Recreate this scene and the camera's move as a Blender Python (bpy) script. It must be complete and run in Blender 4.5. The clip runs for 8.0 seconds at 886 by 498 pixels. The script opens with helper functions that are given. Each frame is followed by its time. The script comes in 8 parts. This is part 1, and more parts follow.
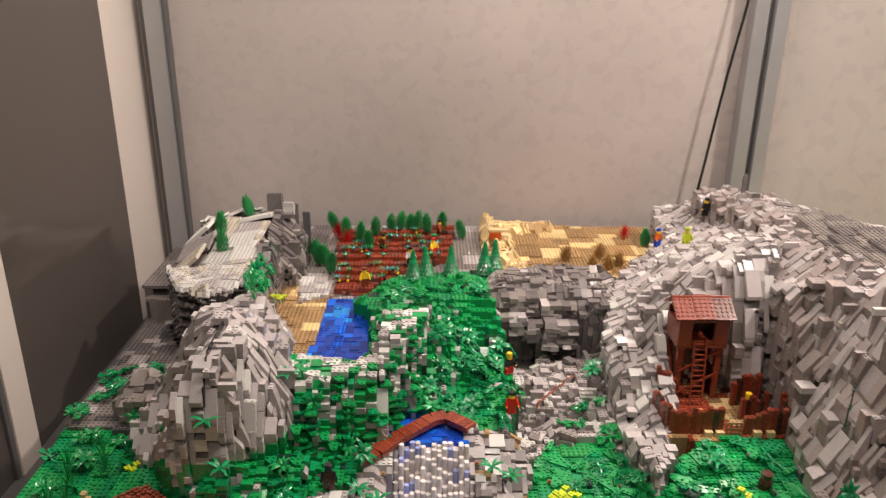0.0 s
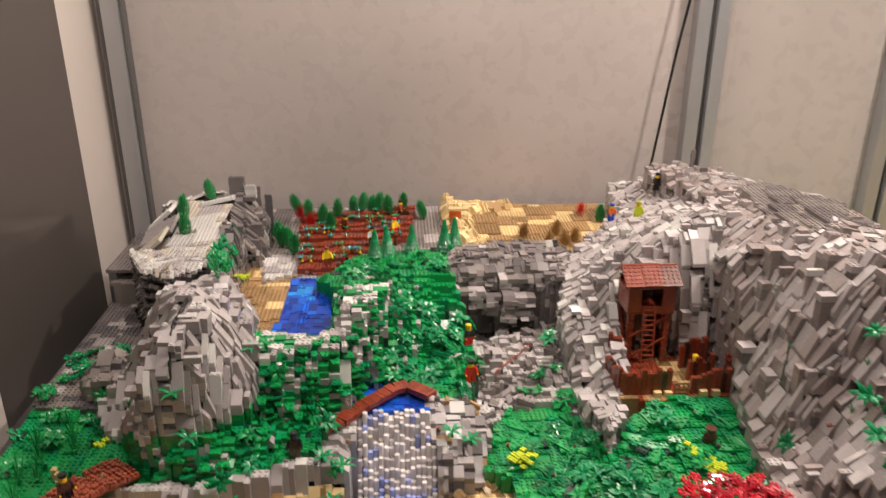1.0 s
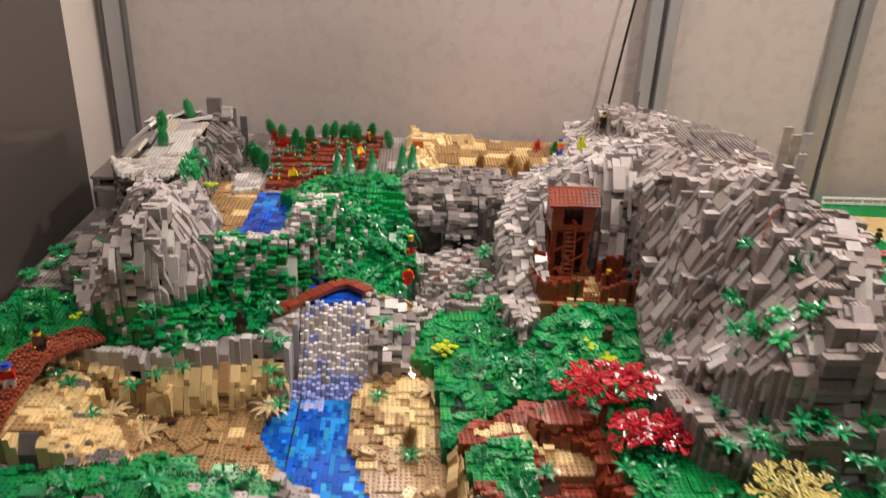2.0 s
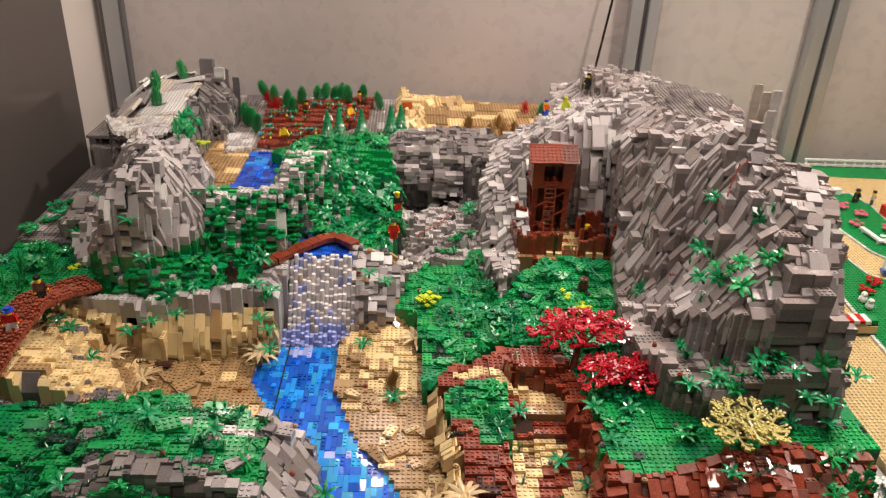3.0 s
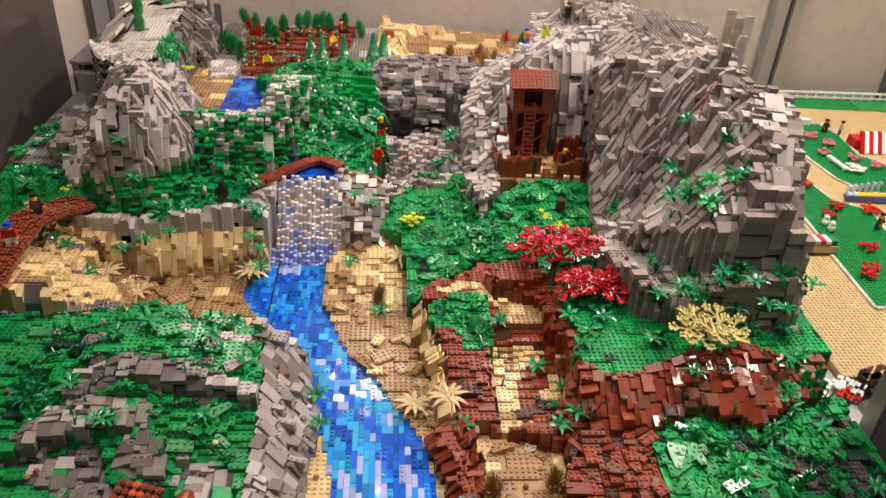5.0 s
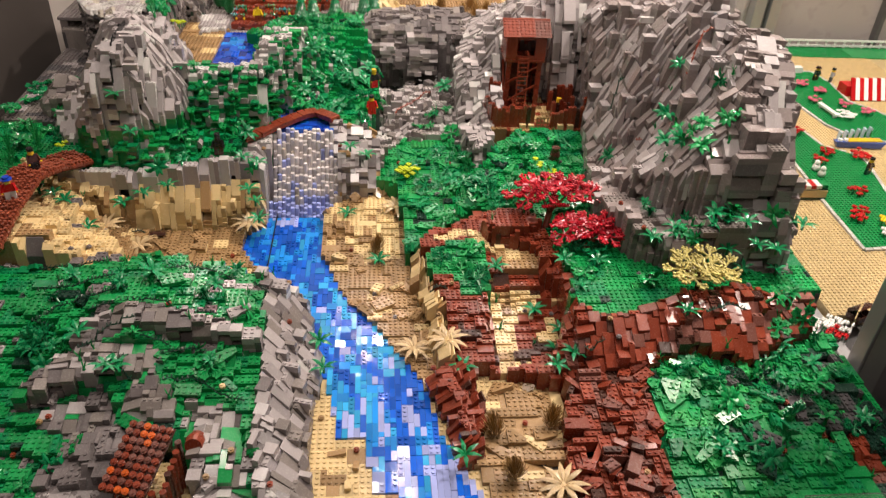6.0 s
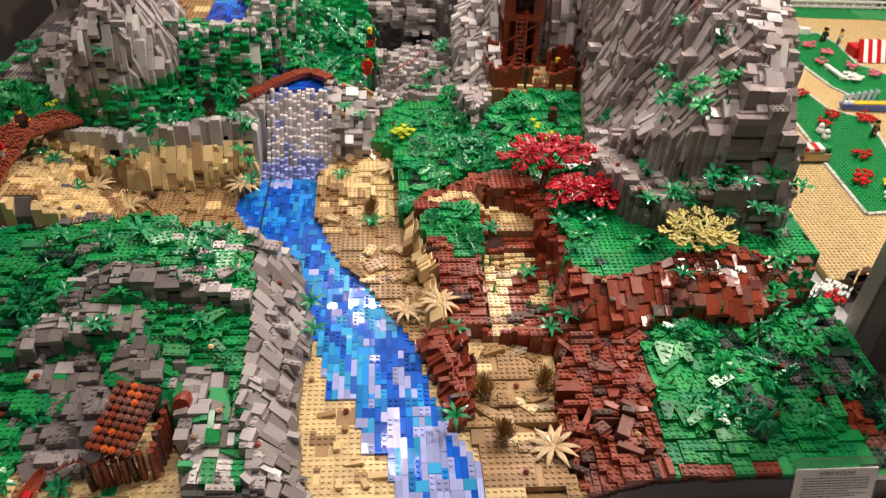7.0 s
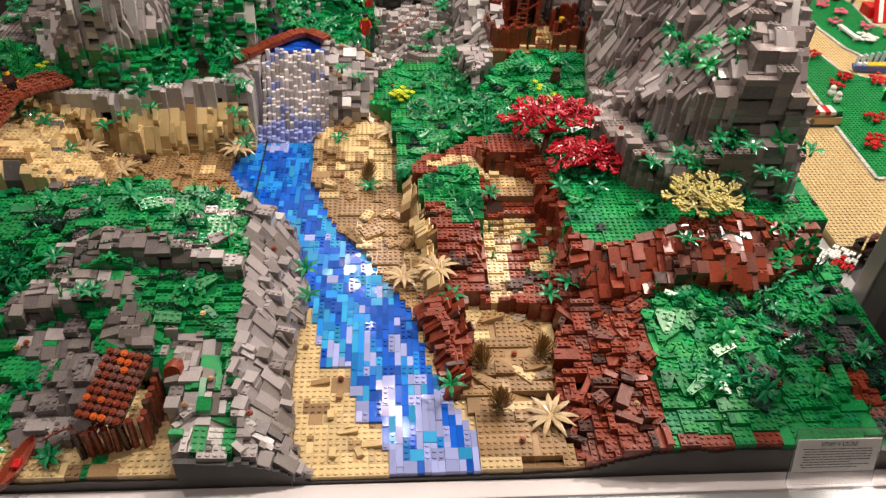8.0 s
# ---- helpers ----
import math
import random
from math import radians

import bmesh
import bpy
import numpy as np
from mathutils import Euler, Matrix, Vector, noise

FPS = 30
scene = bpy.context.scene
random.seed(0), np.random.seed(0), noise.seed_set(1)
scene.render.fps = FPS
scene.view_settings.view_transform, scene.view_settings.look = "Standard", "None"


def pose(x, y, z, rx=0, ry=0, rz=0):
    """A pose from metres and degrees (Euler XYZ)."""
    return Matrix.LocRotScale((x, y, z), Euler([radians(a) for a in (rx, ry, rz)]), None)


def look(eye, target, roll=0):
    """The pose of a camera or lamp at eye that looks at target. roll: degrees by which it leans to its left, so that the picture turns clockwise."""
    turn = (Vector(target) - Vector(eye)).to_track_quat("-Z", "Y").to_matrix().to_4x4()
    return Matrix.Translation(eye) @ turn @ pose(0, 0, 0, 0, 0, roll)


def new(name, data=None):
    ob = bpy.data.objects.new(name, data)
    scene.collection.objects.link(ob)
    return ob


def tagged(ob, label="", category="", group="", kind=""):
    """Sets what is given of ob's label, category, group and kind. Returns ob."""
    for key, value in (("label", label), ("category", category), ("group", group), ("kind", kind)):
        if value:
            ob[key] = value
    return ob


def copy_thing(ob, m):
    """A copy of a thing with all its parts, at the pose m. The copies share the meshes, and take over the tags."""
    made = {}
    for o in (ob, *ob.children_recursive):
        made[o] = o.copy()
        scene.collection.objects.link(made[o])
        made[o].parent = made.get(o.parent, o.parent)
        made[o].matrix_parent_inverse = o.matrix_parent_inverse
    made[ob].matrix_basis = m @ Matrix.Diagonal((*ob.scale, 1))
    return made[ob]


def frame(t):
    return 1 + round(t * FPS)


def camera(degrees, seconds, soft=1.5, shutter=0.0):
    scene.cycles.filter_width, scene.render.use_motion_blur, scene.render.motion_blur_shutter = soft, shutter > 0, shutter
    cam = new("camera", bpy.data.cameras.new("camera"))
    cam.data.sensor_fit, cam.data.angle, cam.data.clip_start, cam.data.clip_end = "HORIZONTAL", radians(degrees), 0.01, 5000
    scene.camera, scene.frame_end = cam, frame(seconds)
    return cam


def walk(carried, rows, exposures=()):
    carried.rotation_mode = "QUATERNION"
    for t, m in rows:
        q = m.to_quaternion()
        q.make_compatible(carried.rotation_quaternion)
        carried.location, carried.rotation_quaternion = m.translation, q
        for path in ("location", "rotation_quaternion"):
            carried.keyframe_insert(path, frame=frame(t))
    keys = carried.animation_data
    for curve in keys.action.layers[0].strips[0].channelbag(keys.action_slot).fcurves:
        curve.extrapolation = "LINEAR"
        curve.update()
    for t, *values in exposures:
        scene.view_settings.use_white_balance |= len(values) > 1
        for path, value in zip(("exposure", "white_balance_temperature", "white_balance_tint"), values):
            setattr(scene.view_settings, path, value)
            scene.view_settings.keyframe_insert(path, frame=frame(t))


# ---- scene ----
cam = camera(60.5, 8.0, soft=1.3, shutter=0.6)
PATH = [
    (0, (-0.0895, -0.1526, 0.8041), (-0.0664, 1.2497, 0.2722), 0.6),
    (0.5, (-0.0820, -0.1702, 0.8011), (-0.0275, 1.2283, 0.2614), 0.1),
    (1, (-0.0745, -0.1986, 0.7991), (0.0112, 1.1928, 0.2453), 0.2),
    (1.5, (-0.0103, -0.2779, 0.7933), (0.0856, 1.0992, 0.2063), 1.6),
    (2, (0.0349, -0.3698, 0.7895), (0.1088, 0.9877, 0.1556), 2.7),
    (3.5, (0.0658, -0.4388, 0.7898), (0.1402, 0.8821, 0.0828), 2.8),
    (4, (0.0659, -0.4569, 0.7887), (0.1638, 0.8505, 0.0600), 3.3),
    (4.5, (0.0611, -0.4773, 0.7873), (0.1737, 0.8140, 0.0325), 3.9),
    (6, (0.0440, -0.5207, 0.7728), (0.1789, 0.7081, -0.0769), 3.3),
    (6.5, (0.0535, -0.5249, 0.7683), (0.1912, 0.6871, -0.1047), 3.3),
    (7, (0.0643, -0.5152, 0.7586), (0.1876, 0.6765, -0.1440), 3.3),
    (7.5, (0.0726, -0.5038, 0.7491), (0.1852, 0.6662, -0.1828), 2.9),
    (8, (0.0797, -0.4971, 0.7451), (0.1888, 0.6528, -0.2119), 3.1),
]
walk(cam, [(t, look(eye, target, roll)) for t, eye, target, roll in PATH],
     [(0.0, -0.20), (1.0, -0.24), (2.0, -0.30), (3.5, -0.20), (4.5, -0.20), (6.0, -0.20), (8.0, -0.22)])

# ---------------------------------------------------------------- light and room
world = bpy.data.worlds.new("world")
scene.world = world
world.use_nodes = True
wbg = world.node_tree.nodes["Background"]
wbg.inputs[0].default_value = (0.30, 0.24, 0.20, 1)
wbg.inputs[1].default_value = 0.25


def area_lamp(name, eye, target, sx, sy, watts, colour):
    data = bpy.data.lights.new(name, "AREA")
    data.shape, data.size, data.size_y, data.energy, data.color = "RECTANGLE", sx, sy, watts, colour
    ob = new(name, data)
    ob.matrix_world = look(eye, target)
    return ob


WARM = (1.0, 0.87, 0.77)
# ceiling spots over the display case; the last two are unseen fill added for garden and front
for lx, ly, lz, w in ((-0.55, 0.58, 2.05, 11.6), (0.05, 0.62, 2.05, 10.0), (0.62, 0.62, 2.05, 7.8), (-0.50, 1.30, 1.60, 1.4), (0.10, 1.32, 1.60, 1.9), (0.62, 1.30, 1.60, 1.6), (1.42, 0.85, 2.05, 58.0), (0.36, -1.25, 2.15, 12.0)):
    area_lamp("ceiling_lamp", (lx, ly, lz), (lx * 0.9, ly + (0.12 if lz > 2 else -0.25), 0), 0.12, 0.12, w, WARM)
# small lamps under the top of the back wall
for lx, ly in ((-0.49, 1.50), (-0.01, 1.57), (0.49, 1.57)):
    area_lamp("strip_lamp", (lx, ly, 1.03), (lx * 0.8, 0.85, 0.0), 0.10, 0.035, 1.9, WARM)

# ---------------------------------------------------------------- materials
MATS = {}


def plastic(name, colour, rough=0.22, vary=0.22, trans=0.0, metal=0.0):
    """Moulded plastic: tone varies a little from piece to piece, with faint dust and scuffs."""
    m = bpy.data.materials.new(name)
    m.use_nodes = True
    nt = m.node_tree
    b = nt.nodes["Principled BSDF"]
    att = nt.nodes.new("ShaderNodeAttribute")
    att.attribute_name = "tone"
    info = nt.nodes.new("ShaderNodeObjectInfo")
    add = nt.nodes.new("ShaderNodeMath")
    add.operation = "ADD"
    nt.links.new(att.outputs["Fac"], add.inputs[0])
    nt.links.new(info.outputs["Random"], add.inputs[1])
    fr = nt.nodes.new("ShaderNodeMath")
    fr.operation = "FRACT"
    nt.links.new(add.outputs[0], fr.inputs[0])
    geo = nt.nodes.new("ShaderNodeNewGeometry")
    dust = nt.nodes.new("ShaderNodeTexNoise")
    dust.inputs["Scale"].default_value = 24.0
    dust.inputs["Detail"].default_value = 5.0
    nt.links.new(geo.outputs["Position"], dust.inputs["Vector"])
    grain = nt.nodes.new("ShaderNodeTexNoise")
    grain.inputs["Scale"].default_value = 420.0
    grain.inputs["Detail"].default_value = 2.0
    nt.links.new(geo.outputs["Position"], grain.inputs["Vector"])
    rng = nt.nodes.new("ShaderNodeMapRange")
    rng.inputs["To Min"].default_value = 1.0 - vary
    rng.inputs["To Max"].default_value = 1.0 + vary
    nt.links.new(fr.outputs[0], rng.inputs["Value"])
    hsv = nt.nodes.new("ShaderNodeHueSaturation")
    hsv.inputs["Color"].default_value = (*colour, 1)
    nt.links.new(rng.outputs[0], hsv.inputs["Value"])
    mix = nt.nodes.new("ShaderNodeMixRGB")
    mix.inputs["Color2"].default_value = tuple(min(1, c * 0.94 + 0.010) for c in colour) + (1,)
    dr = nt.nodes.new("ShaderNodeMapRange")
    dr.inputs["From Min"].default_value, dr.inputs["From Max"].default_value = 0.45, 0.75
    dr.inputs["To Max"].default_value = 0.5
    nt.links.new(dust.outputs["Fac"], dr.inputs["Value"])
    nt.links.new(dr.outputs[0], mix.inputs["Fac"])
    nt.links.new(hsv.outputs["Color"], mix.inputs["Color1"])
    nt.links.new(mix.outputs["Color"], b.inputs["Base Color"])
    rr = nt.nodes.new("ShaderNodeMapRange")
    rr.inputs["From Min"].default_value, rr.inputs["From Max"].default_value = 0.3, 0.7
    rr.inputs["To Min"].default_value, rr.inputs["To Max"].default_value = max(0.03, rough - 0.07), rough + 0.10
    nt.links.new(grain.outputs["Fac"], rr.inputs["Value"])
    nt.links.new(rr.outputs[0], b.inputs["Roughness"])
    bump = nt.nodes.new("ShaderNodeBump")
    bump.inputs["Strength"].default_value = 0.12
    bump.inputs["Distance"].default_value = 0.0006
    nt.links.new(dust.outputs["Fac"], bump.inputs["Height"])
    nt.links.new(bump.outputs[0], b.inputs["Normal"])
    b.inputs["IOR"].default_value = 1.53
    b.inputs["Transmission Weight"].default_value = trans
    b.inputs["Metallic"].default_value = metal
    MATS[name] = m
    return m


PALETTE = {
    "lgrey": (0.385, 0.346, 0.345), "wgrey": (0.55, 0.53, 0.51), "dgrey": (0.150, 0.130, 0.130), "ogrey": (0.22, 0.192, 0.178), "rustbrown": (0.25, 0.058, 0.030), "palegrey": (0.48, 0.43, 0.36),
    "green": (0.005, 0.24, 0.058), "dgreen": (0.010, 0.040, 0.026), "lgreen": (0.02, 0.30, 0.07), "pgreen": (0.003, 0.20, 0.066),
    "lime": (0.46, 0.56, 0.02), "sgreen": (0.20, 0.32, 0.22), "tan": (0.68, 0.51, 0.26), "dtan": (0.33, 0.205, 0.095), "agave": (0.55, 0.40, 0.22),
    "brown": (0.22, 0.040, 0.019), "dbrown": (0.055, 0.020, 0.013), "plum": (0.18, 0.066, 0.05), "orange": (0.55, 0.10, 0.015),
    "red": (0.50, 0.010, 0.012), "magenta": (0.40, 0.008, 0.020), "yellow": (0.80, 0.52, 0.02), "cream": (0.50, 0.43, 0.15),
    "white": (0.78, 0.77, 0.74), "black": (0.012, 0.012, 0.013), "blue": (0.01, 0.05, 0.42), "boatblue": (0.05, 0.09, 0.30), "paleblue": (0.45, 0.58, 0.68), "skin": (0.80, 0.50, 0.03),
    "pink": (0.62, 0.12, 0.20), "slate": (0.09, 0.085, 0.09), "mgrey": (0.285, 0.238, 0.228), "teal": (0.01, 0.22, 0.22),
}
for key, col in PALETTE.items():
    plastic(key, col)
plastic("water_deep", (0.008, 0.125, 0.72), 0.07, 0.35, 0.25)
plastic("water_mid", (0.02, 0.29, 0.85), 0.07, 0.3, 0.2)
plastic("water_aqua", (0.04, 0.43, 0.85), 0.07, 0.3, 0.2)
plastic("water_clear", (0.42, 0.48, 0.88), 0.07, 0.25, 0.2)
plastic("water_white", (0.80, 0.74, 0.73), 0.10, 0.24, 0.12)
plastic("water_upper", (0.01, 0.055, 0.40), 0.06, 0.4, 0.2)


def painted(name, colour, rough, scale, amount, bump=0.2, metal=0.0):
    m = bpy.data.materials.new(name)
    m.use_nodes = True
    nt = m.node_tree
    b = nt.nodes["Principled BSDF"]
    geo = nt.nodes.new("ShaderNodeNewGeometry")
    n1 = nt.nodes.new("ShaderNodeTexNoise")
    n1.inputs["Scale"].default_value, n1.inputs["Detail"].default_value = scale, 6.0
    n2 = nt.nodes.new("ShaderNodeTexNoise")
    n2.inputs["Scale"].default_value, n2.inputs["Detail"].default_value = scale * 14, 3.0
    for n in (n1, n2):
        nt.links.new(geo.outputs["Position"], n.inputs["Vector"])
    ramp = nt.nodes.new("ShaderNodeMixRGB")
    ramp.inputs["Color1"].default_value = tuple(c * (1 - amount) for c in colour) + (1,)
    ramp.inputs["Color2"].default_value = tuple(min(1, c * (1 + amount)) for c in colour) + (1,)
    nt.links.new(n1.outputs["Fac"], ramp.inputs["Fac"])
    nt.links.new(ramp.outputs["Color"], b.inputs["Base Color"])
    mr = nt.nodes.new("ShaderNodeMapRange")
    mr.inputs["To Min"].default_value, mr.inputs["To Max"].default_value = rough * 0.8, min(1.0, rough * 1.2)
    nt.links.new(n2.outputs["Fac"], mr.inputs["Value"])
    nt.links.new(mr.outputs[0], b.inputs["Roughness"])
    bp = nt.nodes.new("ShaderNodeBump")
    bp.inputs["Strength"].default_value, bp.inputs["Distance"].default_value = bump, 0.002
    nt.links.new(n2.outputs["Fac"], bp.inputs["Height"])
    nt.links.new(bp.outputs[0], b.inputs["Normal"])
    b.inputs["Metallic"].default_value = metal
    MATS[name] = m
    return m


# the back panel's broad mottling paints in its soft reflections
painted("wall_panel", (0.40, 0.352, 0.335), 0.28, 1.6, 0.24, 0.05)
painted("wall_side", (0.42, 0.34, 0.27), 0.35, 2.2, 0.12, 0.05)
painted("aluminium", (0.42, 0.42, 0.43), 0.38, 9.0, 0.10, 0.05, 0.6)
painted("aluminium_dark", (0.12, 0.115, 0.115), 0.45, 9.0, 0.15, 0.05, 0.3)
painted("panel_light", (0.55, 0.49, 0.45), 0.5, 3.0, 0.08)
painted("dark_room", (0.22, 0.18, 0.15), 0.6, 2.0, 0.3)
painted("skirt_black", (0.062, 0.058, 0.058), 0.4, 30.0, 0.3)
painted("ledge_white", (0.76, 0.70, 0.70), 0.35, 12.0, 0.10)
painted("ceiling_paint", (0.60, 0.54, 0.50), 0.8, 3.0, 0.1)
painted("carpet", (0.05, 0.045, 0.045), 0.9, 60.0, 0.3)
painted("paper", (0.96, 0.94, 0.92), 0.6, 40.0, 0.04)
painted("ink", (0.018, 0.017, 0.017), 0.6, 40.0, 0.1)
glass = bpy.data.materials.new("glass")
glass.use_nodes = True
gb = glass.node_tree.nodes["Principled BSDF"]
gb.inputs["Base Color"].default_value = (0.95, 0.97, 0.96, 1)
gb.inputs["Roughness"].default_value = 0.02
gb.inputs["Transmission Weight"].default_value = 1.0
gb.inputs["IOR"].default_value = 1.05
MATS["glass"] = glass
smoked = bpy.data.materials.new("smoked_glass")
smoked.use_nodes = True
sb = smoked.node_tree.nodes["Principled BSDF"]
sb.inputs["Base Color"].default_value = (0.075, 0.064, 0.058, 1)
sb.inputs["Roughness"].default_value = 0.06
sb.inputs["IOR"].default_value = 1.45
MATS["smoked_glass"] = smoked


# ---------------------------------------------------------------- mesh helpers
def link_bm(name, bm, material, parent=None, label=""):
    me = bpy.data.meshes.new(name)
    bm.to_mesh(me)
    bm.free()
    for mm in (material if isinstance(material, (list, tuple)) else [material]):
        me.materials.append(MATS[mm])
    ob = new(name, me)
    if parent:
        ob.parent = parent
    if label:
        ob["label"] = label
    return ob


def part(name, bm, material, parent, label=""):
    return link_bm(name, bm, material, parent, label)


def thing(name, label, category, group="", kind="", at=(0, 0, 0)):
    ob = new(name)
    ob.empty_display_size = 0.02
    ob.location = at
    return tagged(ob, label, category, group, kind)


def box(bm, x0, x1, y0, y1, z0, z1, m=None, bevel=0.0, mat=0):
    r = bmesh.ops.create_cube(bm, size=1.0)
    vs = r["verts"]
    bmesh.ops.scale(bm, vec=(x1 - x0, y1 - y0, z1 - z0), verts=vs)
    bmesh.ops.translate(bm, vec=((x0 + x1) / 2, (y0 + y1) / 2, (z0 + z1) / 2), verts=vs)
    if bevel:
        es = list({e for v in vs for e in v.link_edges})
        nb = bmesh.ops.bevel(bm, geom=es, offset=bevel, segments=2, affect="EDGES", profile=0.6)
        vs = list({v for f in nb["faces"] for v in f.verts} | {v for v in vs if v.is_valid})
    if m is not None:
        bmesh.ops.transform(bm, matrix=m, verts=vs)
    if mat:
        for f in {f for v in vs for f in v.link_faces}:
            f.material_index = mat
    return vs


def cyl(bm, r0, r1, z0, z1, n=12, m=None, cap=True):
    r = bmesh.ops.create_cone(bm, cap_ends=cap, segments=n, radius1=r0, radius2=r1, depth=z1 - z0)
    bmesh.ops.translate(bm, vec=(0, 0, (z0 + z1) / 2), verts=r["verts"])
    if m is not None:
        bmesh.ops.transform(bm, matrix=m, verts=r["verts"])
    return r["verts"]


def slab(name, x0, x1, y0, y1, z0, z1, mat, parent=None, label="", bevel=0.0):
    bm = bmesh.new()
    box(bm, x0, x1, y0, y1, z0, z1, bevel=bevel)
    return link_bm(name, bm, mat, parent, label)


# ---------------------------------------------------------------- the room and the display case
BACK, LEFTX, RIGHTX = 1.735, -0.79, 0.735
tagged(slab("floor", -4, 4.5, -4, 2.6, -0.86, -0.80, "carpet"), "dark carpeted floor of the exhibition room", "floor", kind="structure")
tagged(slab("ceiling", -4, 4.5, -4, 2.6, 2.6, 2.7, "ceiling_paint"), "plain painted ceiling of the exhibition room", "ceiling", kind="structure")
tagged(slab("wall_south", -4, 4.5, -4.1, -4.0, -0.86, 2.6, "dark_room"), "dim wall of the exhibition room", "wall", kind="structure")
tagged(slab("wall_west", -4.1, -4.0, -4, 2.6, -0.86, 2.6, "dark_room"), "dim wall of the exhibition room", "wall", kind="structure")
tagged(slab("wall_east", 4.5, 4.6, -4, 2.6, -0.86, 2.6, "dark_room"), "dim wall of the exhibition room", "wall", kind="structure")
tagged(slab("wall_north", -4, 4.5, BACK + 0.01, BACK + 0.06, -0.86, 2.6, "wall_panel"), "greyish beige satin back panel of the display case", "wall", kind="structure")
# side of the case: smoked glass with a lighter board towards the back corner
tagged(slab("side_glass", LEFTX - 0.012, LEFTX, -0.05, 1.525, -0.06, 2.0, "smoked_glass"), "dark reflective glass side pane of the display case", "glass pane", kind="structure")
tagged(slab("side_board", LEFTX - 0.016, LEFTX - 0.001, 1.525, BACK + 0.01, -0.06, 2.0, "panel_light"), "pale board at the back corner of the display case", "board", kind="structure")


def corner_post(x, y, name, mats, label):
    t = thing(name, label, "post", "case posts", at=(x, y, -0.06))
    h = 2.06
    for i, (x0, x1, y0, y1, mt, nm) in enumerate(mats):
        bm = bmesh.new()
        box(bm, x0, x1, y0, y1, 0, h, bevel=0.002)
        part(nm, bm, mt, t)
    return t


GROOVED = [(-0.046, -0.012, -0.020, 0.02, "aluminium", "profile"),
           (-0.012, 0.002, -0.006, 0.02, "aluminium_dark", "groove"), (0.002, 0.034, -0.024, 0.02, "aluminium", "profile"),
           (0.034, 0.040, -0.008, 0.02, "aluminium_dark", "edge_strip")]
corner_post(-0.745, BACK - 0.012, "case_post", [(-0.030, -0.018, -0.01, 0.02, "aluminium_dark", "edge_strip"), (-0.018, 0.022, -0.02, 0.02, "aluminium", "profile"),
            (0.022, 0.03, -0.01, 0.02, "aluminium_dark", "edge_strip")], "grey aluminium corner post of the display case")
corner_post(0.715, BACK - 0.012, "case_post", GROOVED, "grooved grey aluminium post of the display case")
corner_post(1.24, BACK - 0.012, "case_post", GROOVED, "grooved grey aluminium post between two back panels")
corner_post(1.63, BACK - 0.012, "case_post", GROOVED[1:2], "thin dark joint strip of the back wall")

corner_post(-0.790, 0.962, "case_post", [(-0.008, 0.010, -0.032, 0.032, "panel_light", "profile"), (-0.006, 0.006, -0.044, -0.0325, "aluminium_dark", "edge_strip")], "pale upright post along the side of the display case")

# ---------------------------------------------------------------- table, skirt and front ledge
tagged(slab("table_skirt", -0.67, 0.722, 0.003, 1.71, -0.021, -0.0075, "skirt_black"), "black base board under the landscape", "base board", kind="structure")
tagged(slab("table_top", -0.80, 2.6, -0.098, BACK + 0.01, -0.06, -0.023, "skirt_black"), "dark table top of the display case", "table top", kind="structure")
tagged(slab("front_ledge", -0.80, 2.6, -0.0265, -0.0035, -0.0228, -0.0090, "ledge_white", bevel=0.002), "white metal front ledge of the display case", "ledge", kind="structure")
tagged(slab("front_rail", -0.80, 2.6, -0.10, -0.0275, -0.0228, -0.0096, "aluminium", bevel=0.003), "aluminium rail along the front ledge", "rail", kind="structure")
# frame of the partition towards the neighbouring case
tagged(slab("partition_frame", 0.740, 0.757, 0.30, 1.69, -0.0225, -0.004, "ledge_white", bevel=0.0015), "white bottom frame of the glass partition", "frame", kind="structure")
tagged(slab("partition_channel", 0.7575, 0.795, 0.30, 1.69, -0.0225, -0.012, "aluminium", bevel=0.001), "grey metal channel of the glass partition", "channel", kind="structure")
pane = tagged(slab("partition_glass", 0.760, 0.764, 0.305, 1.69, -0.011, 1.6, "glass"), "clear glass partition between two display cases", "glass pane", kind="structure")
pane.visible_shadow = False
corner_post(0.785, 0.265, "case_post", [(-0.022, 0.02, -0.006, 0.024, "aluminium", "profile"), (-0.019, 0.05, -0.045, -0.0065, "aluminium_dark", "profile"), (0.0205, 0.048, -0.006, 0.018, "aluminium_dark", "edge_strip")], "dark grey front post of the display case")
tagged(slab("neighbour_rail", 0.837, 2.6, 0.24, 0.29, -0.0225, 0.012, "aluminium_dark", bevel=0.003), "dark rail before the neighbouring case", "rail", kind="structure")

# ---------------------------------------------------------------- the brick-built landscape
S, PL, BR = 0.008, 0.0032, 0.0096          # stud pitch, plate and brick height
X0, NX, NY = -0.664, 173, 213
GX = X0 + (np.arange(NX) + 0.5) * S
GY = (np.arange(NY) + 0.5) * S
CX, CY = np.meshgrid(GX, GY, indexing="ij")
H = np.zeros((NX, NY))
REG = -np.ones((NX, NY), int)
REGIONS = []
rng = random.Random(7)
GAP = 0.00014


def inside(poly):
    hit = np.zeros(CX.shape, bool)
    j = len(poly) - 1
    for i in range(len(poly)):
        (xi, yi), (xj, yj) = poly[i], poly[j]
        c = ((yi > CY) != (yj > CY)) & (CX < (xj - xi) * (CY - yi) / (yj - yi + 1e-12) + xi)
        hit ^= c
        j = i
    return hit


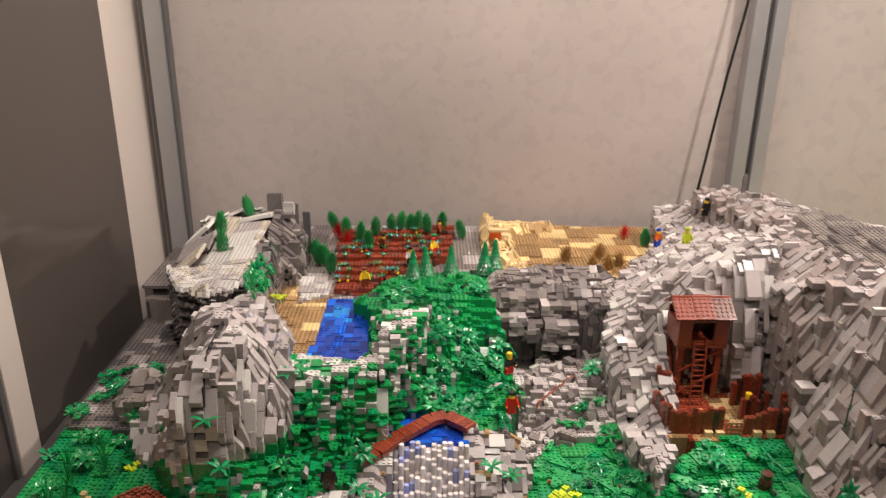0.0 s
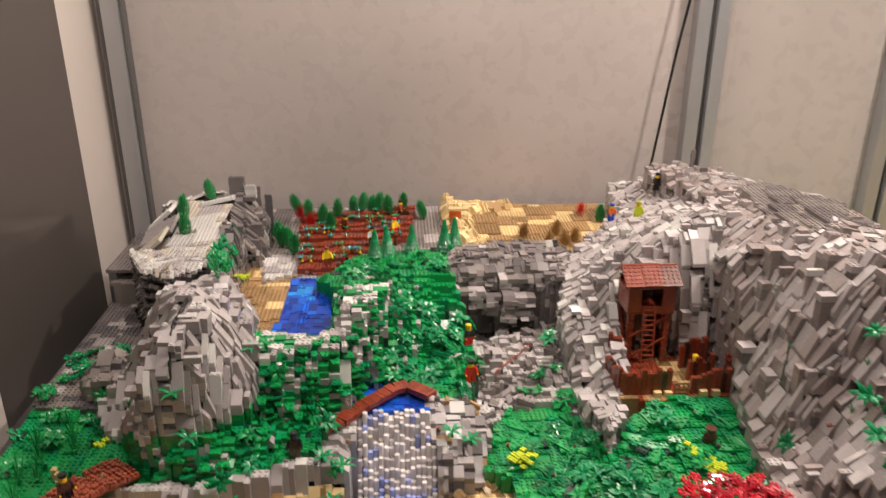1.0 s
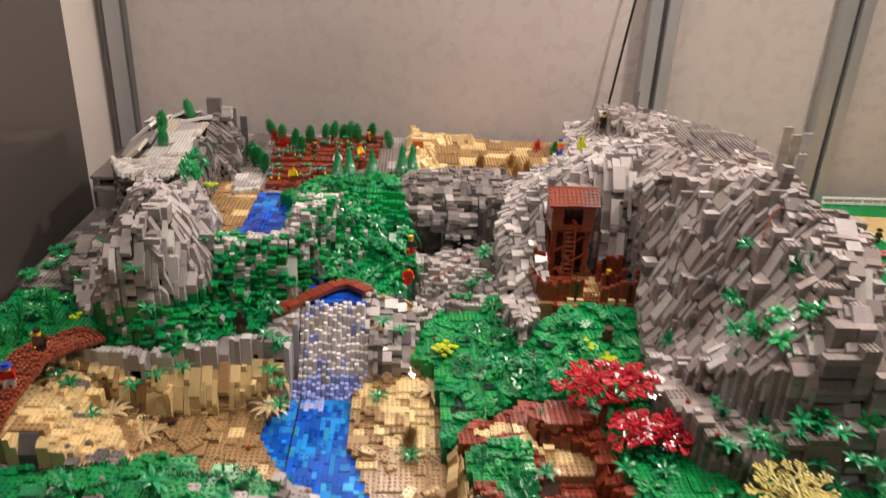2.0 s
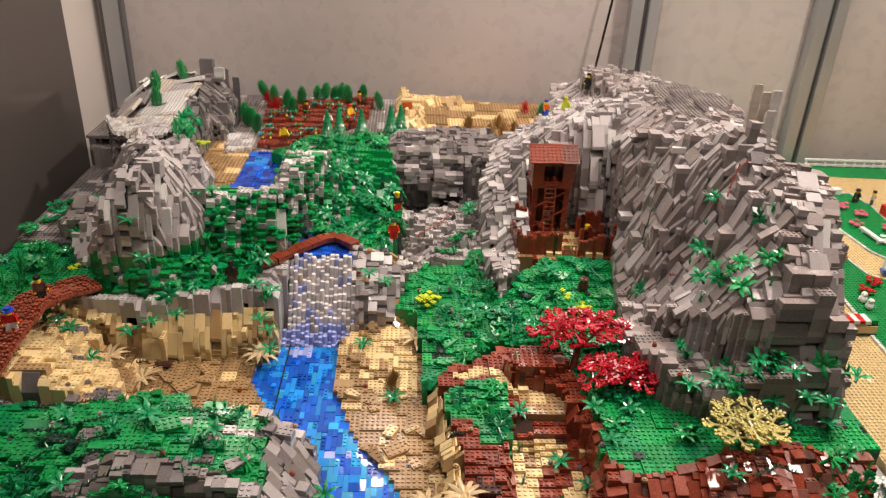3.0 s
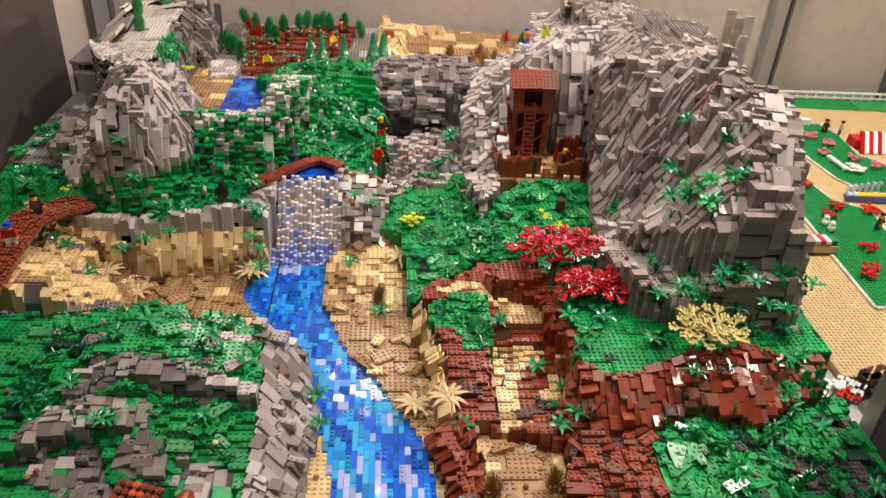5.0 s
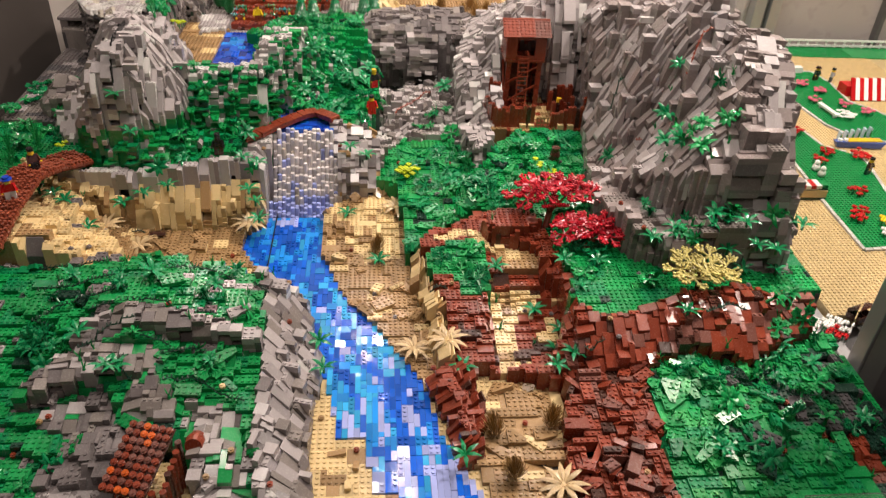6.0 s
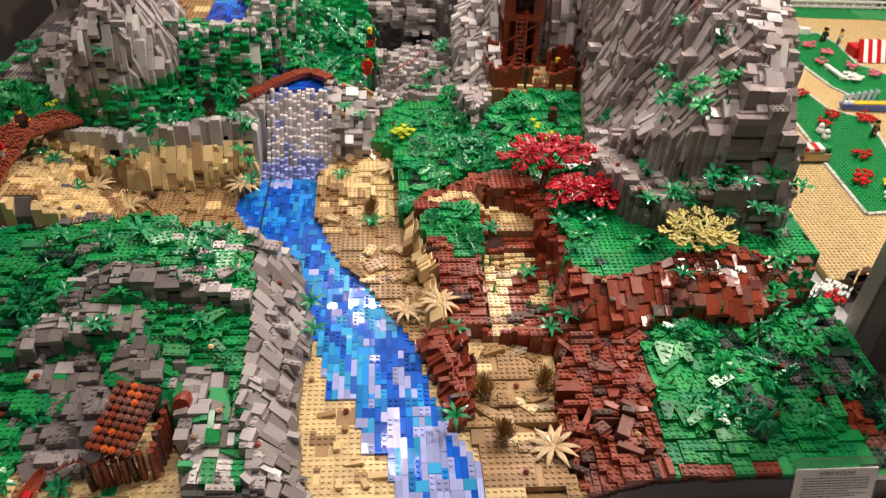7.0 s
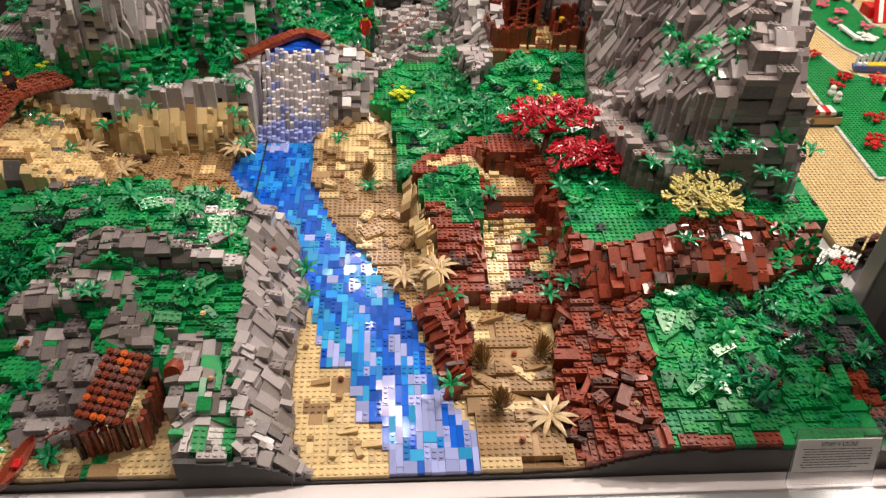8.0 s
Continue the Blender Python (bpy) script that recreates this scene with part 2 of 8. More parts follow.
def blend(anchors):
    """Height that glides between anchor places: a stretched sheet through them."""
    a = np.array(anchors, float)
    n = len(a)
    if n < 4:
        w = [1.0 / ((CX - x) ** 2 + (CY - y) ** 2 + 1e-4) for x, y, _ in anchors]
        return sum(q * z for q, z in zip(w, a[:, 2])) / sum(w)
    d = np.hypot(a[:, None, 0] - a[None, :, 0], a[:, None, 1] - a[None, :, 1])
    lhs = np.zeros((n + 1, n + 1))
    lhs[:n, :n] = -d - 0.004 * np.eye(n)
    lhs[:n, n] = lhs[n, :n] = 1.0
    sol = np.linalg.solve(lhs, np.append(a[:, 2], 0.0))
    out = np.full(CX.shape, sol[n])
    for (x, y, _), q in zip(anchors, sol[:n]):
        out -= q * np.hypot(CX - x, CY - y)
    return np.clip(out, a[:, 2].min() - 0.006, a[:, 2].max() + 0.006)


def wobble(scale, seed=0.0):
    out = np.zeros(CX.shape)
    for i in range(NX):
        for j in range(NY):
            out[i, j] = noise.noise((GX[i] * scale + seed, GY[j] * scale - seed, seed))
    return out


def ranked(a):
    """The same pattern with its values spread evenly over 0 to 1."""
    return (np.argsort(np.argsort(a.ravel())) / a.size).reshape(a.shape)


W1, W2 = wobble(18.0, 3.1), wobble(45.0, 8.7)
PATCH = ranked(wobble(26.0, 15.3) + 0.35 * W2)
STRATA, SWIRL = wobble(9.0, 21.0), wobble(14.0, 33.0)


def region(name, label, category, style, mix, poly, z, rough=0.0):
    """One part of the landscape: its outline in plan, its heights and the bricks that it is laid with."""
    k = len(REGIONS)
    REGIONS.append(dict(name=name, label=label, category=category, style=style, mix=mix))
    m = inside(poly)
    REG[m] = k
    if z is None:
        return k
    zz = blend(z) if isinstance(z, list) else np.full(CX.shape, float(z))
    H[m] = (zz + rough * W1 + 0.5 * rough * W2)[m]
    return k


GRASS = [("green", 10), ("pgreen", 3), ("lgreen", 1), ("dgreen", 0.6)]
LGREY = [("dgrey", 1.6), ("ogrey", 1.0), ("lgrey", 8), ("wgrey", 1.6)]
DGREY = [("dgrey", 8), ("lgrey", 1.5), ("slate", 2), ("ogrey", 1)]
RGREY = [("dgrey", 0.8), ("ogrey", 3), ("mgrey", 7), ("lgrey", 4), ("wgrey", 0.2)]
TAN = [("tan", 8), ("dtan", 1.2)]
DTAN = [("dtan", 9), ("tan", 1.0)]
BROWN = [("brown", 8), ("plum", 1.6), ("dbrown", 0.8)]

region("sand_floor", "flat tan studded sand at the front of the landscape", "sand", "plates", TAN, [(-0.7, -0.01), (0.73, -0.01), (0.73, 0.8), (-0.7, 0.8)], 0.0)
region("back_plateau", "flat grey studded baseplates at the back", "baseplate", "big", [("ogrey", 3), ("dgrey", 1), ("lgrey", 2)], [(-0.7, 1.22), (0.73, 1.22), (0.73, 1.71), (-0.7, 1.71)], 0.163)
region("field", "ploughed reddish brown field with raised rows", "field", "plates", BROWN, [(-0.318, 1.62), (-0.285, 1.27), (-0.22, 1.26), (-0.16, 1.37), (-0.05, 1.45), (-0.03, 1.66)],
       [(-0.29, 1.3, 0.168), (-0.1, 1.5, 0.174), (-0.2, 1.65, 0.176)], 0.004)
region("desert", "tan and dark tan desert with pale sandstone edges", "desert", "big", [("dtan", 9), ("tan", 4)],
       [(0.03, 1.70), (0.03, 1.50), (0.09, 1.36), (0.26, 1.30), (0.44, 1.36), (0.46, 1.70)], [(0.1, 1.6, 0.17), (0.3, 1.45, 0.155), (0.4, 1.66, 0.165)], 0.004)
region("sandstone_edge", "pale tan sandstone blocks round the desert", "rocks", "rock", [("tan", 9), ("dtan", 2)],
       [(0.03, 1.68), (0.03, 1.49), (0.09, 1.38), (0.15, 1.35), (0.13, 1.42), (0.10, 1.50), (0.10, 1.60), (0.22, 1.67), (0.22, 1.69)],
       [(0.05, 1.62, 0.205), (0.06, 1.52, 0.195), (0.11, 1.38, 0.17), (0.2, 1.68, 0.18)], 0.010)
region("west_lowland", "low grassy ground below the grey hill", "grass", "plates", GRASS, [(-0.67, 0.5), (-0.45, 0.5), (-0.42, 0.86), (-0.67, 0.9)],
       [(-0.59, 0.77, 0.098), (-0.52, 0.73, 0.108), (-0.55, 0.58, 0.10), (-0.62, 0.88, 0.115)], 0.004)
region("west_quarry", "grey plated ground below the overhanging slab", "ground", "plates", DGREY, [(-0.67, 0.87), (-0.42, 0.84), (-0.42, 1.2), (-0.67, 1.25)], 0.118, 0.003)
# plate greys are paler than the brick, carrying the bright light on the tops
region("west_hill", "hill of tilted grey plates, their colour paled as if strongly lit", "hill", "slabs", [("wgrey", 6), ("palegrey", 3), ("lgrey", 2)],
       [(-0.605, 1.20), (-0.55, 1.09), (-0.46, 1.03), (-0.39, 1.10), (-0.36, 1.17), (-0.39, 1.30), (-0.40, 1.45), (-0.52, 1.47), (-0.61, 1.40)],
       [(-0.58, 1.26, 0.245), (-0.497, 1.219, 0.260), (-0.404, 1.25, 0.278), (-0.552, 1.373, 0.276), (-0.482, 1.398, 0.272), (-0.41, 1.445, 0.292), (-0.47, 1.06, 0.258), (-0.38, 1.13, 0.255), (-0.60, 1.38, 0.262)], 0.004)
region("hill_face", "dark grey rocky face of the plated hill", "rock", "rock", [("slate", 1), ("dgrey", 8), ("ogrey", 3), ("dgreen", 0.8), ("lgrey", 2)], [(-0.43, 1.03), (-0.36, 1.09), (-0.335, 1.17), (-0.36, 1.32), (-0.37, 1.47), (-0.38, 1.52), (-0.43, 1.50), (-0.435, 1.36), (-0.425, 1.2)],
       [(-0.43, 1.06, 0.262), (-0.405, 1.15, 0.268), (-0.355, 1.13, 0.235), (-0.345, 1.18, 0.19), (-0.405, 1.255, 0.28), (-0.37, 1.3, 0.20), (-0.44, 1.36, 0.275), (-0.415, 1.45, 0.295), (-0.378, 1.46, 0.235), (-0.40, 1.56, 0.22)], 0.010)
region("upper_beach", "tan sandy bank beside the upper pool", "sand", "plates", DTAN, [(-0.39, 0.98), (-0.39, 1.30), (-0.34, 1.30), (-0.29, 1.25), (-0.28, 1.0)], 0.168, 0.003)
region("pool_bank", "pale grey studded bricks at the head of the pool", "ground", "plates", [("wgrey", 5), ("lgrey", 4)], [(-0.35, 1.215), (-0.295, 1.245), (-0.295, 1.32), (-0.37, 1.34)], 0.174, 0.004)
region("upper_pool", "deep blue water of the upper pool", "water", "water_up", [("water_upper", 9), ("water_deep", 2), ("water_mid", 0.3)],
       [(-0.305, 0.99), (-0.20, 0.985), (-0.205, 1.03), (-0.215, 1.12), (-0.222, 1.255), (-0.292, 1.245), (-0.293, 1.11), (-0.30, 1.05)], 0.164)
region("canyon", "pale grey broken floor of the canyon", "ground", "scree", [("dgrey", 1.5), ("ogrey", 1.5), ("lgrey", 5), ("wgrey", 3)], [(0.01, 0.80), (0.3, 0.80), (0.28, 1.22), (0.0, 1.22)],
       [(0.068, 0.939, 0.069), (0.115, 1.029, 0.098), (0.15, 0.95, 0.078), (0.175, 1.011, 0.118), (0.05, 0.85, 0.082), (0.072, 0.976, 0.128), (0.2, 1.1, 0.11), (0.205, 0.927, 0.086), (0.1, 1.12, 0.075)], 0.008)
region("meadow", "bright green studded meadow below the watchtower", "grass", "plates", GRASS,
       [(0.05, 0.80), (0.10, 0.885), (0.2, 0.90), (0.23, 0.78), (0.30, 0.80), (0.46, 0.83), (0.44, 0.70), (0.43, 0.40), (0.35, 0.44), (0.30, 0.56), (0.22, 0.62), (0.12, 0.54), (0.12, 0.42), (0.098, 0.42), (0.085, 0.58), (0.05, 0.72)],
       [(0.099, 0.767, 0.062), (0.11, 0.55, 0.045), (0.11, 0.44, 0.025), (0.228, 0.624, 0.075), (0.122, 0.6, 0.05), (0.37, 0.714, 0.115), (0.40, 0.82, 0.126), (0.33, 0.815, 0.124), (0.28, 0.81, 0.118), (0.25, 0.72, 0.09), (0.2, 0.87, 0.066), (0.42, 0.5, 0.10), (0.1, 0.86, 0.068)], 0.004)
region("tower_yard", "tan sandy yard inside the palisade", "sand", "plates", [("brown", 5), ("tan", 4), ("dtan", 2)], [(0.265, 0.825), (0.455, 0.825), (0.46, 0.948), (0.405, 0.95), (0.40, 1.0), (0.265, 1.0)], 0.128)
region("pine_meadow", "raised green meadow with pines", "grass", "plates", GRASS, [(-0.24, 1.19), (-0.17, 1.10), (0.0, 1.10), (0.035, 1.13), (0.035, 1.34), (-0.13, 1.35), (-0.19, 1.29)],
       [(-0.2, 1.2, 0.182), (-0.1, 1.12, 0.222), (0.02, 1.16, 0.208), (-0.05, 1.32, 0.182), (-0.03, 1.22, 0.205)], 0.006)
region("grey_steps", "green and pale grey stepped bricks beside the stream", "slope", "rock", [("dgreen", 0.6), ("pgreen", 3), ("green", 5), ("lgrey", 4), ("wgrey", 2)],
       [(-0.33, 0.70), (-0.285, 0.705), (-0.235, 0.735), (-0.185, 0.765), (-0.157, 0.80), (-0.157, 0.86), (-0.175, 0.90), (-0.185, 0.985), (-0.31, 0.995), (-0.35, 0.97), (-0.31, 0.80)],
       [(-0.257, 0.785, 0.246), (-0.213, 0.803, 0.241), (-0.169, 0.827, 0.232), (-0.157, 0.868, 0.245), (-0.257, 0.763, 0.202), (-0.206, 0.792, 0.19), (-0.169, 0.808, 0.184), (-0.294, 0.725, 0.215), (-0.278, 0.712, 0.173), (-0.23, 0.746, 0.157), (-0.187, 0.773, 0.144), (-0.27, 0.98, 0.17), (-0.20, 0.97, 0.168), (-0.30, 0.82, 0.25), (-0.33, 0.95, 0.19), (-0.24, 0.87, 0.203), (-0.24, 0.93, 0.18)], 0.005)
region("bushy_hill", "steep hill covered with green foliage", "hill", "steps", [("green", 8), ("pgreen", 5), ("lgrey", 0.8), ("dgreen", 1.5)],
       [(-0.155, 1.04), (-0.14, 0.95), (-0.138, 0.895), (-0.105, 0.862), (-0.035, 0.835), (0.03, 0.86), (0.055, 0.93), (0.06, 1.03), (0.035, 1.14), (-0.18, 1.14), (-0.20, 1.06)],
       [(-0.124, 0.903, 0.15), (-0.13, 0.93, 0.262), (-0.11, 0.957, 0.268), (-0.09, 1.035, 0.259), (-0.072, 1.12, 0.224), (-0.032, 1.084, 0.192), (-0.007, 1.051, 0.141), (-0.06, 0.977, 0.184), (-0.091, 0.958, 0.214), (-0.087, 0.912, 0.161), (-0.048, 0.945, 0.135), (0.01, 0.93, 0.14), (0.0, 0.85, 0.125), (0.05, 1.0, 0.11), (-0.18, 1.08, 0.185), (0.03, 1.12, 0.19), (-0.08, 0.865, 0.138)], 0.005)
region("white_rocks", "pale grey upright blocks on the hill's crest", "rocks", "rock", [("wgrey", 6), ("lgrey", 3), ("green", 3)], [(-0.172, 0.87), (-0.155, 0.85), (-0.13, 0.87), (-0.118, 0.92), (-0.095, 0.955), (-0.095, 1.02), (-0.125, 1.02), (-0.155, 0.93)],
       [(-0.157, 0.868, 0.238), (-0.145, 0.86, 0.205), (-0.135, 0.889, 0.264), (-0.11, 0.957, 0.272), (-0.12, 1.01, 0.25)], 0.005)
region("canyon_wall", "dark grey brick cliff above the canyon", "cliff", "rock", [("dgrey", 8), ("ogrey", 3), ("lgrey", 2.5)], [(0.0, 1.16), (0.04, 1.145), (0.2, 1.14), (0.24, 1.10), (0.30, 1.16), (0.26, 1.29), (0.04, 1.28)],
       [(0.03, 1.155, 0.17), (0.052, 1.19, 0.218), (0.114, 1.16, 0.15), (0.114, 1.19, 0.207), (0.18, 1.153, 0.155), (0.18, 1.175, 0.202), (0.224, 1.113, 0.212), (0.24, 1.22, 0.215), (0.06, 1.27, 0.215)], 0.010)
# both hollows get slate floors, so their shade is partly in the colour
region("cave_mouth", "recess below the canyon cliff, its shade put into dark plates", "cave", "plates", [("slate", 6), ("dgrey", 3)], [(0.055, 1.12), (0.108, 1.12), (0.108, 1.165), (0.055, 1.165)], 0.072)
region("cave_mouth", "hollow below the canyon cliff, its shade put into dark plates", "cave", "plates", [("slate", 6), ("dbrown", 3)], [(0.14, 1.11), (0.19, 1.11), (0.19, 1.155), (0.14, 1.155)], 0.09)
region("stream", "blue stream above the waterfall", "water", "water_up", [("water_upper", 3), ("water_deep", 6), ("water_mid", 3)],
       [(-0.145, 0.785), (-0.157, 0.83), (-0.157, 0.852), (-0.132, 0.862), (-0.126, 0.91), (-0.112, 0.908), (-0.095, 0.855), (-0.045, 0.835), (-0.04, 0.785)], 0.133)
region("green_terrace", "green studded terrace behind the ledge", "grass", "plates", GRASS, [(-0.53, 0.65), (-0.14, 0.65), (-0.14, 0.79), (-0.2, 0.79), (-0.31, 0.75), (-0.42, 0.78), (-0.53, 0.75)],
       [(-0.5, 0.7, 0.118), (-0.36, 0.66, 0.130), (-0.3, 0.665, 0.134), (-0.217, 0.69, 0.136), (-0.185, 0.765, 0.142)], 0.003)
region("west_crag", "tall crag of pale grey sloped bricks", "rock", "rock", [("dgrey", 0.5), ("ogrey", 1.2), ("lgrey", 9), ("wgrey", 1.2)], [(-0.455, 0.70), (-0.436, 0.672), (-0.40, 0.660), (-0.36, 0.656), (-0.335, 0.685), (-0.295, 0.715), (-0.275, 0.77), (-0.30, 0.85), (-0.33, 0.95), (-0.335, 1.06), (-0.42, 1.1), (-0.50, 1.02), (-0.53, 0.90), (-0.545, 0.82), (-0.50, 0.765), (-0.465, 0.73)],
       [(-0.415, 0.672, 0.285), (-0.43, 0.678, 0.22), (-0.391, 0.664, 0.245), (-0.36, 0.668, 0.245), (-0.379, 0.676, 0.292), (-0.353, 0.689, 0.280), (-0.373, 0.703, 0.328), (-0.347, 0.733, 0.325), (-0.327, 0.72, 0.268), (-0.333, 0.702, 0.226), (-0.369, 0.819, 0.342), (-0.316, 0.778, 0.295), (-0.30, 0.76, 0.247), (-0.294, 0.727, 0.215), (-0.438, 0.875, 0.310), (-0.383, 1.025, 0.273),
        (-0.516, 0.826, 0.172), (-0.484, 0.775, 0.140), (-0.448, 0.69, 0.21), (-0.46, 0.74, 0.19), (-0.53, 0.90, 0.14), (-0.50, 1.02, 0.19), (-0.34, 1.05, 0.195), (-0.33, 0.95, 0.21), (-0.42, 1.08, 0.25), (-0.425, 0.76, 0.275), (-0.30, 0.84, 0.25)], 0.010)
region("green_wall", "stepped green bricks at the foot of the crag", "slope", "rock", [("green", 8), ("pgreen", 4), ("dgreen", 1.0), ("lgrey", 1.5)], [(-0.40, 0.652), (-0.31, 0.662), (-0.265, 0.70), (-0.215, 0.745), (-0.23, 0.76), (-0.29, 0.722), (-0.335, 0.69), (-0.36, 0.672), (-0.40, 0.668)],
       [(-0.377, 0.664, 0.166), (-0.39, 0.652, 0.145), (-0.336, 0.682, 0.174), (-0.335, 0.666, 0.15), (-0.30, 0.68, 0.152), (-0.278, 0.71, 0.172), (-0.25, 0.72, 0.15), (-0.215, 0.75, 0.15)], 0.004)
region("side_boulder", "dark grey boulder beside the crag", "rock", "rock", [("dgrey", 3), ("ogrey", 4), ("mgrey", 3)], [(-0.595, 0.90), (-0.575, 0.875), (-0.545, 0.87), (-0.525, 0.89), (-0.525, 0.94), (-0.55, 0.965), (-0.585, 0.955)],
       [(-0.56, 0.925, 0.185), (-0.59, 0.92, 0.15), (-0.56, 0.88, 0.155), (-0.53, 0.90, 0.16), (-0.53, 0.94, 0.165), (-0.56, 0.96, 0.165)], 0.004)
region("grey_ledge", "pale grey studded ledge above the sandstone face", "ledge", "ledge", [("lgrey", 6), ("wgrey", 4)],
       [(-0.49, 0.652), (-0.43, 0.635), (-0.37, 0.622), (-0.32, 0.635), (-0.27, 0.646), (-0.22, 0.668), (-0.17, 0.694), (-0.14, 0.70), (-0.14, 0.79), (-0.175, 0.78), (-0.20, 0.705), (-0.25, 0.67), (-0.31, 0.655), (-0.36, 0.645), (-0.44, 0.645), (-0.49, 0.69)],
       [(-0.47, 0.665, 0.128), (-0.37, 0.63, 0.132), (-0.27, 0.655, 0.136), (-0.217, 0.68, 0.136), (-0.165, 0.71, 0.11), (-0.15, 0.775, 0.13)], 0.008)
region("sandstone_cliff", "tan sandstone cliff of tall slope bricks", "cliff", "rock", [("dtan", 4), ("tan", 8)], [(-0.58, 0.72), (-0.49, 0.625), (-0.43, 0.602), (-0.37, 0.597), (-0.31, 0.602), (-0.25, 0.622), (-0.19, 0.648), (-0.145, 0.68), (-0.14, 0.70), (-0.17, 0.695), (-0.22, 0.669), (-0.27, 0.647), (-0.32, 0.636), (-0.37, 0.623), (-0.43, 0.636), (-0.49, 0.653)],
       [(-0.5, 0.65, 0.108), (-0.405, 0.617, 0.10), (-0.37, 0.60, 0.045), (-0.35, 0.625, 0.105), (-0.292, 0.625, 0.095), (-0.31, 0.605, 0.04), (-0.25, 0.65, 0.10), (-0.245, 0.628, 0.04), (-0.19, 0.672, 0.085), (-0.19, 0.652, 0.03), (-0.15, 0.69, 0.06)], 0.006)
region("west_beach", "tan and dark tan sandy bay", "sand", "plates", DTAN, [(-0.44, 0.62), (-0.42, 0.50), (-0.36, 0.40), (-0.12, 0.38), (-0.12, 0.47), (-0.19, 0.60), (-0.14, 0.68), (-0.19, 0.655), (-0.25, 0.63), (-0.31, 0.605), (-0.37, 0.60)],
       [(-0.39, 0.55, 0.055), (-0.37, 0.52, 0.06), (-0.315, 0.582, 0.035), (-0.3, 0.5, 0.024), (-0.15, 0.5, 0.008), (-0.23, 0.59, 0.018), (-0.16, 0.65, 0.01)], 0.003)
region("west_mound", "tan stepped mound with grey slabs", "mound", "steps", [("tan", 8), ("dtan", 2), ("dgrey", 0.4)], [(-0.67, 0.44), (-0.42, 0.43), (-0.36, 0.40), (-0.325, 0.43), (-0.34, 0.48), (-0.375, 0.53), (-0.40, 0.58), (-0.44, 0.625), (-0.56, 0.66), (-0.67, 0.66)],
       [(-0.464, 0.513, 0.130), (-0.437, 0.445, 0.120), (-0.406, 0.472, 0.104), (-0.37, 0.51, 0.07), (-0.337, 0.445, 0.065), (-0.456, 0.605, 0.10), (-0.41, 0.56, 0.065), (-0.55, 0.6, 0.10), (-0.36, 0.41, 0.09)], 0.004)
region("mound_slab", "dark grey slab of plates on the sandy mound", "rock slab", "steps", [("dgrey", 4), ("ogrey", 5), ("lgrey", 2)], [(-0.375, 0.46), (-0.345, 0.475), (-0.315, 0.455), (-0.30, 0.43), (-0.345, 0.425), (-0.385, 0.435)], [(-0.36, 0.465, 0.075), (-0.31, 0.44, 0.055), (-0.35, 0.43, 0.085), (-0.37, 0.44, 0.092)])
region("near_hill", "green and grey terraced hill", "hill", "steps", [("green", 12), ("pgreen", 4), ("lgrey", 0.8), ("dgreen", 1.0), ("dgrey", 1)],
       [(-0.67, 0.46), (-0.45, 0.425), (-0.36, 0.405), (-0.30, 0.43), (-0.24, 0.43), (-0.13, 0.40), (-0.085, 0.36), (-0.085, 0.10), (-0.07, 0.0), (-0.15, 0.0), (-0.16, 0.06), (-0.18, 0.12), (-0.25, 0.135), (-0.30, 0.10), (-0.67, 0.05)],
       [(-0.295, 0.30, 0.126), (-0.267, 0.299, 0.128), (-0.213, 0.30, 0.12), (-0.164, 0.328, 0.11), (-0.116, 0.304, 0.105), (-0.10, 0.381, 0.092), (-0.241, 0.358, 0.126), (-0.244, 0.41, 0.105), (-0.332, 0.313, 0.117), (-0.398, 0.333, 0.10), (-0.366, 0.387, 0.108), (-0.432, 0.41, 0.09), (-0.288, 0.243, 0.106), (-0.229, 0.243, 0.098), (-0.17, 0.24, 0.092), (-0.115, 0.24, 0.086), (-0.366, 0.26, 0.085), (-0.397, 0.238, 0.058),
        (-0.144, 0.184, 0.066), (-0.19, 0.195, 0.075), (-0.31, 0.20, 0.068), (-0.10, 0.10, 0.055), (-0.075, 0.01, 0.035), (-0.45, 0.12, 0.035), (-0.36, 0.11, 0.03), (-0.5, 0.3, 0.085)], 0.003)
region("near_crags", "dark grey slab outcrop in the terraced hill", "rocks", "rock", [("dgrey", 6), ("ogrey", 3), ("lgrey", 4)], [(-0.345, 0.262), (-0.315, 0.278), (-0.275, 0.292), (-0.21, 0.28), (-0.15, 0.268), (-0.10, 0.262), (-0.10, 0.243), (-0.20, 0.247), (-0.25, 0.256), (-0.30, 0.25), (-0.345, 0.235)],
       [(-0.34, 0.25, 0.108), (-0.281, 0.276, 0.131), (-0.205, 0.262, 0.125), (-0.10, 0.252, 0.105), (-0.30, 0.252, 0.11)], 0.003)
region("near_crags", "grey arched outcrop with green blocks in the terraced hill", "rocks", "rock", [("dgrey", 6), ("ogrey", 3), ("lgrey", 4), ("green", 2.5)], [(-0.40, 0.20), (-0.352, 0.232), (-0.32, 0.245), (-0.24, 0.24), (-0.225, 0.215), (-0.24, 0.205), (-0.33, 0.196), (-0.40, 0.175)],
       [(-0.39, 0.188, 0.075), (-0.35, 0.222, 0.092), (-0.32, 0.232, 0.102), (-0.25, 0.23, 0.10), (-0.33, 0.20, 0.09), (-0.24, 0.21, 0.09)], 0.003)
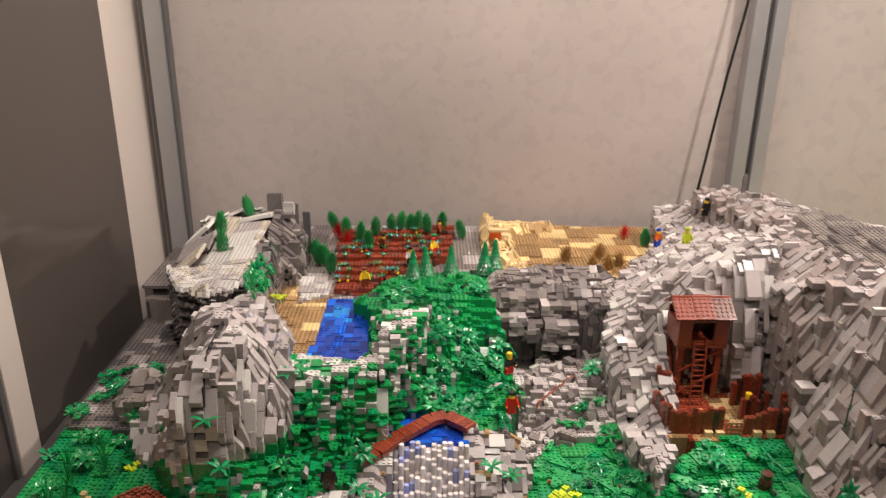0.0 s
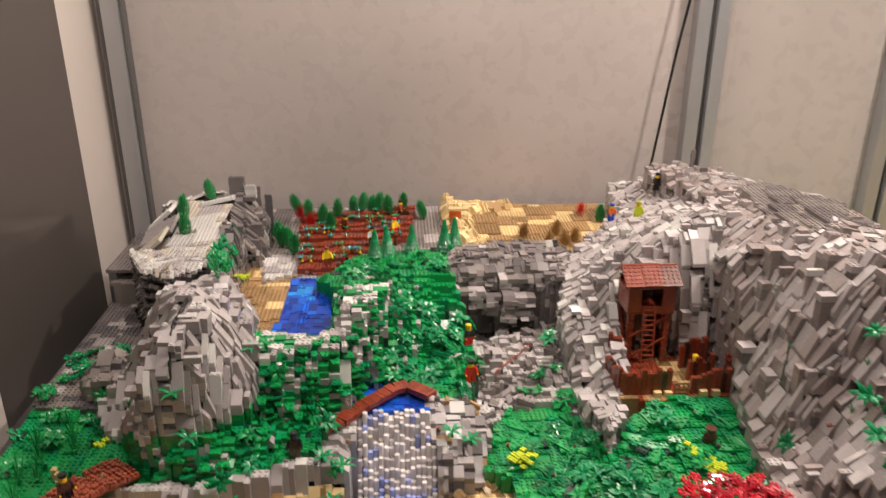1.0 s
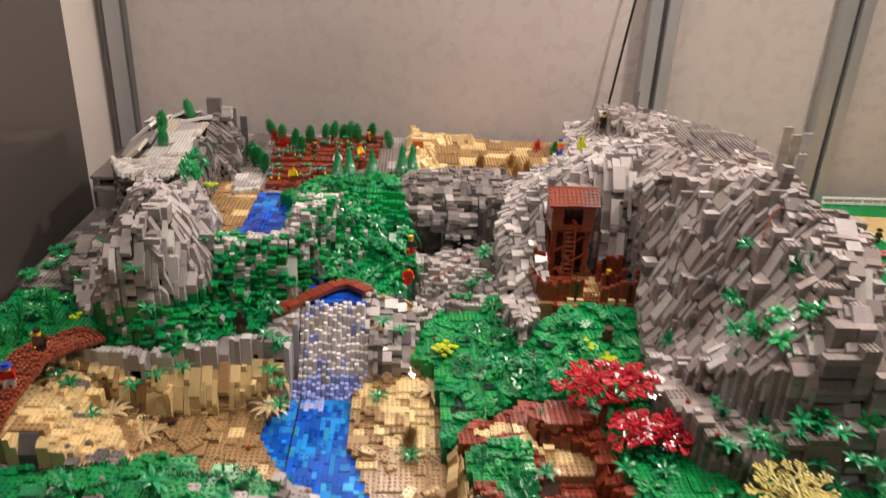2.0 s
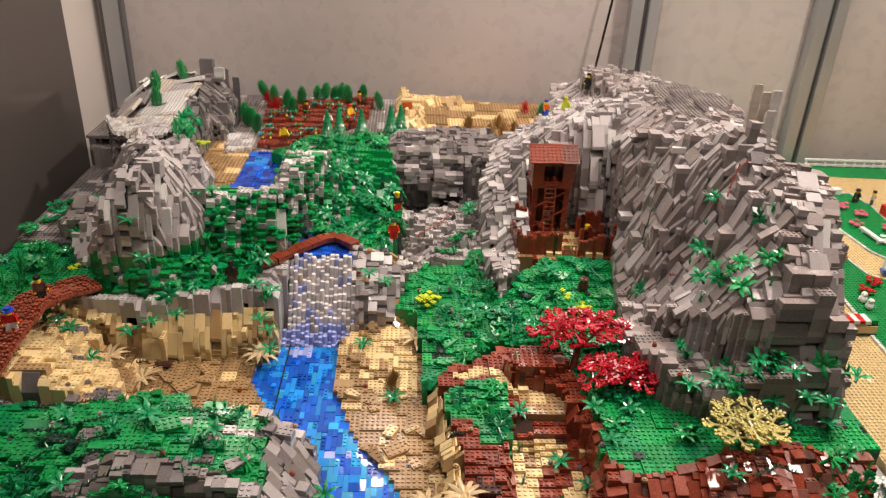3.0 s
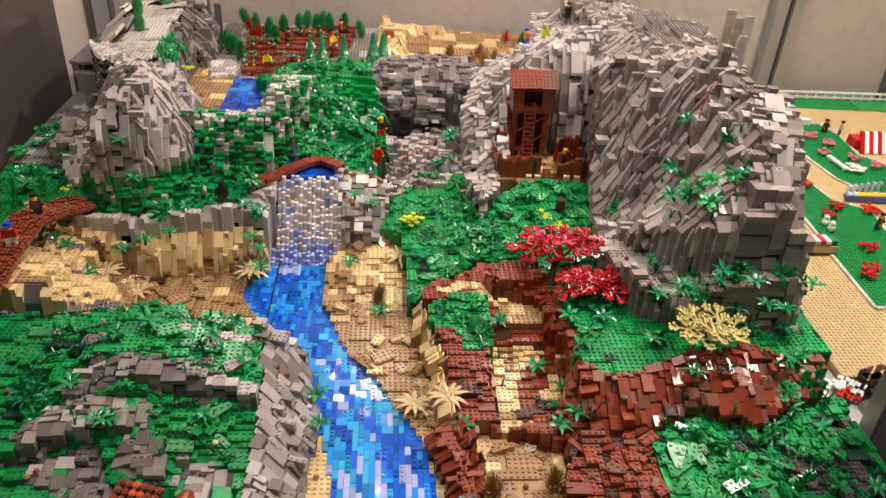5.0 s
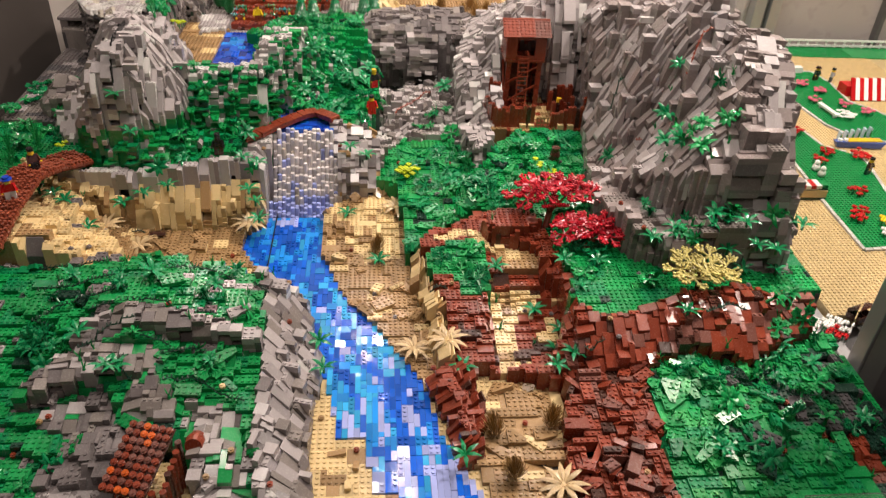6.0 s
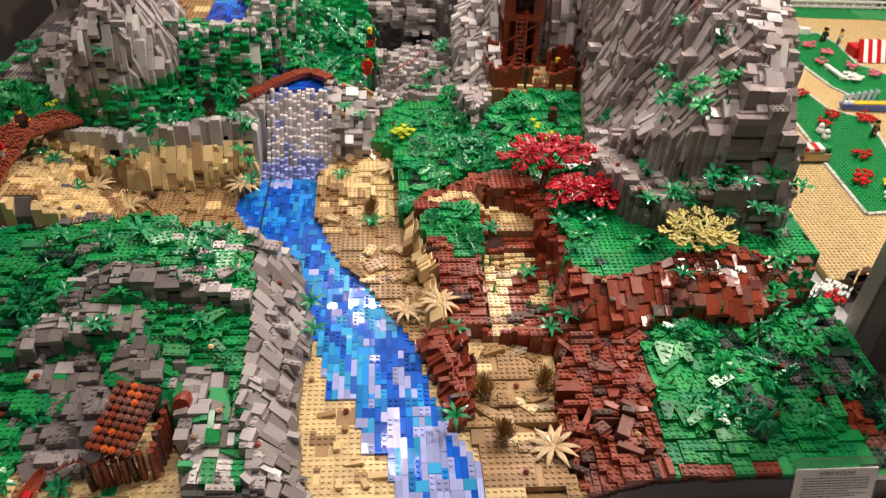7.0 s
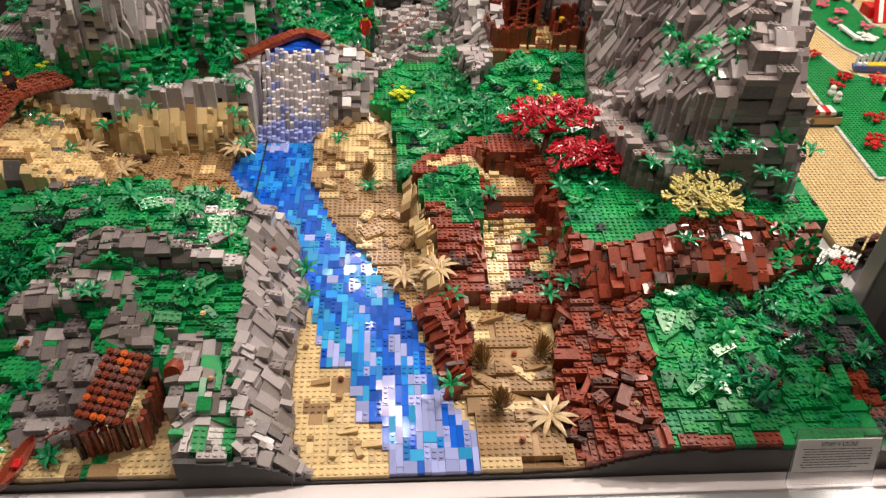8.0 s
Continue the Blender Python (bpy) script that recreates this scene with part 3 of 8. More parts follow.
region("near_crags", "small grey arch of slope bricks above the hut", "rocks", "rock", [("lgrey", 5), ("ogrey", 3), ("dgrey", 3), ("green", 3)], [(-0.268, 0.185), (-0.235, 0.198), (-0.205, 0.175), (-0.196, 0.145), (-0.225, 0.14), (-0.262, 0.15)],
       [(-0.265, 0.165, 0.07), (-0.235, 0.19, 0.092), (-0.205, 0.16, 0.075), (-0.232, 0.148, 0.072)], 0.002)
region("near_crags", "grey rocks with moss beside the hut", "rocks", "rock", [("dgrey", 6), ("ogrey", 2), ("lgrey", 4), ("green", 2)], [(-0.36, 0.185), (-0.29, 0.192), (-0.268, 0.15), (-0.27, 0.125), (-0.34, 0.135), (-0.37, 0.16)],
       [(-0.355, 0.165, 0.05), (-0.30, 0.18, 0.062), (-0.275, 0.14, 0.045), (-0.34, 0.14, 0.04)], 0.004)
region("near_crags", "pale grey rocks with moss between hut and cliff", "rocks", "rock", [("dgrey", 6), ("ogrey", 3), ("lgrey", 2), ("green", 7)], [(-0.19, 0.165), (-0.155, 0.175), (-0.118, 0.148), (-0.115, 0.09), (-0.085, 0.005), (-0.15, 0.0), (-0.168, 0.075)],
       [(-0.18, 0.155, 0.055), (-0.15, 0.165, 0.062), (-0.125, 0.12, 0.055), (-0.149, 0.051, 0.05), (-0.10, 0.02, 0.04), (-0.16, 0.10, 0.06)], 0.009)
region("near_cliff", "grey sloped-brick cliff along the river", "cliff", "rock", [("dgrey", 2), ("ogrey", 3), ("lgrey", 6), ("wgrey", 0.6)], [(-0.13, 0.40), (-0.06, 0.41), (-0.035, 0.3), (-0.03, 0.26), (-0.042, 0.2), (-0.038, 0.10), (-0.028, 0.03), (-0.005, 0.0), (-0.085, 0.0), (-0.10, 0.10), (-0.10, 0.2), (-0.105, 0.28), (-0.115, 0.36)],
       [(-0.11, 0.38, 0.105), (-0.05, 0.39, 0.03), (-0.095, 0.28, 0.088), (-0.035, 0.27, 0.02), (-0.095, 0.18, 0.078), (-0.04, 0.18, 0.02), (-0.085, 0.08, 0.06), (-0.035, 0.08, 0.018), (-0.07, 0.005, 0.035), (-0.01, 0.005, 0.008)], 0.006)
region("front_crags", "grey rocks with green plates at the front edge", "rocks", "rock", [("dgrey", 2), ("lgrey", 5), ("wgrey", 2), ("green", 3)], [(-0.165, -0.01), (-0.06, -0.01), (-0.075, 0.05), (-0.135, 0.06), (-0.168, 0.04)], None)
region("near_nook", "tan sandy nook with scattered goods", "sand", "plates", [("tan", 6), ("dtan", 4), ("green", 0.8)], [(-0.67, -0.01), (-0.15, -0.01), (-0.16, 0.05), (-0.2, 0.12), (-0.27, 0.135), (-0.31, 0.09), (-0.67, 0.05)], 0.012, 0.003)
region("nook_moss", "green and grey patch at the front edge", "ground", "steps", [("green", 6), ("dgrey", 3), ("pgreen", 2)], [(-0.67, 0.035), (-0.42, 0.03), (-0.35, 0.05), (-0.315, 0.10), (-0.40, 0.13), (-0.67, 0.12)], 0.024, 0.006)
region("nook_rocks", "dark grey rocks beside the hut", "rocks", "rock", [("dgrey", 8), ("lgrey", 2)], [(-0.345, 0.04), (-0.305, 0.03), (-0.265, 0.045), (-0.245, 0.085), (-0.25, 0.135), (-0.30, 0.14), (-0.345, 0.09)], [(-0.275, 0.09, 0.05), (-0.3, 0.045, 0.022), (-0.27, 0.13, 0.06), (-0.33, 0.07, 0.03)], 0.006)
region("brown_terraces", "reddish brown, tan and green stepped terraces", "terrace", "steps", [("rustbrown", 2), ("brown", 12), ("dbrown", 0.5), ("plum", 0.5)],
       [(0.118, 0.33), (0.121, 0.545), (0.14, 0.57), (0.19, 0.585), (0.225, 0.61), (0.31, 0.56), (0.345, 0.46), (0.34, 0.36), (0.345, 0.26), (0.315, 0.215), (0.26, 0.25), (0.2, 0.27), (0.155, 0.26), (0.145, 0.30)],
       [(0.15, 0.5, 0.064), (0.214, 0.50, 0.076), (0.164, 0.556, 0.058), (0.13, 0.4, 0.05), (0.205, 0.40, 0.06), (0.26, 0.46, 0.066), (0.308, 0.431, 0.085), (0.317, 0.40, 0.072), (0.30, 0.49, 0.09), (0.20, 0.33, 0.045), (0.15, 0.32, 0.03), (0.335, 0.38, 0.09), (0.2, 0.27, 0.02), (0.28, 0.27, 0.03), (0.335, 0.30, 0.07)], 0.004)
region("step_valley", "brown and tan steps in a hollow of the terraces", "steps", "steps", [("brown", 8), ("tan", 3), ("dbrown", 2)], [(0.228, 0.44), (0.25, 0.438), (0.30, 0.44), (0.325, 0.40), (0.332, 0.35), (0.315, 0.30), (0.29, 0.262), (0.216, 0.262), (0.212, 0.33), (0.218, 0.39)],
       [(0.25, 0.435, 0.058), (0.29, 0.43, 0.056), (0.25, 0.395, 0.030), (0.31, 0.39, 0.034), (0.25, 0.34, 0.018), (0.30, 0.33, 0.020), (0.25, 0.27, 0.012)])
region("tan_path", "tan stepped path winding through the terraces", "path", "steps", [("tan", 9), ("dtan", 1)], [(0.138, 0.552), (0.19, 0.558), (0.232, 0.525), (0.262, 0.498), (0.262, 0.475), (0.236, 0.478), (0.215, 0.50), (0.196, 0.53), (0.148, 0.532)], None)
region("path_plates", "dark tan rounded plates where the path widens", "path", "plates", [("dtan", 9), ("tan", 4)], [(0.24, 0.482), (0.265, 0.498), (0.300, 0.482), (0.315, 0.46), (0.297, 0.44), (0.248, 0.438)], 0.070)
region("tan_path", "tan studded steps between brown banks", "path", "plates", [("tan", 9), ("dtan", 1)], [(0.226, 0.415), (0.29, 0.415), (0.292, 0.375), (0.25, 0.372), (0.256, 0.345), (0.246, 0.30), (0.262, 0.27), (0.22, 0.265), (0.222, 0.33)], None)
region("moss_patch", "green studded patch on the terraces", "grass", "steps", [("green", 9), ("pgreen", 4)], [(0.124, 0.504), (0.175, 0.52), (0.224, 0.50), (0.222, 0.395), (0.18, 0.395), (0.168, 0.44), (0.135, 0.443)], None)
STUMP = [(0.236, 0.508), (0.228, 0.53), (0.232, 0.554), (0.296, 0.563), (0.322, 0.520), (0.280, 0.502)]
region("tree_stump", "flat studded top of a broad brown stump", "stump", "plates", [("brown", 7), ("plum", 0.6)], STUMP, 0.109)
region("green_shelf", "green studded shelf before the rock massif", "grass", "plates", GRASS, [(0.34, 0.545), (0.335, 0.44), (0.343, 0.39), (0.328, 0.33), (0.36, 0.285), (0.41, 0.285), (0.51, 0.31), (0.595, 0.32), (0.72, 0.345), (0.72, 0.46), (0.42, 0.54)],
       [(0.34, 0.36, 0.098), (0.44, 0.33, 0.102), (0.6, 0.36, 0.102), (0.7, 0.38, 0.096), (0.39, 0.42, 0.100), (0.37, 0.53, 0.098)], 0.002)
region("brown_bluff", "bluff of upright reddish brown slope bricks", "cliff", "rock", [("brown", 8), ("plum", 3), ("dbrown", 2)], [(0.325, 0.335), (0.335, 0.215), (0.40, 0.205), (0.486, 0.225), (0.568, 0.215), (0.64, 0.265), (0.69, 0.29), (0.695, 0.345), (0.595, 0.33), (0.51, 0.315), (0.41, 0.29), (0.36, 0.29)],
       [(0.365, 0.28, 0.102), (0.416, 0.278, 0.105), (0.46, 0.275, 0.112), (0.502, 0.262, 0.122), (0.541, 0.257, 0.108), (0.60, 0.30, 0.11), (0.436, 0.235, 0.085), (0.4, 0.21, 0.065), (0.34, 0.23, 0.055), (0.56, 0.225, 0.075), (0.628, 0.30, 0.09), (0.68, 0.32, 0.09)], 0.008)
region("green_slope", "layered green plates sloping to the front edge", "grass", "layers", [("green", 10), ("pgreen", 3), ("lgreen", 2), ("dgreen", 0.6)], [(0.39, -0.01), (0.41, 0.215), (0.486, 0.23), (0.568, 0.22), (0.64, 0.27), (0.73, 0.30), (0.73, -0.01)],
       [(0.397, 0.015, 0.04), (0.395, 0.19, 0.06), (0.474, 0.192, 0.07), (0.569, 0.225, 0.05), (0.649, 0.241, 0.055), (0.7, 0.03, 0.03), (0.55, 0.12, 0.056), (0.7, 0.2, 0.05), (0.55, 0.01, 0.035), (0.48, 0.10, 0.058), (0.63, 0.10, 0.042)], 0.008)
# strips of darker plates put shade into the green slope's colour
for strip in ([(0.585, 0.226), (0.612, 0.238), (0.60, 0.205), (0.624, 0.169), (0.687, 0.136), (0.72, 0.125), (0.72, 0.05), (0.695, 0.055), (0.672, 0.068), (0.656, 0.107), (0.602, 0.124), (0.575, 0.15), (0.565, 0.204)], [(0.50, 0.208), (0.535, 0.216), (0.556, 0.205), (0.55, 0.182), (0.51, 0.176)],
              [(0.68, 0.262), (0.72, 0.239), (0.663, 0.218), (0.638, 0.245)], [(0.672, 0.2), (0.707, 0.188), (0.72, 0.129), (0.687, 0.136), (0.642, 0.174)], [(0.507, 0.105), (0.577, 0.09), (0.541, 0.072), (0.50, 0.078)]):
    region("shadow_plates", "wedge plates in dark green for shade across the green slope", "plates", "layers", [("dgreen", 7), ("slate", 4)], strip, None)
region("brown_patch", "reddish brown plates showing through the green slope", "plates", "layers", [("brown", 9), ("plum", 1)], [(0.611, 0.128), (0.629, 0.110), (0.665, 0.108), (0.684, 0.062), (0.72, 0.045), (0.70, 0.02), (0.655, 0.045), (0.648, 0.088), (0.624, 0.098)], None)
for x0, x1 in ((0.412, 0.473), (0.495, 0.530)):
    region("brown_patch", "reddish brown plates along the front edge of the green slope", "plates", "layers", [("brown", 9), ("plum", 1)], [(x0, -0.01), (x1, -0.01), (x1, 0.017), (x0, 0.017)], None)
region("brown_slope", "slope of jumbled reddish brown bricks", "slope", "scree", [("brown", 9), ("plum", 1.5), ("dbrown", 0.8)], [(0.313, 0.228), (0.287, 0.16), (0.283, 0.05), (0.305, -0.01), (0.395, -0.01), (0.412, 0.22)],
       [(0.29, 0.1, 0.012), (0.305, 0.02, 0.008), (0.34, 0.05, 0.03), (0.395, 0.02, 0.042), (0.40, 0.19, 0.06), (0.32, 0.21, 0.045), (0.345, 0.15, 0.04)], 0.006)
region("sand_hollow", "dark tan sandy hollow between brown banks", "sand", "layers", [("dtan", 9), ("tan", 1)], [(0.165, 0.12), (0.18, 0.215), (0.25, 0.255), (0.315, 0.225), (0.29, 0.16), (0.285, 0.05), (0.308, -0.01), (0.188, -0.01), (0.186, 0.06)], 0.006, 0.005)
region("brown_bank", "narrow ridge of upright brown slope bricks", "ridge", "rock", BROWN, [(0.118, 0.24), (0.15, 0.275), (0.18, 0.21), (0.168, 0.12), (0.150, 0.098), (0.145, 0.17)], [(0.13, 0.25, 0.04), (0.165, 0.2, 0.03), (0.155, 0.11, 0.022)], 0.005)
region("east_beach", "dark tan river bank of layered plates", "sand", "plates", [("dtan", 9), ("tan", 2)], [(-0.005, 0.456), (-0.051, 0.583), (-0.046, 0.692), (-0.02, 0.735), (0.03, 0.76), (0.09, 0.72), (0.095, 0.55), (0.115, 0.45), (0.14, 0.30), (0.118, 0.25), (0.113, 0.20), (0.11, 0.252), (0.077, 0.322), (0.042, 0.386)],
       [(0.0, 0.5, 0.006), (0.05, 0.6, 0.016), (0.06, 0.72, 0.03), (0.1, 0.4, 0.012), (0.1, 0.3, 0.006)], 0.005)
region("sand_patch", "pale tan studded sand on the river bank", "sand", "plates", [("tan", 10), ("dtan", 1)], [(0.01, 0.57), (0.03, 0.54), (0.088, 0.545), (0.09, 0.715), (0.04, 0.735), (0.0, 0.69)], None)
region("tan_ridge", "zigzag ridge of tan slope bricks", "ridge", "rock", [("tan", 9), ("dtan", 2)], [(0.10, 0.54), (0.12, 0.54), (0.13, 0.46), (0.155, 0.36), (0.155, 0.28), (0.138, 0.27), (0.125, 0.37), (0.108, 0.45)], [(0.11, 0.5, 0.045), (0.135, 0.4, 0.045), (0.147, 0.3, 0.035)], 0.006)
region("fall_rocks", "grey rocks beside the waterfall", "rocks", "rock", [("lgrey", 6), ("dgrey", 3), ("dtan", 1), ("wgrey", 2)], [(-0.022, 0.72), (0.045, 0.735), (0.065, 0.80), (0.04, 0.86), (-0.04, 0.835)],
       [(-0.016, 0.8, 0.125), (0.0, 0.75, 0.08), (0.04, 0.75, 0.045), (0.03, 0.83, 0.115), (0.055, 0.8, 0.085)], 0.008)
region("canyon_ridge", "ridge of grey slope bricks between canyon and tower", "rock", "rock", LGREY, [(0.215, 0.90), (0.215, 0.82), (0.235, 0.735), (0.268, 0.77), (0.275, 0.83), (0.30, 0.88), (0.30, 0.99), (0.402, 0.985), (0.406, 0.946), (0.462, 0.944), (0.5, 1.03), (0.58, 1.2), (0.56, 1.56), (0.46, 1.64), (0.42, 1.45), (0.3, 1.27), (0.25, 1.15), (0.215, 1.05)],
       [(0.245, 0.766, 0.133), (0.247, 0.873, 0.128), (0.225, 0.90, 0.105), (0.228, 0.945, 0.155), (0.291, 0.912, 0.168), (0.24, 1.015, 0.188), (0.266, 1.013, 0.19), (0.28, 1.05, 0.219), (0.297, 1.014, 0.24), (0.312, 1.157, 0.25), (0.37, 1.01, 0.305), (0.417, 1.034, 0.344), (0.42, 0.952, 0.205), (0.435, 0.97, 0.312), (0.452, 0.952, 0.19), (0.482, 1.0, 0.360), (0.41, 1.46, 0.206), (0.48, 1.53, 0.255), (0.5, 1.3, 0.30), (0.42, 1.25, 0.27), (0.56, 1.45, 0.30), (0.35, 1.3, 0.22), (0.23, 1.08, 0.20)], 0.010)
region("east_massif", "great massif of tilted grey slope bricks", "rock", "rock", RGREY, [(0.425, 0.66), (0.415, 0.55), (0.42, 0.48), (0.44, 0.43), (0.49, 0.385), (0.68, 0.39), (0.69, 0.45), (0.695, 0.60), (0.70, 0.85), (0.715, 1.0), (0.72, 1.35), (0.66, 1.48), (0.58, 1.52), (0.5, 1.5), (0.53, 1.2), (0.48, 1.0), (0.455, 0.95), (0.455, 0.83), (0.44, 0.74)],
       [(0.445, 0.70, 0.145), (0.464, 0.787, 0.188), (0.475, 0.66, 0.178), (0.48, 0.678, 0.25), (0.484, 0.815, 0.235), (0.479, 0.868, 0.28), (0.495, 0.697, 0.288), (0.497, 0.765, 0.31), (0.517, 0.845, 0.332), (0.52, 0.652, 0.246), (0.544, 0.58, 0.271), (0.506, 0.566, 0.218), (0.528, 0.50, 0.256), (0.565, 0.47, 0.266), (0.556, 0.615, 0.314), (0.578, 0.566, 0.331),
        (0.579, 0.612, 0.357), (0.548, 0.668, 0.35), (0.588, 0.664, 0.391), (0.60, 0.697, 0.442), (0.601, 0.523, 0.339), (0.648, 0.553, 0.375), (0.647, 0.464, 0.297), (0.684, 0.46, 0.229), (0.658, 0.615, 0.405), (0.646, 0.685, 0.380), (0.69, 0.74, 0.32), (0.544, 0.79, 0.374), (0.536, 0.905, 0.38), (0.616, 0.903, 0.396), (0.639, 1.123, 0.376), (0.60, 1.267, 0.352), (0.59, 1.42, 0.33), (0.70, 1.25, 0.30)], 0.008)
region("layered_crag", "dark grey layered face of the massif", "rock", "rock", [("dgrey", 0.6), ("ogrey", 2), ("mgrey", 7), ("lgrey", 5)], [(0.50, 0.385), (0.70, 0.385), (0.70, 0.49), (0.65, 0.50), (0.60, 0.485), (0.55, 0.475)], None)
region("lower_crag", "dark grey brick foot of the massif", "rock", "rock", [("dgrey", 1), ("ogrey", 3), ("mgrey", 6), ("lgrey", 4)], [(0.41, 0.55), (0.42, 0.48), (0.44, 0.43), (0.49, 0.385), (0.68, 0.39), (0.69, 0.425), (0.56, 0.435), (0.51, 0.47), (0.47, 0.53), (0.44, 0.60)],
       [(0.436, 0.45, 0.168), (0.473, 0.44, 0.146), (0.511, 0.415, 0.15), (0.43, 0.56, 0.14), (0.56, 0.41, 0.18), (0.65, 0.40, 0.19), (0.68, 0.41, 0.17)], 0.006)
region("east_plates", "flat dark grey studded plates on the massif", "rock slab", "big", [("dgrey", 4), ("ogrey", 6)], [(0.545, 0.93), (0.575, 0.87), (0.655, 0.92), (0.70, 1.02), (0.65, 1.20), (0.585, 1.18)],
       [(0.55, 0.95, 0.372), (0.575, 0.88, 0.380), (0.65, 0.94, 0.392), (0.69, 1.06, 0.384), (0.62, 1.19, 0.368)], 0.004)
# slate and black floor: the deep shadow of the notch is coloured in
region("east_cave", "cave mouth in the massif, floored near black for its shade", "cave", "plates", [("slate", 6), ("black", 2)], [(0.445, 0.83), (0.466, 0.83), (0.472, 0.90), (0.47, 0.955), (0.455, 0.96)], 0.13)
region("river", "river of translucent blue and clear plates", "water", "water", [("water_deep", 4)],
       [(0.187, -0.01), (0.184, 0.052), (0.156, 0.107), (0.13, 0.168), (0.113, 0.252), (0.077, 0.322), (0.042, 0.386), (-0.005, 0.456), (-0.051, 0.583), (-0.046, 0.692), (-0.019, 0.745),
        (-0.15, 0.745), (-0.149, 0.672), (-0.188, 0.635), (-0.185, 0.582), (-0.123, 0.479), (-0.060, 0.42), (-0.035, 0.30), (-0.023, 0.253), (-0.004, 0.161), (0.032, 0.160), (0.039, 0.075), (0.068, 0.07), (0.085, -0.01)], 0.003)
region("waterfall", "waterfall of upright clear columns", "waterfall", "fall", [("water_white", 8), ("water_clear", 1.6), ("palegrey", 0.8)], [(-0.150, 0.695), (-0.045, 0.695), (-0.017, 0.735), (-0.04, 0.80), (-0.14, 0.80)], 0.0)
k = len(REGIONS) - 1
H[REG == k] = (0.006 + (np.clip((CY - 0.70) / 0.088, 0, 1) ** 1.25) * 0.128 + 0.004 * W2)[REG == k]
# cells left between two outlines join their neighbour
for _ in range(14):
    for di, dj in ((1, 0), (-1, 0), (0, 1), (0, -1)):
        nr, nh = np.roll(np.roll(REG, di, 0), dj, 1), np.roll(np.roll(H, di, 0), dj, 1)
        gap = (REG < 0) & (nr >= 0)
        REG[gap], H[gap] = nr[gap], nh[gap]
# ploughed rows
k = [i for i, r in enumerate(REGIONS) if r["name"] == "field"][0]
H[REG == k] += (np.where(((CY - 1.28) / S).astype(int) % 5 < 2, 2 * PL, 0))[REG == k]


# ---------------------------------------------------------------- brick shapes (origin at the top, reaching down)
def join_shape(chunks):
    vs, fs, n = [], [], 0
    for v, f in chunks:
        vs += v
        fs += [tuple(i + n for i in q) for q in f]
        n += len(v)
    return vs, fs


def block(w, l, h, drop=0.0, lip=0.0, narrow=0.0):
    """A brick w x l studs; drop lowers the far edge into a slope that starts lip studs in; narrow pulls the top in."""
    x, y = w * S / 2 - GAP, l * S / 2 - GAP
    if not drop:
        n = narrow
        v = [(-x, -y, -h), (x, -y, -h), (x, y, -h), (-x, y, -h), (-x + n, -y + n, 0), (x - n, -y + n, 0), (x - n, y - n, 0), (-x + n, y - n, 0)]
        return v, [(4, 5, 6, 7), (0, 1, 5, 4), (1, 2, 6, 5), (2, 3, 7, 6), (3, 0, 4, 7)]
    yl = -y + lip * S
    v = [(-x, -y, -h), (x, -y, -h), (x, y, -h), (-x, y, -h), (-x, -y, 0), (x, -y, 0), (x, yl, 0), (-x, yl, 0), (x, y, -drop), (-x, y, -drop)]
    return v, [(4, 5, 6, 7), (7, 6, 8, 9), (0, 1, 5, 4), (1, 2, 8, 6, 5), (2, 3, 9, 8), (3, 0, 4, 7, 9)]


def stud(cx, cy, z=0.0, n=8, r=0.0024, h=0.0017):
    ring = [(cx + r * math.cos(2 * math.pi * i / n), cy + r * math.sin(2 * math.pi * i / n)) for i in range(n)]
    v = [(a, b, z - 0.0003) for a, b in ring] + [(a, b, z + h) for a, b in ring]
    return v, [tuple(range(n, 2 * n))] + [(i, (i + 1) % n, n + (i + 1) % n, n + i) for i in range(n)]


SHAPES = {}


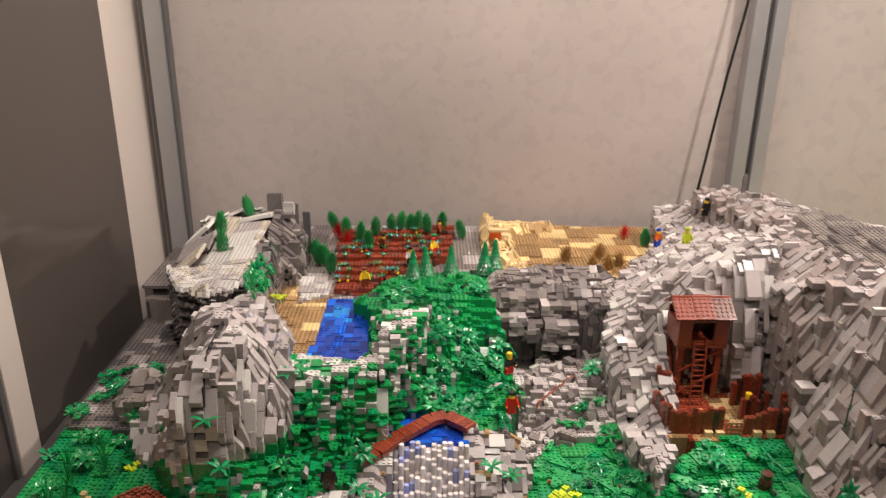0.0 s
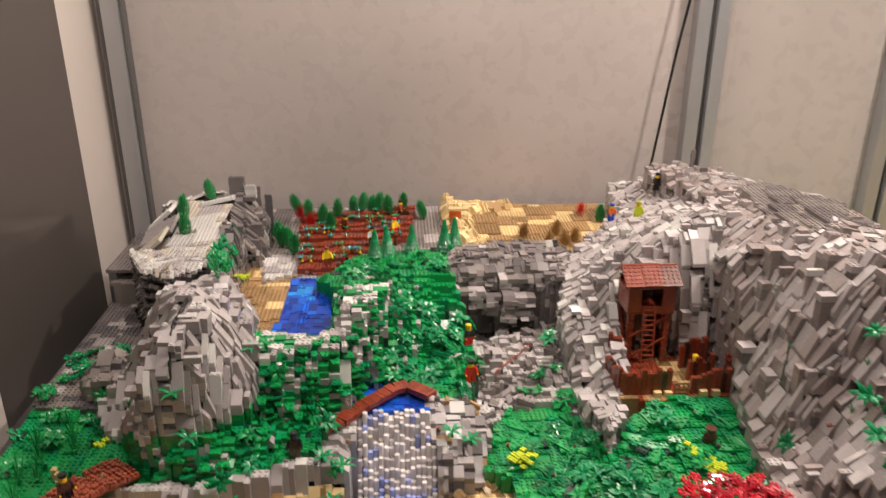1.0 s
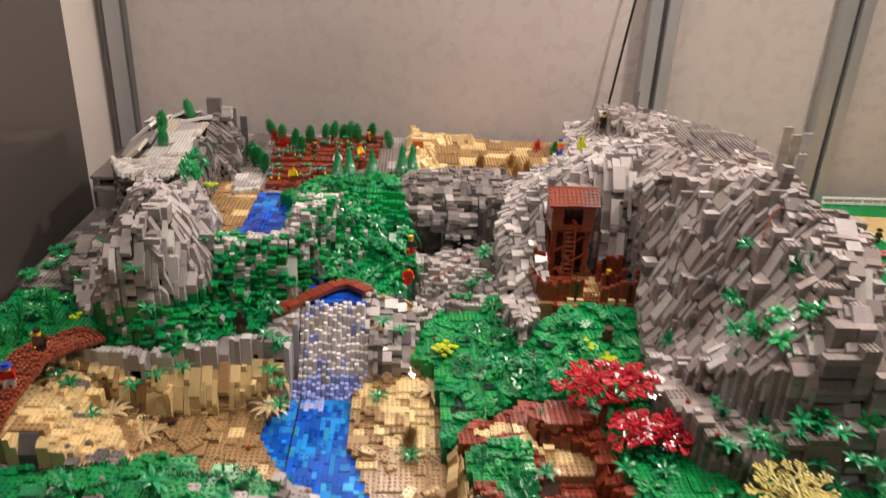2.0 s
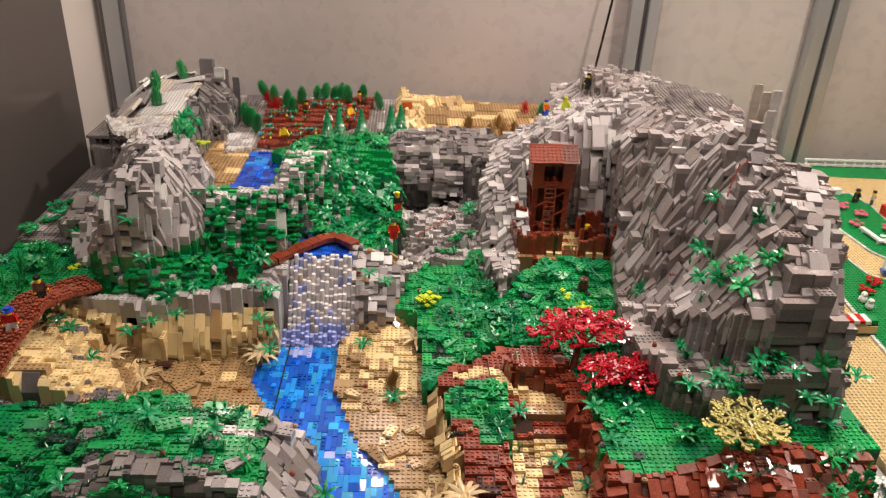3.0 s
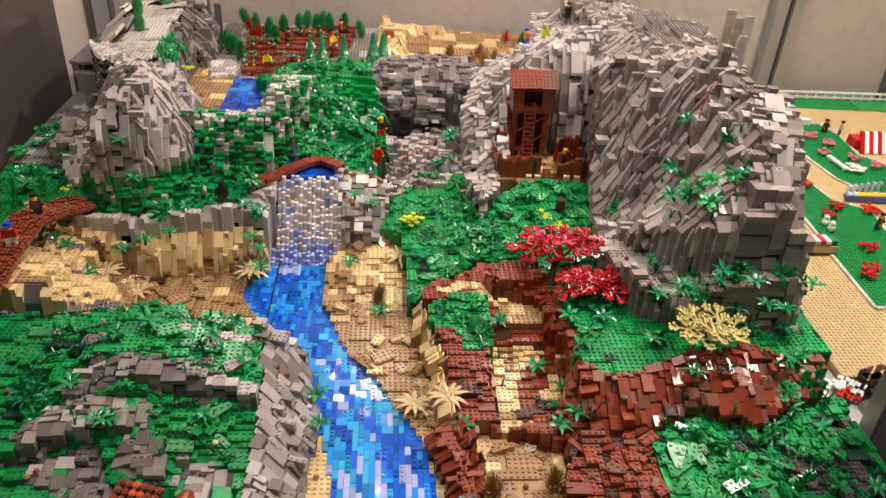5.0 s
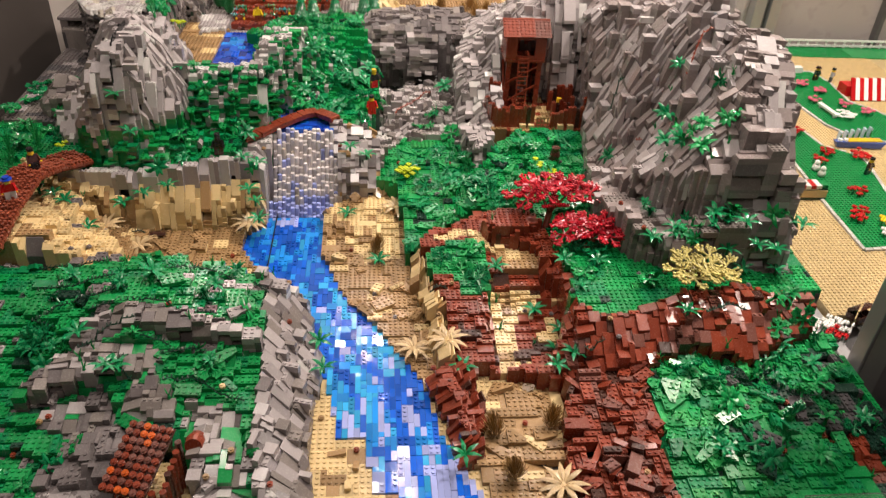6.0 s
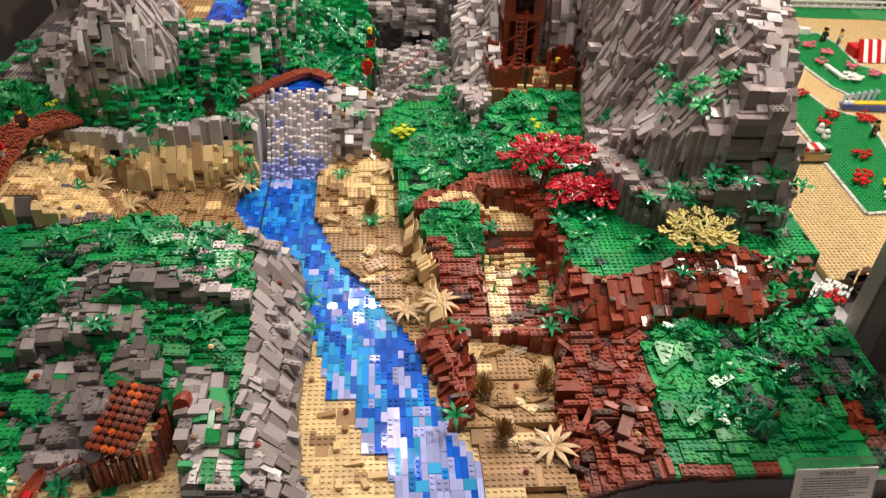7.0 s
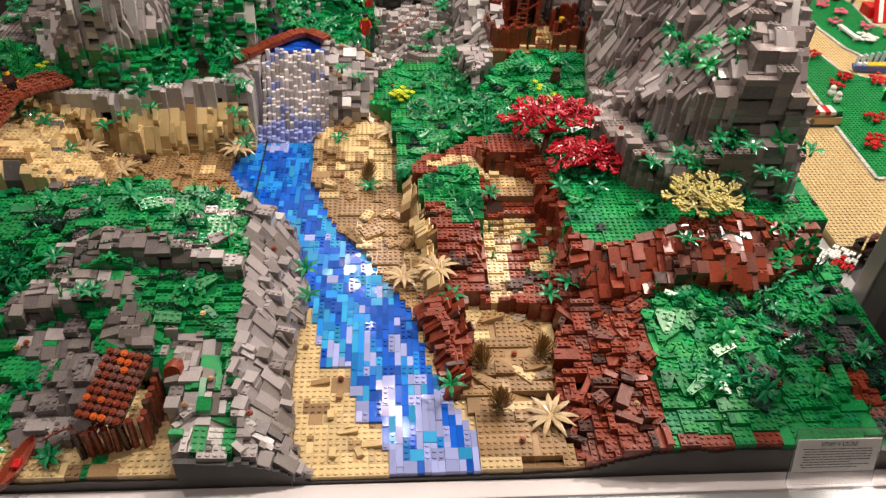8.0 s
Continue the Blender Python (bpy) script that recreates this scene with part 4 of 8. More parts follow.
def shape(kind, w, l, h):
    """kind: plate (studs), tile, slope, steep, studslope, round."""
    key = (kind, w, l, round(h, 5))
    if key in SHAPES:
        return key
    if kind in ("plate", "plate6"):
        n = 8 if kind == "plate" else 6
        ch = [block(w, l, h)] + [stud((i - (w - 1) / 2) * S, (j - (l - 1) / 2) * S, n=n) for i in range(w) for j in range(l)]
    elif kind == "wedge":
        x, y = w * S / 2 - GAP, l * S / 2 - GAP
        ring = [(-x, -y), (x, -y), (x, -y + S), (-x + S, y), (-x, y)]
        v = [(a, b, -h) for a, b in ring] + [(a, b, 0.0) for a, b in ring]
        ch = [(v, [(5, 6, 7, 8, 9), (4, 3, 2, 1, 0)] + [(i, (i + 1) % 5, 5 + (i + 1) % 5, 5 + i) for i in range(5)])]
        for i in range(w):
            for j in range(l):
                if i * (l - 1) + j * (w - 1) <= (w - 1) * (l - 1) + 0.01:
                    ch.append(stud((i - (w - 1) / 2) * S, (j - (l - 1) / 2) * S, n=7))
    elif kind == "tile":
        ch = [block(w, l, h)]
    elif kind == "slope":
        ch = [block(w, l, h, drop=min(h * 0.8, l * S * 0.75), lip=0.06)]
    elif kind == "steep":
        ch = [block(w, l, h, drop=min(h * 0.9, l * S * 1.5), lip=0.25)]
    elif kind == "studslope":
        ch = [block(w, l, h, drop=min(h * 0.8, (l - 0.8) * S), lip=0.95)] + [stud((i - (w - 1) / 2) * S, -(l - 1) / 2 * S) for i in range(w)]
    elif kind == "column":
        ring = [(math.cos(0.2 * math.pi * i), math.sin(0.2 * math.pi * i)) for i in range(10)]
        v = [(a * q, b * q, z) for q, z in ((0.0045, -h), (0.0044, -0.006), (0.0038, 0.0)) for a, b in ring]
        f = [tuple(range(20, 30))] + [(i + 10 * k, (i + 1) % 10 + 10 * k, (i + 1) % 10 + 10 * k + 10, i + 10 * k + 10) for k in (0, 1) for i in range(10)]
        ch = [(v, f)]
    else:
        v, f = stud(0, 0, -h, 8, 0.0039, h)
        ch = [(v, f), stud(0, 0, 0.0, 8)]
    vs, fs = join_shape(ch)
    loops = np.array([i for f in fs for i in f], np.int32)
    totals = np.array([len(f) for f in fs], np.int32)
    SHAPES[key] = (np.array(vs, np.float64), fs, loops, totals)
    return key


def pick(mix, r, patch=None):
    total = sum(w for _, w in mix)
    u = (r.random() if patch is None or r.random() < 0.35 else patch) * total
    for nm, w in mix:
        u -= w
        if u <= 0:
            return nm
    return mix[-1][0]


QH = [2 * PL, BR, 2 * BR, 3 * BR, 5 * BR, 8 * BR, 12 * BR, 18 * BR]


def reach(h):
    """The brick height on offer that reaches at least h down."""
    for q in QH:
        if q >= h:
            return q
    return QH[-1]


SIZES = {"plates": [(2, 4), (4, 2), (2, 3), (4, 4), (2, 2), (1, 2), (6, 4), (1, 4), (3, 2)], "big": [(8, 8), (6, 8), (8, 6), (6, 4), (4, 4)], "slabs": [(8, 8), (10, 8), (8, 10), (6, 8), (8, 6)],
         "steps": [(2, 4), (4, 2), (2, 2), (1, 2), (3, 2), (2, 1)], "layers": [(2, 6), (6, 2), (2, 4), (4, 2), (1, 4), (8, 2)], "ledge": [(2, 4), (4, 2), (2, 2), (1, 2)], "scree": [(1, 4), (1, 3), (2, 2), (3, 1), (2, 1), (1, 2), (2, 4), (4, 1)],
         "rock": [(1, 2), (2, 2), (2, 3), (1, 3), (2, 4), (3, 2), (4, 2), (1, 4), (3, 3), (1, 1)], "water": [(1, 2), (1, 3), (1, 4), (1, 2), (2, 2), (1, 1)], "water_up": [(2, 2), (1, 2), (2, 4), (2, 1)], "fall": [(1, 1)]}
GRADX, GRADY = np.gradient(H, S)
STREWN = {"green_slope": 0.42, "shadow_plates": 0.5, "brown_patch": 0.3, "brown_slope": 0.08, "sand_hollow": 0.22, "east_beach": 0.16, "near_hill": 0.10, "meadow": 0.34, "bushy_hill": 0.08, "west_beach": 0.10, "pine_meadow": 0.15}


def water_colour(x, y, r):
    """Lavender shallows at the front, aqua banks, deep blue strips along the current."""
    u = r.random()
    strip = 0.5 + 0.5 * noise.noise((x * 48 + y * 16, y * 7, 2.0)) + 0.12 * noise.noise((x * 120, y * 40, 5.0))
    if y < 0.13:
        return ("water_deep" if strip > 0.62 and u < 0.85 else "water_clear" if u < 0.80 else "water_aqua" if u < 0.9 else "water_mid")
    if y < 0.22:
        return ("water_deep" if strip > 0.52 and u < 0.85 else "water_clear" if u < 0.38 else "water_aqua" if u < 0.75 else "water_mid")
    if y < 0.48:
        return ("water_deep" if strip > 0.47 and u < 0.78 else "water_aqua" if u < 0.5 else "water_mid" if u < 0.93 else "water_clear")
    if y < 0.675:
        return "water_deep" if u < 0.50 or strip > 0.6 else ("water_mid" if u < 0.92 else "water_aqua")
    return "water_clear" if u < 0.35 + (y - 0.675) * 12 else "water_mid"


def lay(k):
    """Bricks of one region: (shape key, material, matrix)."""
    r = random.Random(100 + k)
    reg, style = REGIONS[k], REGIONS[k]["style"]
    if style == "rock":
        return lay_ribs(k) if reg["name"] in RIBBED else lay_beds(k)
    free = REG == k
    out = []
    cells = np.argwhere(free)
    tol = {"plates": PL * 1.2, "big": 0.05, "slabs": 0.035, "steps": PL * 3, "layers": PL, "ledge": PL * 2, "scree": PL * 3, "rock": 0.022, "water": 0.01, "water_up": 0.01, "fall": 0.012}[style]
    far = CY[free].mean() > 1.0
    for i, j in cells:
        if not free[i, j]:
            continue
        w, l = r.choice(SIZES[style] if reg["name"] != "east_plates" else ((4, 4), (6, 4), (4, 6), (2, 4)))
        w, l = min(w, NX - i), min(l, NY - j)
        while w * l > 1 and not (free[i:i + w, j:j + l].all() and np.ptp(H[i:i + w, j:j + l]) <= tol):
            if w >= l:
                w -= 1
            else:
                l -= 1
        free[i:i + w, j:j + l] = False
        hh = H[i:i + w, j:j + l]
        z = float(hh.mean() if style in ("rock", "slabs", "fall") else hh.max())
        low = float(H[max(0, i - 1):i + w + 1, max(0, j - 1):j + l + 1].min())
        x, y = X0 + (i + w / 2) * S, (j + l / 2) * S
        gx, gy = float(GRADX[i:i + w, j:j + l].mean()), float(GRADY[i:i + w, j:j + l].mean())
        steep = math.hypot(gx, gy)
        rot, tilt = 0.0, None
        mat = pick(reg["mix"], r, float(PATCH[i, j]) if style != "rock" else None)
        if style == "fall":
            z += r.uniform(-0.002, 0.003)
        if style in ("plates", "big", "steps", "layers", "ledge", "scree", "water", "water_up"):
            z = round(z / PL) * PL
        if style == "steps" and r.random() < 0.25:
            z += PL
        need = z - low + 0.006
        if style in ("water", "water_up"):
            if style == "water":
                mat = water_colour(x, y, r)
            kind, z = ("plate" if r.random() < 0.25 else "tile"), z + r.choice((0, 0, PL * 0.3))
            tilt = (r.gauss(0, 0.022), r.gauss(0, 0.022))
        elif style == "fall":
            kind, w, l = "column", 1, 1
            z += r.uniform(-0.006, 0.006) + 0.009 * noise.noise((x * 170, 0.0, 4.0))
            if y < 0.715 + 0.02 * r.random():
                mat = "water_clear"
        elif (style in ("steps", "ledge", "layers", "scree") and (steep > 1.1 or r.random() < {"steps": 0.16, "ledge": 0.3, "layers": 0.2, "scree": 0.38}[style])):
            u = r.random()
            kind = "tile" if u < 0.34 else ("slope" if u < 0.62 else ("steep" if u < 0.80 else ("studslope" if u < 0.92 else "plate")))
            if steep < 0.25:
                kind = "plate" if u < 0.45 else ("tile" if u < 0.75 else "slope")
            if style == "scree":
                kind = r.choice(("tile", "tile", "slope", "plate"))
                z += r.choice((0, 1, 2)) * PL
                rot, tilt = (r.choice((0.0, 1.5708, 0.7, -0.5)) + r.gauss(0, 0.06), (r.gauss(0, 0.06), r.gauss(0, 0.06))) if y > 0.03 else (0.0, None)
            else:
                q = round(math.atan2(-gx, -gy) / (math.pi / 2)) if steep > 0.15 else r.randrange(4)
                rot = -q * math.pi / 2
                if q % 2:
                    w, l = l, w
            need += 0.012
            if style in ("steps",) and steep > 1.1:
                mat = pick([(m, c * (2.5 if "grey" in m else 1)) for m, c in reg["mix"]], r)
        elif style == "slabs":
            kind = "plate6"
            lean = 0.9
            tilt = (math.atan(gy) * lean + r.gauss(0, 0.05), -math.atan(gx) * lean + r.gauss(0, 0.05))
            z += r.uniform(0.0, 0.005)
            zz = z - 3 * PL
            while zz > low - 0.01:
                # dark courses below the plate, set back from its edge; their colour carries the gap's shade
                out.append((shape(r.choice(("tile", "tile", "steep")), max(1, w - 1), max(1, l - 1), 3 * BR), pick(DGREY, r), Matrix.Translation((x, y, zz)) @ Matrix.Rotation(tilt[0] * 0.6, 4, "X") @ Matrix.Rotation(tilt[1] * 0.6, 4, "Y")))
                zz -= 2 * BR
            need = PL * 2
        else:
            kind = "plate6" if far else "plate"
            if style in ("layers", "plates") and r.random() < 0.05:
                kind = "tile"
            tilt = (r.gauss(0, 0.006), r.gauss(0, 0.006))
            if style == "ledge":
                need = min(need, 2.2 * BR)
        hq = reach(need)
        m = Matrix.Translation((x, y, z)) @ Matrix.Rotation(rot, 4, "Z")
        if tilt:
            m = m @ Matrix.Rotation(tilt[0], 4, "X") @ Matrix.Rotation(tilt[1], 4, "Y")
        out.append((shape(kind, w, l, hq), mat, m))
        if r.random() < STREWN.get(reg["name"], 0.0) and y > 0.045 and abs(x) < 0.64:
            # wedge plates strewn over the layers
            lean = 0.035 if reg["name"] in ("green_slope", "shadow_plates", "bushy_hill") else 0.015
            turn = r.randrange(4) * math.pi / 2 + r.choice((0.0, 0.0, 0.46, -0.46, 0.785))
            m2 = Matrix.Translation((x, y, z + PL * r.choice((1, 1, 2)) + 0.0005)) @ Matrix.Rotation(math.atan(gy) * 0.7 + r.gauss(0, lean), 4, "X") @ Matrix.Rotation(-math.atan(gx) * 0.7 + r.gauss(0, lean), 4, "Y") @ Matrix.Rotation(turn, 4, "Z")
            out.append((shape(r.choice(("wedge", "wedge", "plate")), r.choice((1, 2, 2, 3)), r.choice((2, 3, 4)) if steep < 0.9 else 2, 2 * PL), pick(reg["mix"], r), m2))
    return out


def soften(a, n=2):
    out = np.zeros(a.shape)
    for di in range(-n, n + 1):
        for dj in range(-n, n + 1):
            out += np.roll(np.roll(a, di, 0), dj, 1)
    return out / (2 * n + 1) ** 2


# the lie of the rock's beds: their height above a level plane
BEDS = {
    "east_massif": lambda x, y: np.where(x < 0.575, 0.72 * (x - 0.575), -0.10 * (x - 0.575)) + (0.10 + 0.24 * np.clip((x - 0.53) / 0.09, 0, 1)) * (np.minimum(y, 0.78) - 0.55),
}
FACING = {"tan_ridge": (-1.0, 0.0), "brown_bank": (-0.98, -0.2)}
TALL = {"tan_ridge": 2.2, "sandstone_edge": 1.8, "tree_stump": 3.0, "front_crags": 0.8}


def lay_beds(k):
    """Rock laid in tilted beds: runs of bricks follow each bed's edge, so that chains of slopes climb the face."""
    r = random.Random(300 + k)
    reg = REGIONS[k]
    name = reg["name"]
    tall = TALL.get(name, 1.0)
    dz = BR * tall
    D = 0.010 * soften(STRATA, 1)
    DX, DY = np.gradient(D, S)
    F = H - D
    FX, FY = np.gradient(F, S)
    FX, FY = soften(FX), soften(FY)
    here = REG == k
    top = np.round(F / dz).astype(int)
    low = top.copy()
    for di, dj in ((1, 0), (-1, 0), (0, 1), (0, -1)):
        nb = np.roll(np.roll(F, di, 0), dj, 1)
        low = np.minimum(low, np.floor(nb / dz).astype(int) + 1)
    low = np.maximum(low, top - 30)
    open_at = set()
    for i, j in np.argwhere(here):
        if 0 < i < NX - 1 and 0 < j < NY - 1:
            for lev in range(low[i, j], top[i, j] + 1):
                open_at.add((i, j, lev))
    order = sorted(open_at, key=lambda c: (-c[2], c[0], c[1]))
    out = []
    for c in order:
        if c not in open_at:
            continue
        i, j, lev = c
        fx, fy = -float(FX[i, j]), -float(FY[i, j])
        steep = math.hypot(fx, fy)
        if steep < 1e-5:
            fx, fy, steep = 0.0, -1.0, 1e-5
        fx, fy = FACING.get(name, (fx / steep, fy / steep))
        along_x = abs(fy) >= abs(fx)
        run, want = [c], r.choice((1, 1, 2, 2, 3, 3, 4) if tall <= 1 else (1, 2, 2, 3))
        if name == "brown_bank":
            want = r.choice((1, 1, 2))
        flat = steep < 0.35
        while len(run) < want:
            a, b, _ = run[-1]
            for side in (0, 1, -1):
                nxt = (a + 1, b + side, lev) if along_x else (a + side, b + 1, lev)
                if nxt in open_at and (side == 0 or not flat):
                    break
            else:
                break
            run.append(nxt)
        for q in run:
            open_at.discard(q)
        w = len(run)
        xs, ys = [float(GX[q[0]]) for q in run], [float(GY[q[1]]) for q in run]
        x, y = sum(xs) / w, sum(ys) / w
        if w > 1:
            sx, sy = xs[-1] - xs[0], ys[-1] - ys[0]
            n = math.hypot(sx, sy)
            ox, oy = -sy / n, sx / n
            if ox * fx + oy * fy < 0:
                ox, oy = -ox, -oy
            wide = max(w, round(n / S + 1))
        else:
            q = math.atan2(fy, fx)
            q = q if name in FACING else round(q / (math.pi / 4)) * math.pi / 4
            ox, oy, wide = math.cos(q), math.sin(q), 1
        if r.random() < 0.03 and not flat:
            continue
        bed = noise.noise((x * 22 + lev * 2.3, y * 22 - lev * 1.7, lev * 0.9 + k))
        u = r.random()
        if flat:
            kind = "plate" if bed > 0.05 else ("tile" if u < 0.5 else "slope")
            deep = r.choice((1, 2, 2))
        elif name == "brown_bank":
            kind, deep = ("slope" if u < 0.55 else "steep" if u < 0.8 else "tile"), r.choice((2, 3, 3))
        elif tall > 1:
            kind, deep = ("steep" if u < 0.75 else "slope"), 2
        else:
            kind = ("slope" if u < 0.8 else "studslope") if bed > 0.10 else (("tile" if u < 0.75 else "plate") if bed < -0.12 else r.choice(("tile", "steep", "slope", "studslope")))
            deep = r.choice((2, 2, 3))
        out_by = r.choice((0, 0, 0.15, 0.35, 0.6)) * S - (deep / 2 - 0.5) * S
        z = lev * dz + float(D[i, j]) + (x - float(GX[i])) * float(DX[i, j]) + (y - float(GY[j])) * float(DY[i, j])
        nrm = Vector((-float(DX[i, j]), -float(DY[i, j]), 1)).normalized()
        tilt = Vector((0, 0, 1)).rotation_difference(nrm).to_matrix().to_4x4()
        m = Matrix.Translation((x + ox * out_by, y + oy * out_by, z)) @ tilt @ Matrix.Rotation(math.atan2(-ox, oy) + r.gauss(0, 0.035), 4, "Z") @ Matrix.Rotation(r.gauss(0, 0.03), 4, "X") @ Matrix.Rotation(r.gauss(0, 0.02), 4, "Y")
        tone = min(0.999, max(0.0, 0.5 + 0.55 * noise.noise((x * 14, y * 14, lev * 0.8 + k)) + r.gauss(0, 0.12)))
        hgt = dz + (1.0 if flat else 1.2) * BR
        if r.random() < 0.012 and not flat and tall <= 1:
            kind, wide, deep, hgt = "steep", 2, 3, 4 * BR
        out.append((shape(kind, min(wide, 6), deep, hgt), pick(reg["mix"], r, tone), m))
    return out


RIBBED = {"layered_crag": 0, "east_massif": 0.034, "lower_crag": 0, "canyon_ridge": 0, "west_crag": 0, "side_boulder": 0, "brown_bluff": 0, "canyon_wall": 0, "fall_rocks": 0, "white_rocks": 0, "hill_face": 0, "grey_steps": 0, "green_wall": 0, "near_crags": 0, "near_cliff": 0, "sandstone_cliff": 0}
# massif tops in lighter greys than their courses: overhead light put into the colour
LIT_LEDGES = [("ogrey", 1), ("mgrey", 6), ("lgrey", 8), ("wgrey", 0.6)]
MOSSY = [("green", 9), ("pgreen", 5), ("lgrey", 1.2)]
# whitish mix for crag and ridge tops, coloured as if lit from above
LIT_CREST = [("lgrey", 8), ("wgrey", 3.2), ("ogrey", 0.6)]


def lay_ribs(k):
    """Rock of slope bricks whose tops follow the fall of the ground, each standing on courses of plain bricks."""
    r = random.Random(500 + k)
    reg = REGIONS[k]
    name = reg["name"]
    step = RIBBED[name]
    small = name in ("grey_steps", "green_wall", "white_rocks")
    D = BEDS[name](CX, CY) + 0.008 * soften(STRATA, 1) if step else np.zeros(H.shape)
    F = H - D
    if step:
        # treads and risers of the tilted beds
        q = F / step + 0.5 * STRATA + 0.25 * SWIRL
        u = q - np.floor(q)
        F = F + step * (np.where(u < 0.5, 0.5 * (2 * u) ** 2.6, 1 - 0.5 * (2 * (1 - u)) ** 2.6) - u)
    bed = F
    F = F + D
    FX, FY = np.gradient(F, S)
    FX, FY = soften(FX, 1), soften(FY, 1)
    free = REG == k
    out = []
    for i, j in np.argwhere(free):
        if not free[i, j]:
            continue
        gx, gy = float(FX[i, j]), float(FY[i, j])
        west = name == "east_massif" and X0 + i * S < 0.585 + 0.02 * math.sin(j * 0.7)
        if west:
            d = (-1, 0)
        elif name in ("layered_crag", "lower_crag"):
            d = (0, -1)
        elif abs(gy) >= 0.75 * abs(gx) or step:
            d = (0, -1) if gy >= 0 or step else (0, 1)
        else:
            d = (-1, 0) if gx >= 0 else (1, 0)
        wide = name in ("layered_crag", "lower_crag")
        w, l = r.choice((2, 3, 4, 4, 6) if wide else (1, 2, 2, 3) if small else (1, 1, 2, 2) if name in ("near_cliff", "sandstone_cliff", "brown_bluff") else (1, 2, 2, 2, 3) if not step else (1, 2, 2, 3) if west else (2, 2, 3, 4, 6)), r.choice((2, 2, 3) if west else (1, 2, 2) if small else (2, 2, 3) if name in ("near_cliff", "brown_bluff") else (1, 2, 2, 3))
        a, b = (w, l) if d[0] == 0 else (l, w)
        a, b = min(a, NX - i), min(b, NY - j)
        while a * b > 1 and not (free[i:i + a, j:j + b].all() and (np.ptp((bed if step else F)[i:i + a, j:j + b].mean(axis=1 if d[0] == 0 else 0)) < (0.014 if west else 0.010 if step else 0.014))):
            if a >= b:
                a -= 1
            else:
                b -= 1
        free[i:i + a, j:j + b] = False
        hh = F[i:i + a, j:j + b]
        rows = hh.mean(axis=0) if d[0] == 0 else hh.mean(axis=1)
        back, front = (float(rows[-1]), float(rows[0])) if sum(d) < 0 else (float(rows[0]), float(rows[-1]))
        w, l = (a, b) if d[0] == 0 else (b, a)
        fall = (back - front) * l / max(1, l - 1) if l > 1 else abs(gy if d[0] == 0 else gx) * S
        u = r.random()
        top = back + (r.uniform(-0.15, 0.4) if step else r.uniform(-0.2, 0.35)) * BR
        if small and r.random() < 0.7:
            u = 0.0
        if u < (0.14 if west else 0.30 if step else 0.16):
            fall, top = 0.0, top + 0.2 * BR
        fall = min(0.042, max(0.0, fall) * r.uniform(0.85, 1.15))
        fall = round(fall / 0.002) * 0.002
        low = float(F[max(0, i - 1):i + a + 1, max(0, j - 1):j + b + 1].min())
        x, y = X0 + (i + a / 2) * S, (j + b / 2) * S
        tilt = Matrix.Rotation(0.10 + 0.12 * noise.noise((x * 9, y * 9, top * 9)), 4, "Y") if step and not west else Matrix.Identity(4)
        turn = math.atan2(-d[0], d[1]) + (-0.28 if name == "near_cliff" else 0.0)
        tone = min(0.999, max(0.0, 0.5 + 0.5 * noise.noise((x * 16, y * 16, top * 20 + k)) + r.gauss(0, 0.14)))
        crest = name in ("east_massif", "canyon_ridge", "west_crag") and r.random() < {"west_crag": 0.8, "canyon_ridge": 0.55, "east_massif": 0.20}[name]
        jut = r.choice((0.0, 0.0, 0.001, 0.0025))
        m = Matrix.Translation((x + d[0] * jut, y + d[1] * jut, top)) @ tilt @ Matrix.Rotation(turn + r.gauss(0, 0.02), 4, "Z") @ Matrix.Rotation(r.gauss(0, 0.012), 4, "Y")
        if fall < 0.003:
            body = BR
            key = shape("wedge" if small and w * l > 1 and r.random() < 0.4 else "plate" if r.random() < 0.3 else "tile", w, l, body)
        else:
            body = fall + 2 * PL
            key = cut_shape(w, l, round(body, 4), fall, 0.9 if l > 1 and r.random() < 0.12 else 0.1)
        # top bricks take the lighter mixes that stand in for light from above
        out.append((key, pick(LIT_LEDGES if west else [("wgrey", 4), ("lgrey", 3), ("green", 4), ("pgreen", 1)] if name == "grey_steps" else LIT_CREST if crest else reg["mix"], r, tone if not small else None), m))
        z, slip = top - body, 0.0
        while z > low - 0.004:
            # courses below
            ch = BR if small else r.choice((2 * BR, 3 * BR, 4 * BR)) if name in ("canyon_wall", "brown_bluff") else r.choice((2 * BR, 3 * BR)) if step else r.choice((BR, BR, 2 * BR))
            jut = r.choice((-0.001, 0.0, 0.001, 0.003)) if small else r.choice((-0.001, 0.0, 0.0, 0.0015))
            if small:
                tone, slip = r.random(), min(0.022, slip + r.choice((0.0, 0.002, 0.005)))
                jut += slip
                if r.random() < 0.30:
                    # a green wedge plate juts from the joint
                    m = Matrix.Translation((x + d[0] * (jut + 0.006), y + d[1] * (jut + 0.006), z + PL)) @ Matrix.Rotation(turn + r.choice((0, 1.57, 3.14)), 4, "Z")
                    out.append((shape("wedge", 2, r.choice((2, 3)), PL), r.choice(("green", "green", "pgreen")), m))
            m = Matrix.Translation((x + d[0] * jut, y + d[1] * jut, z)) @ tilt @ Matrix.Rotation(turn + r.gauss(0, 0.012), 4, "Z")
            kind = "tile" if r.random() < (0.6 if name in ("west_crag", "canyon_ridge", "fall_rocks") else 0.8) else "steep"
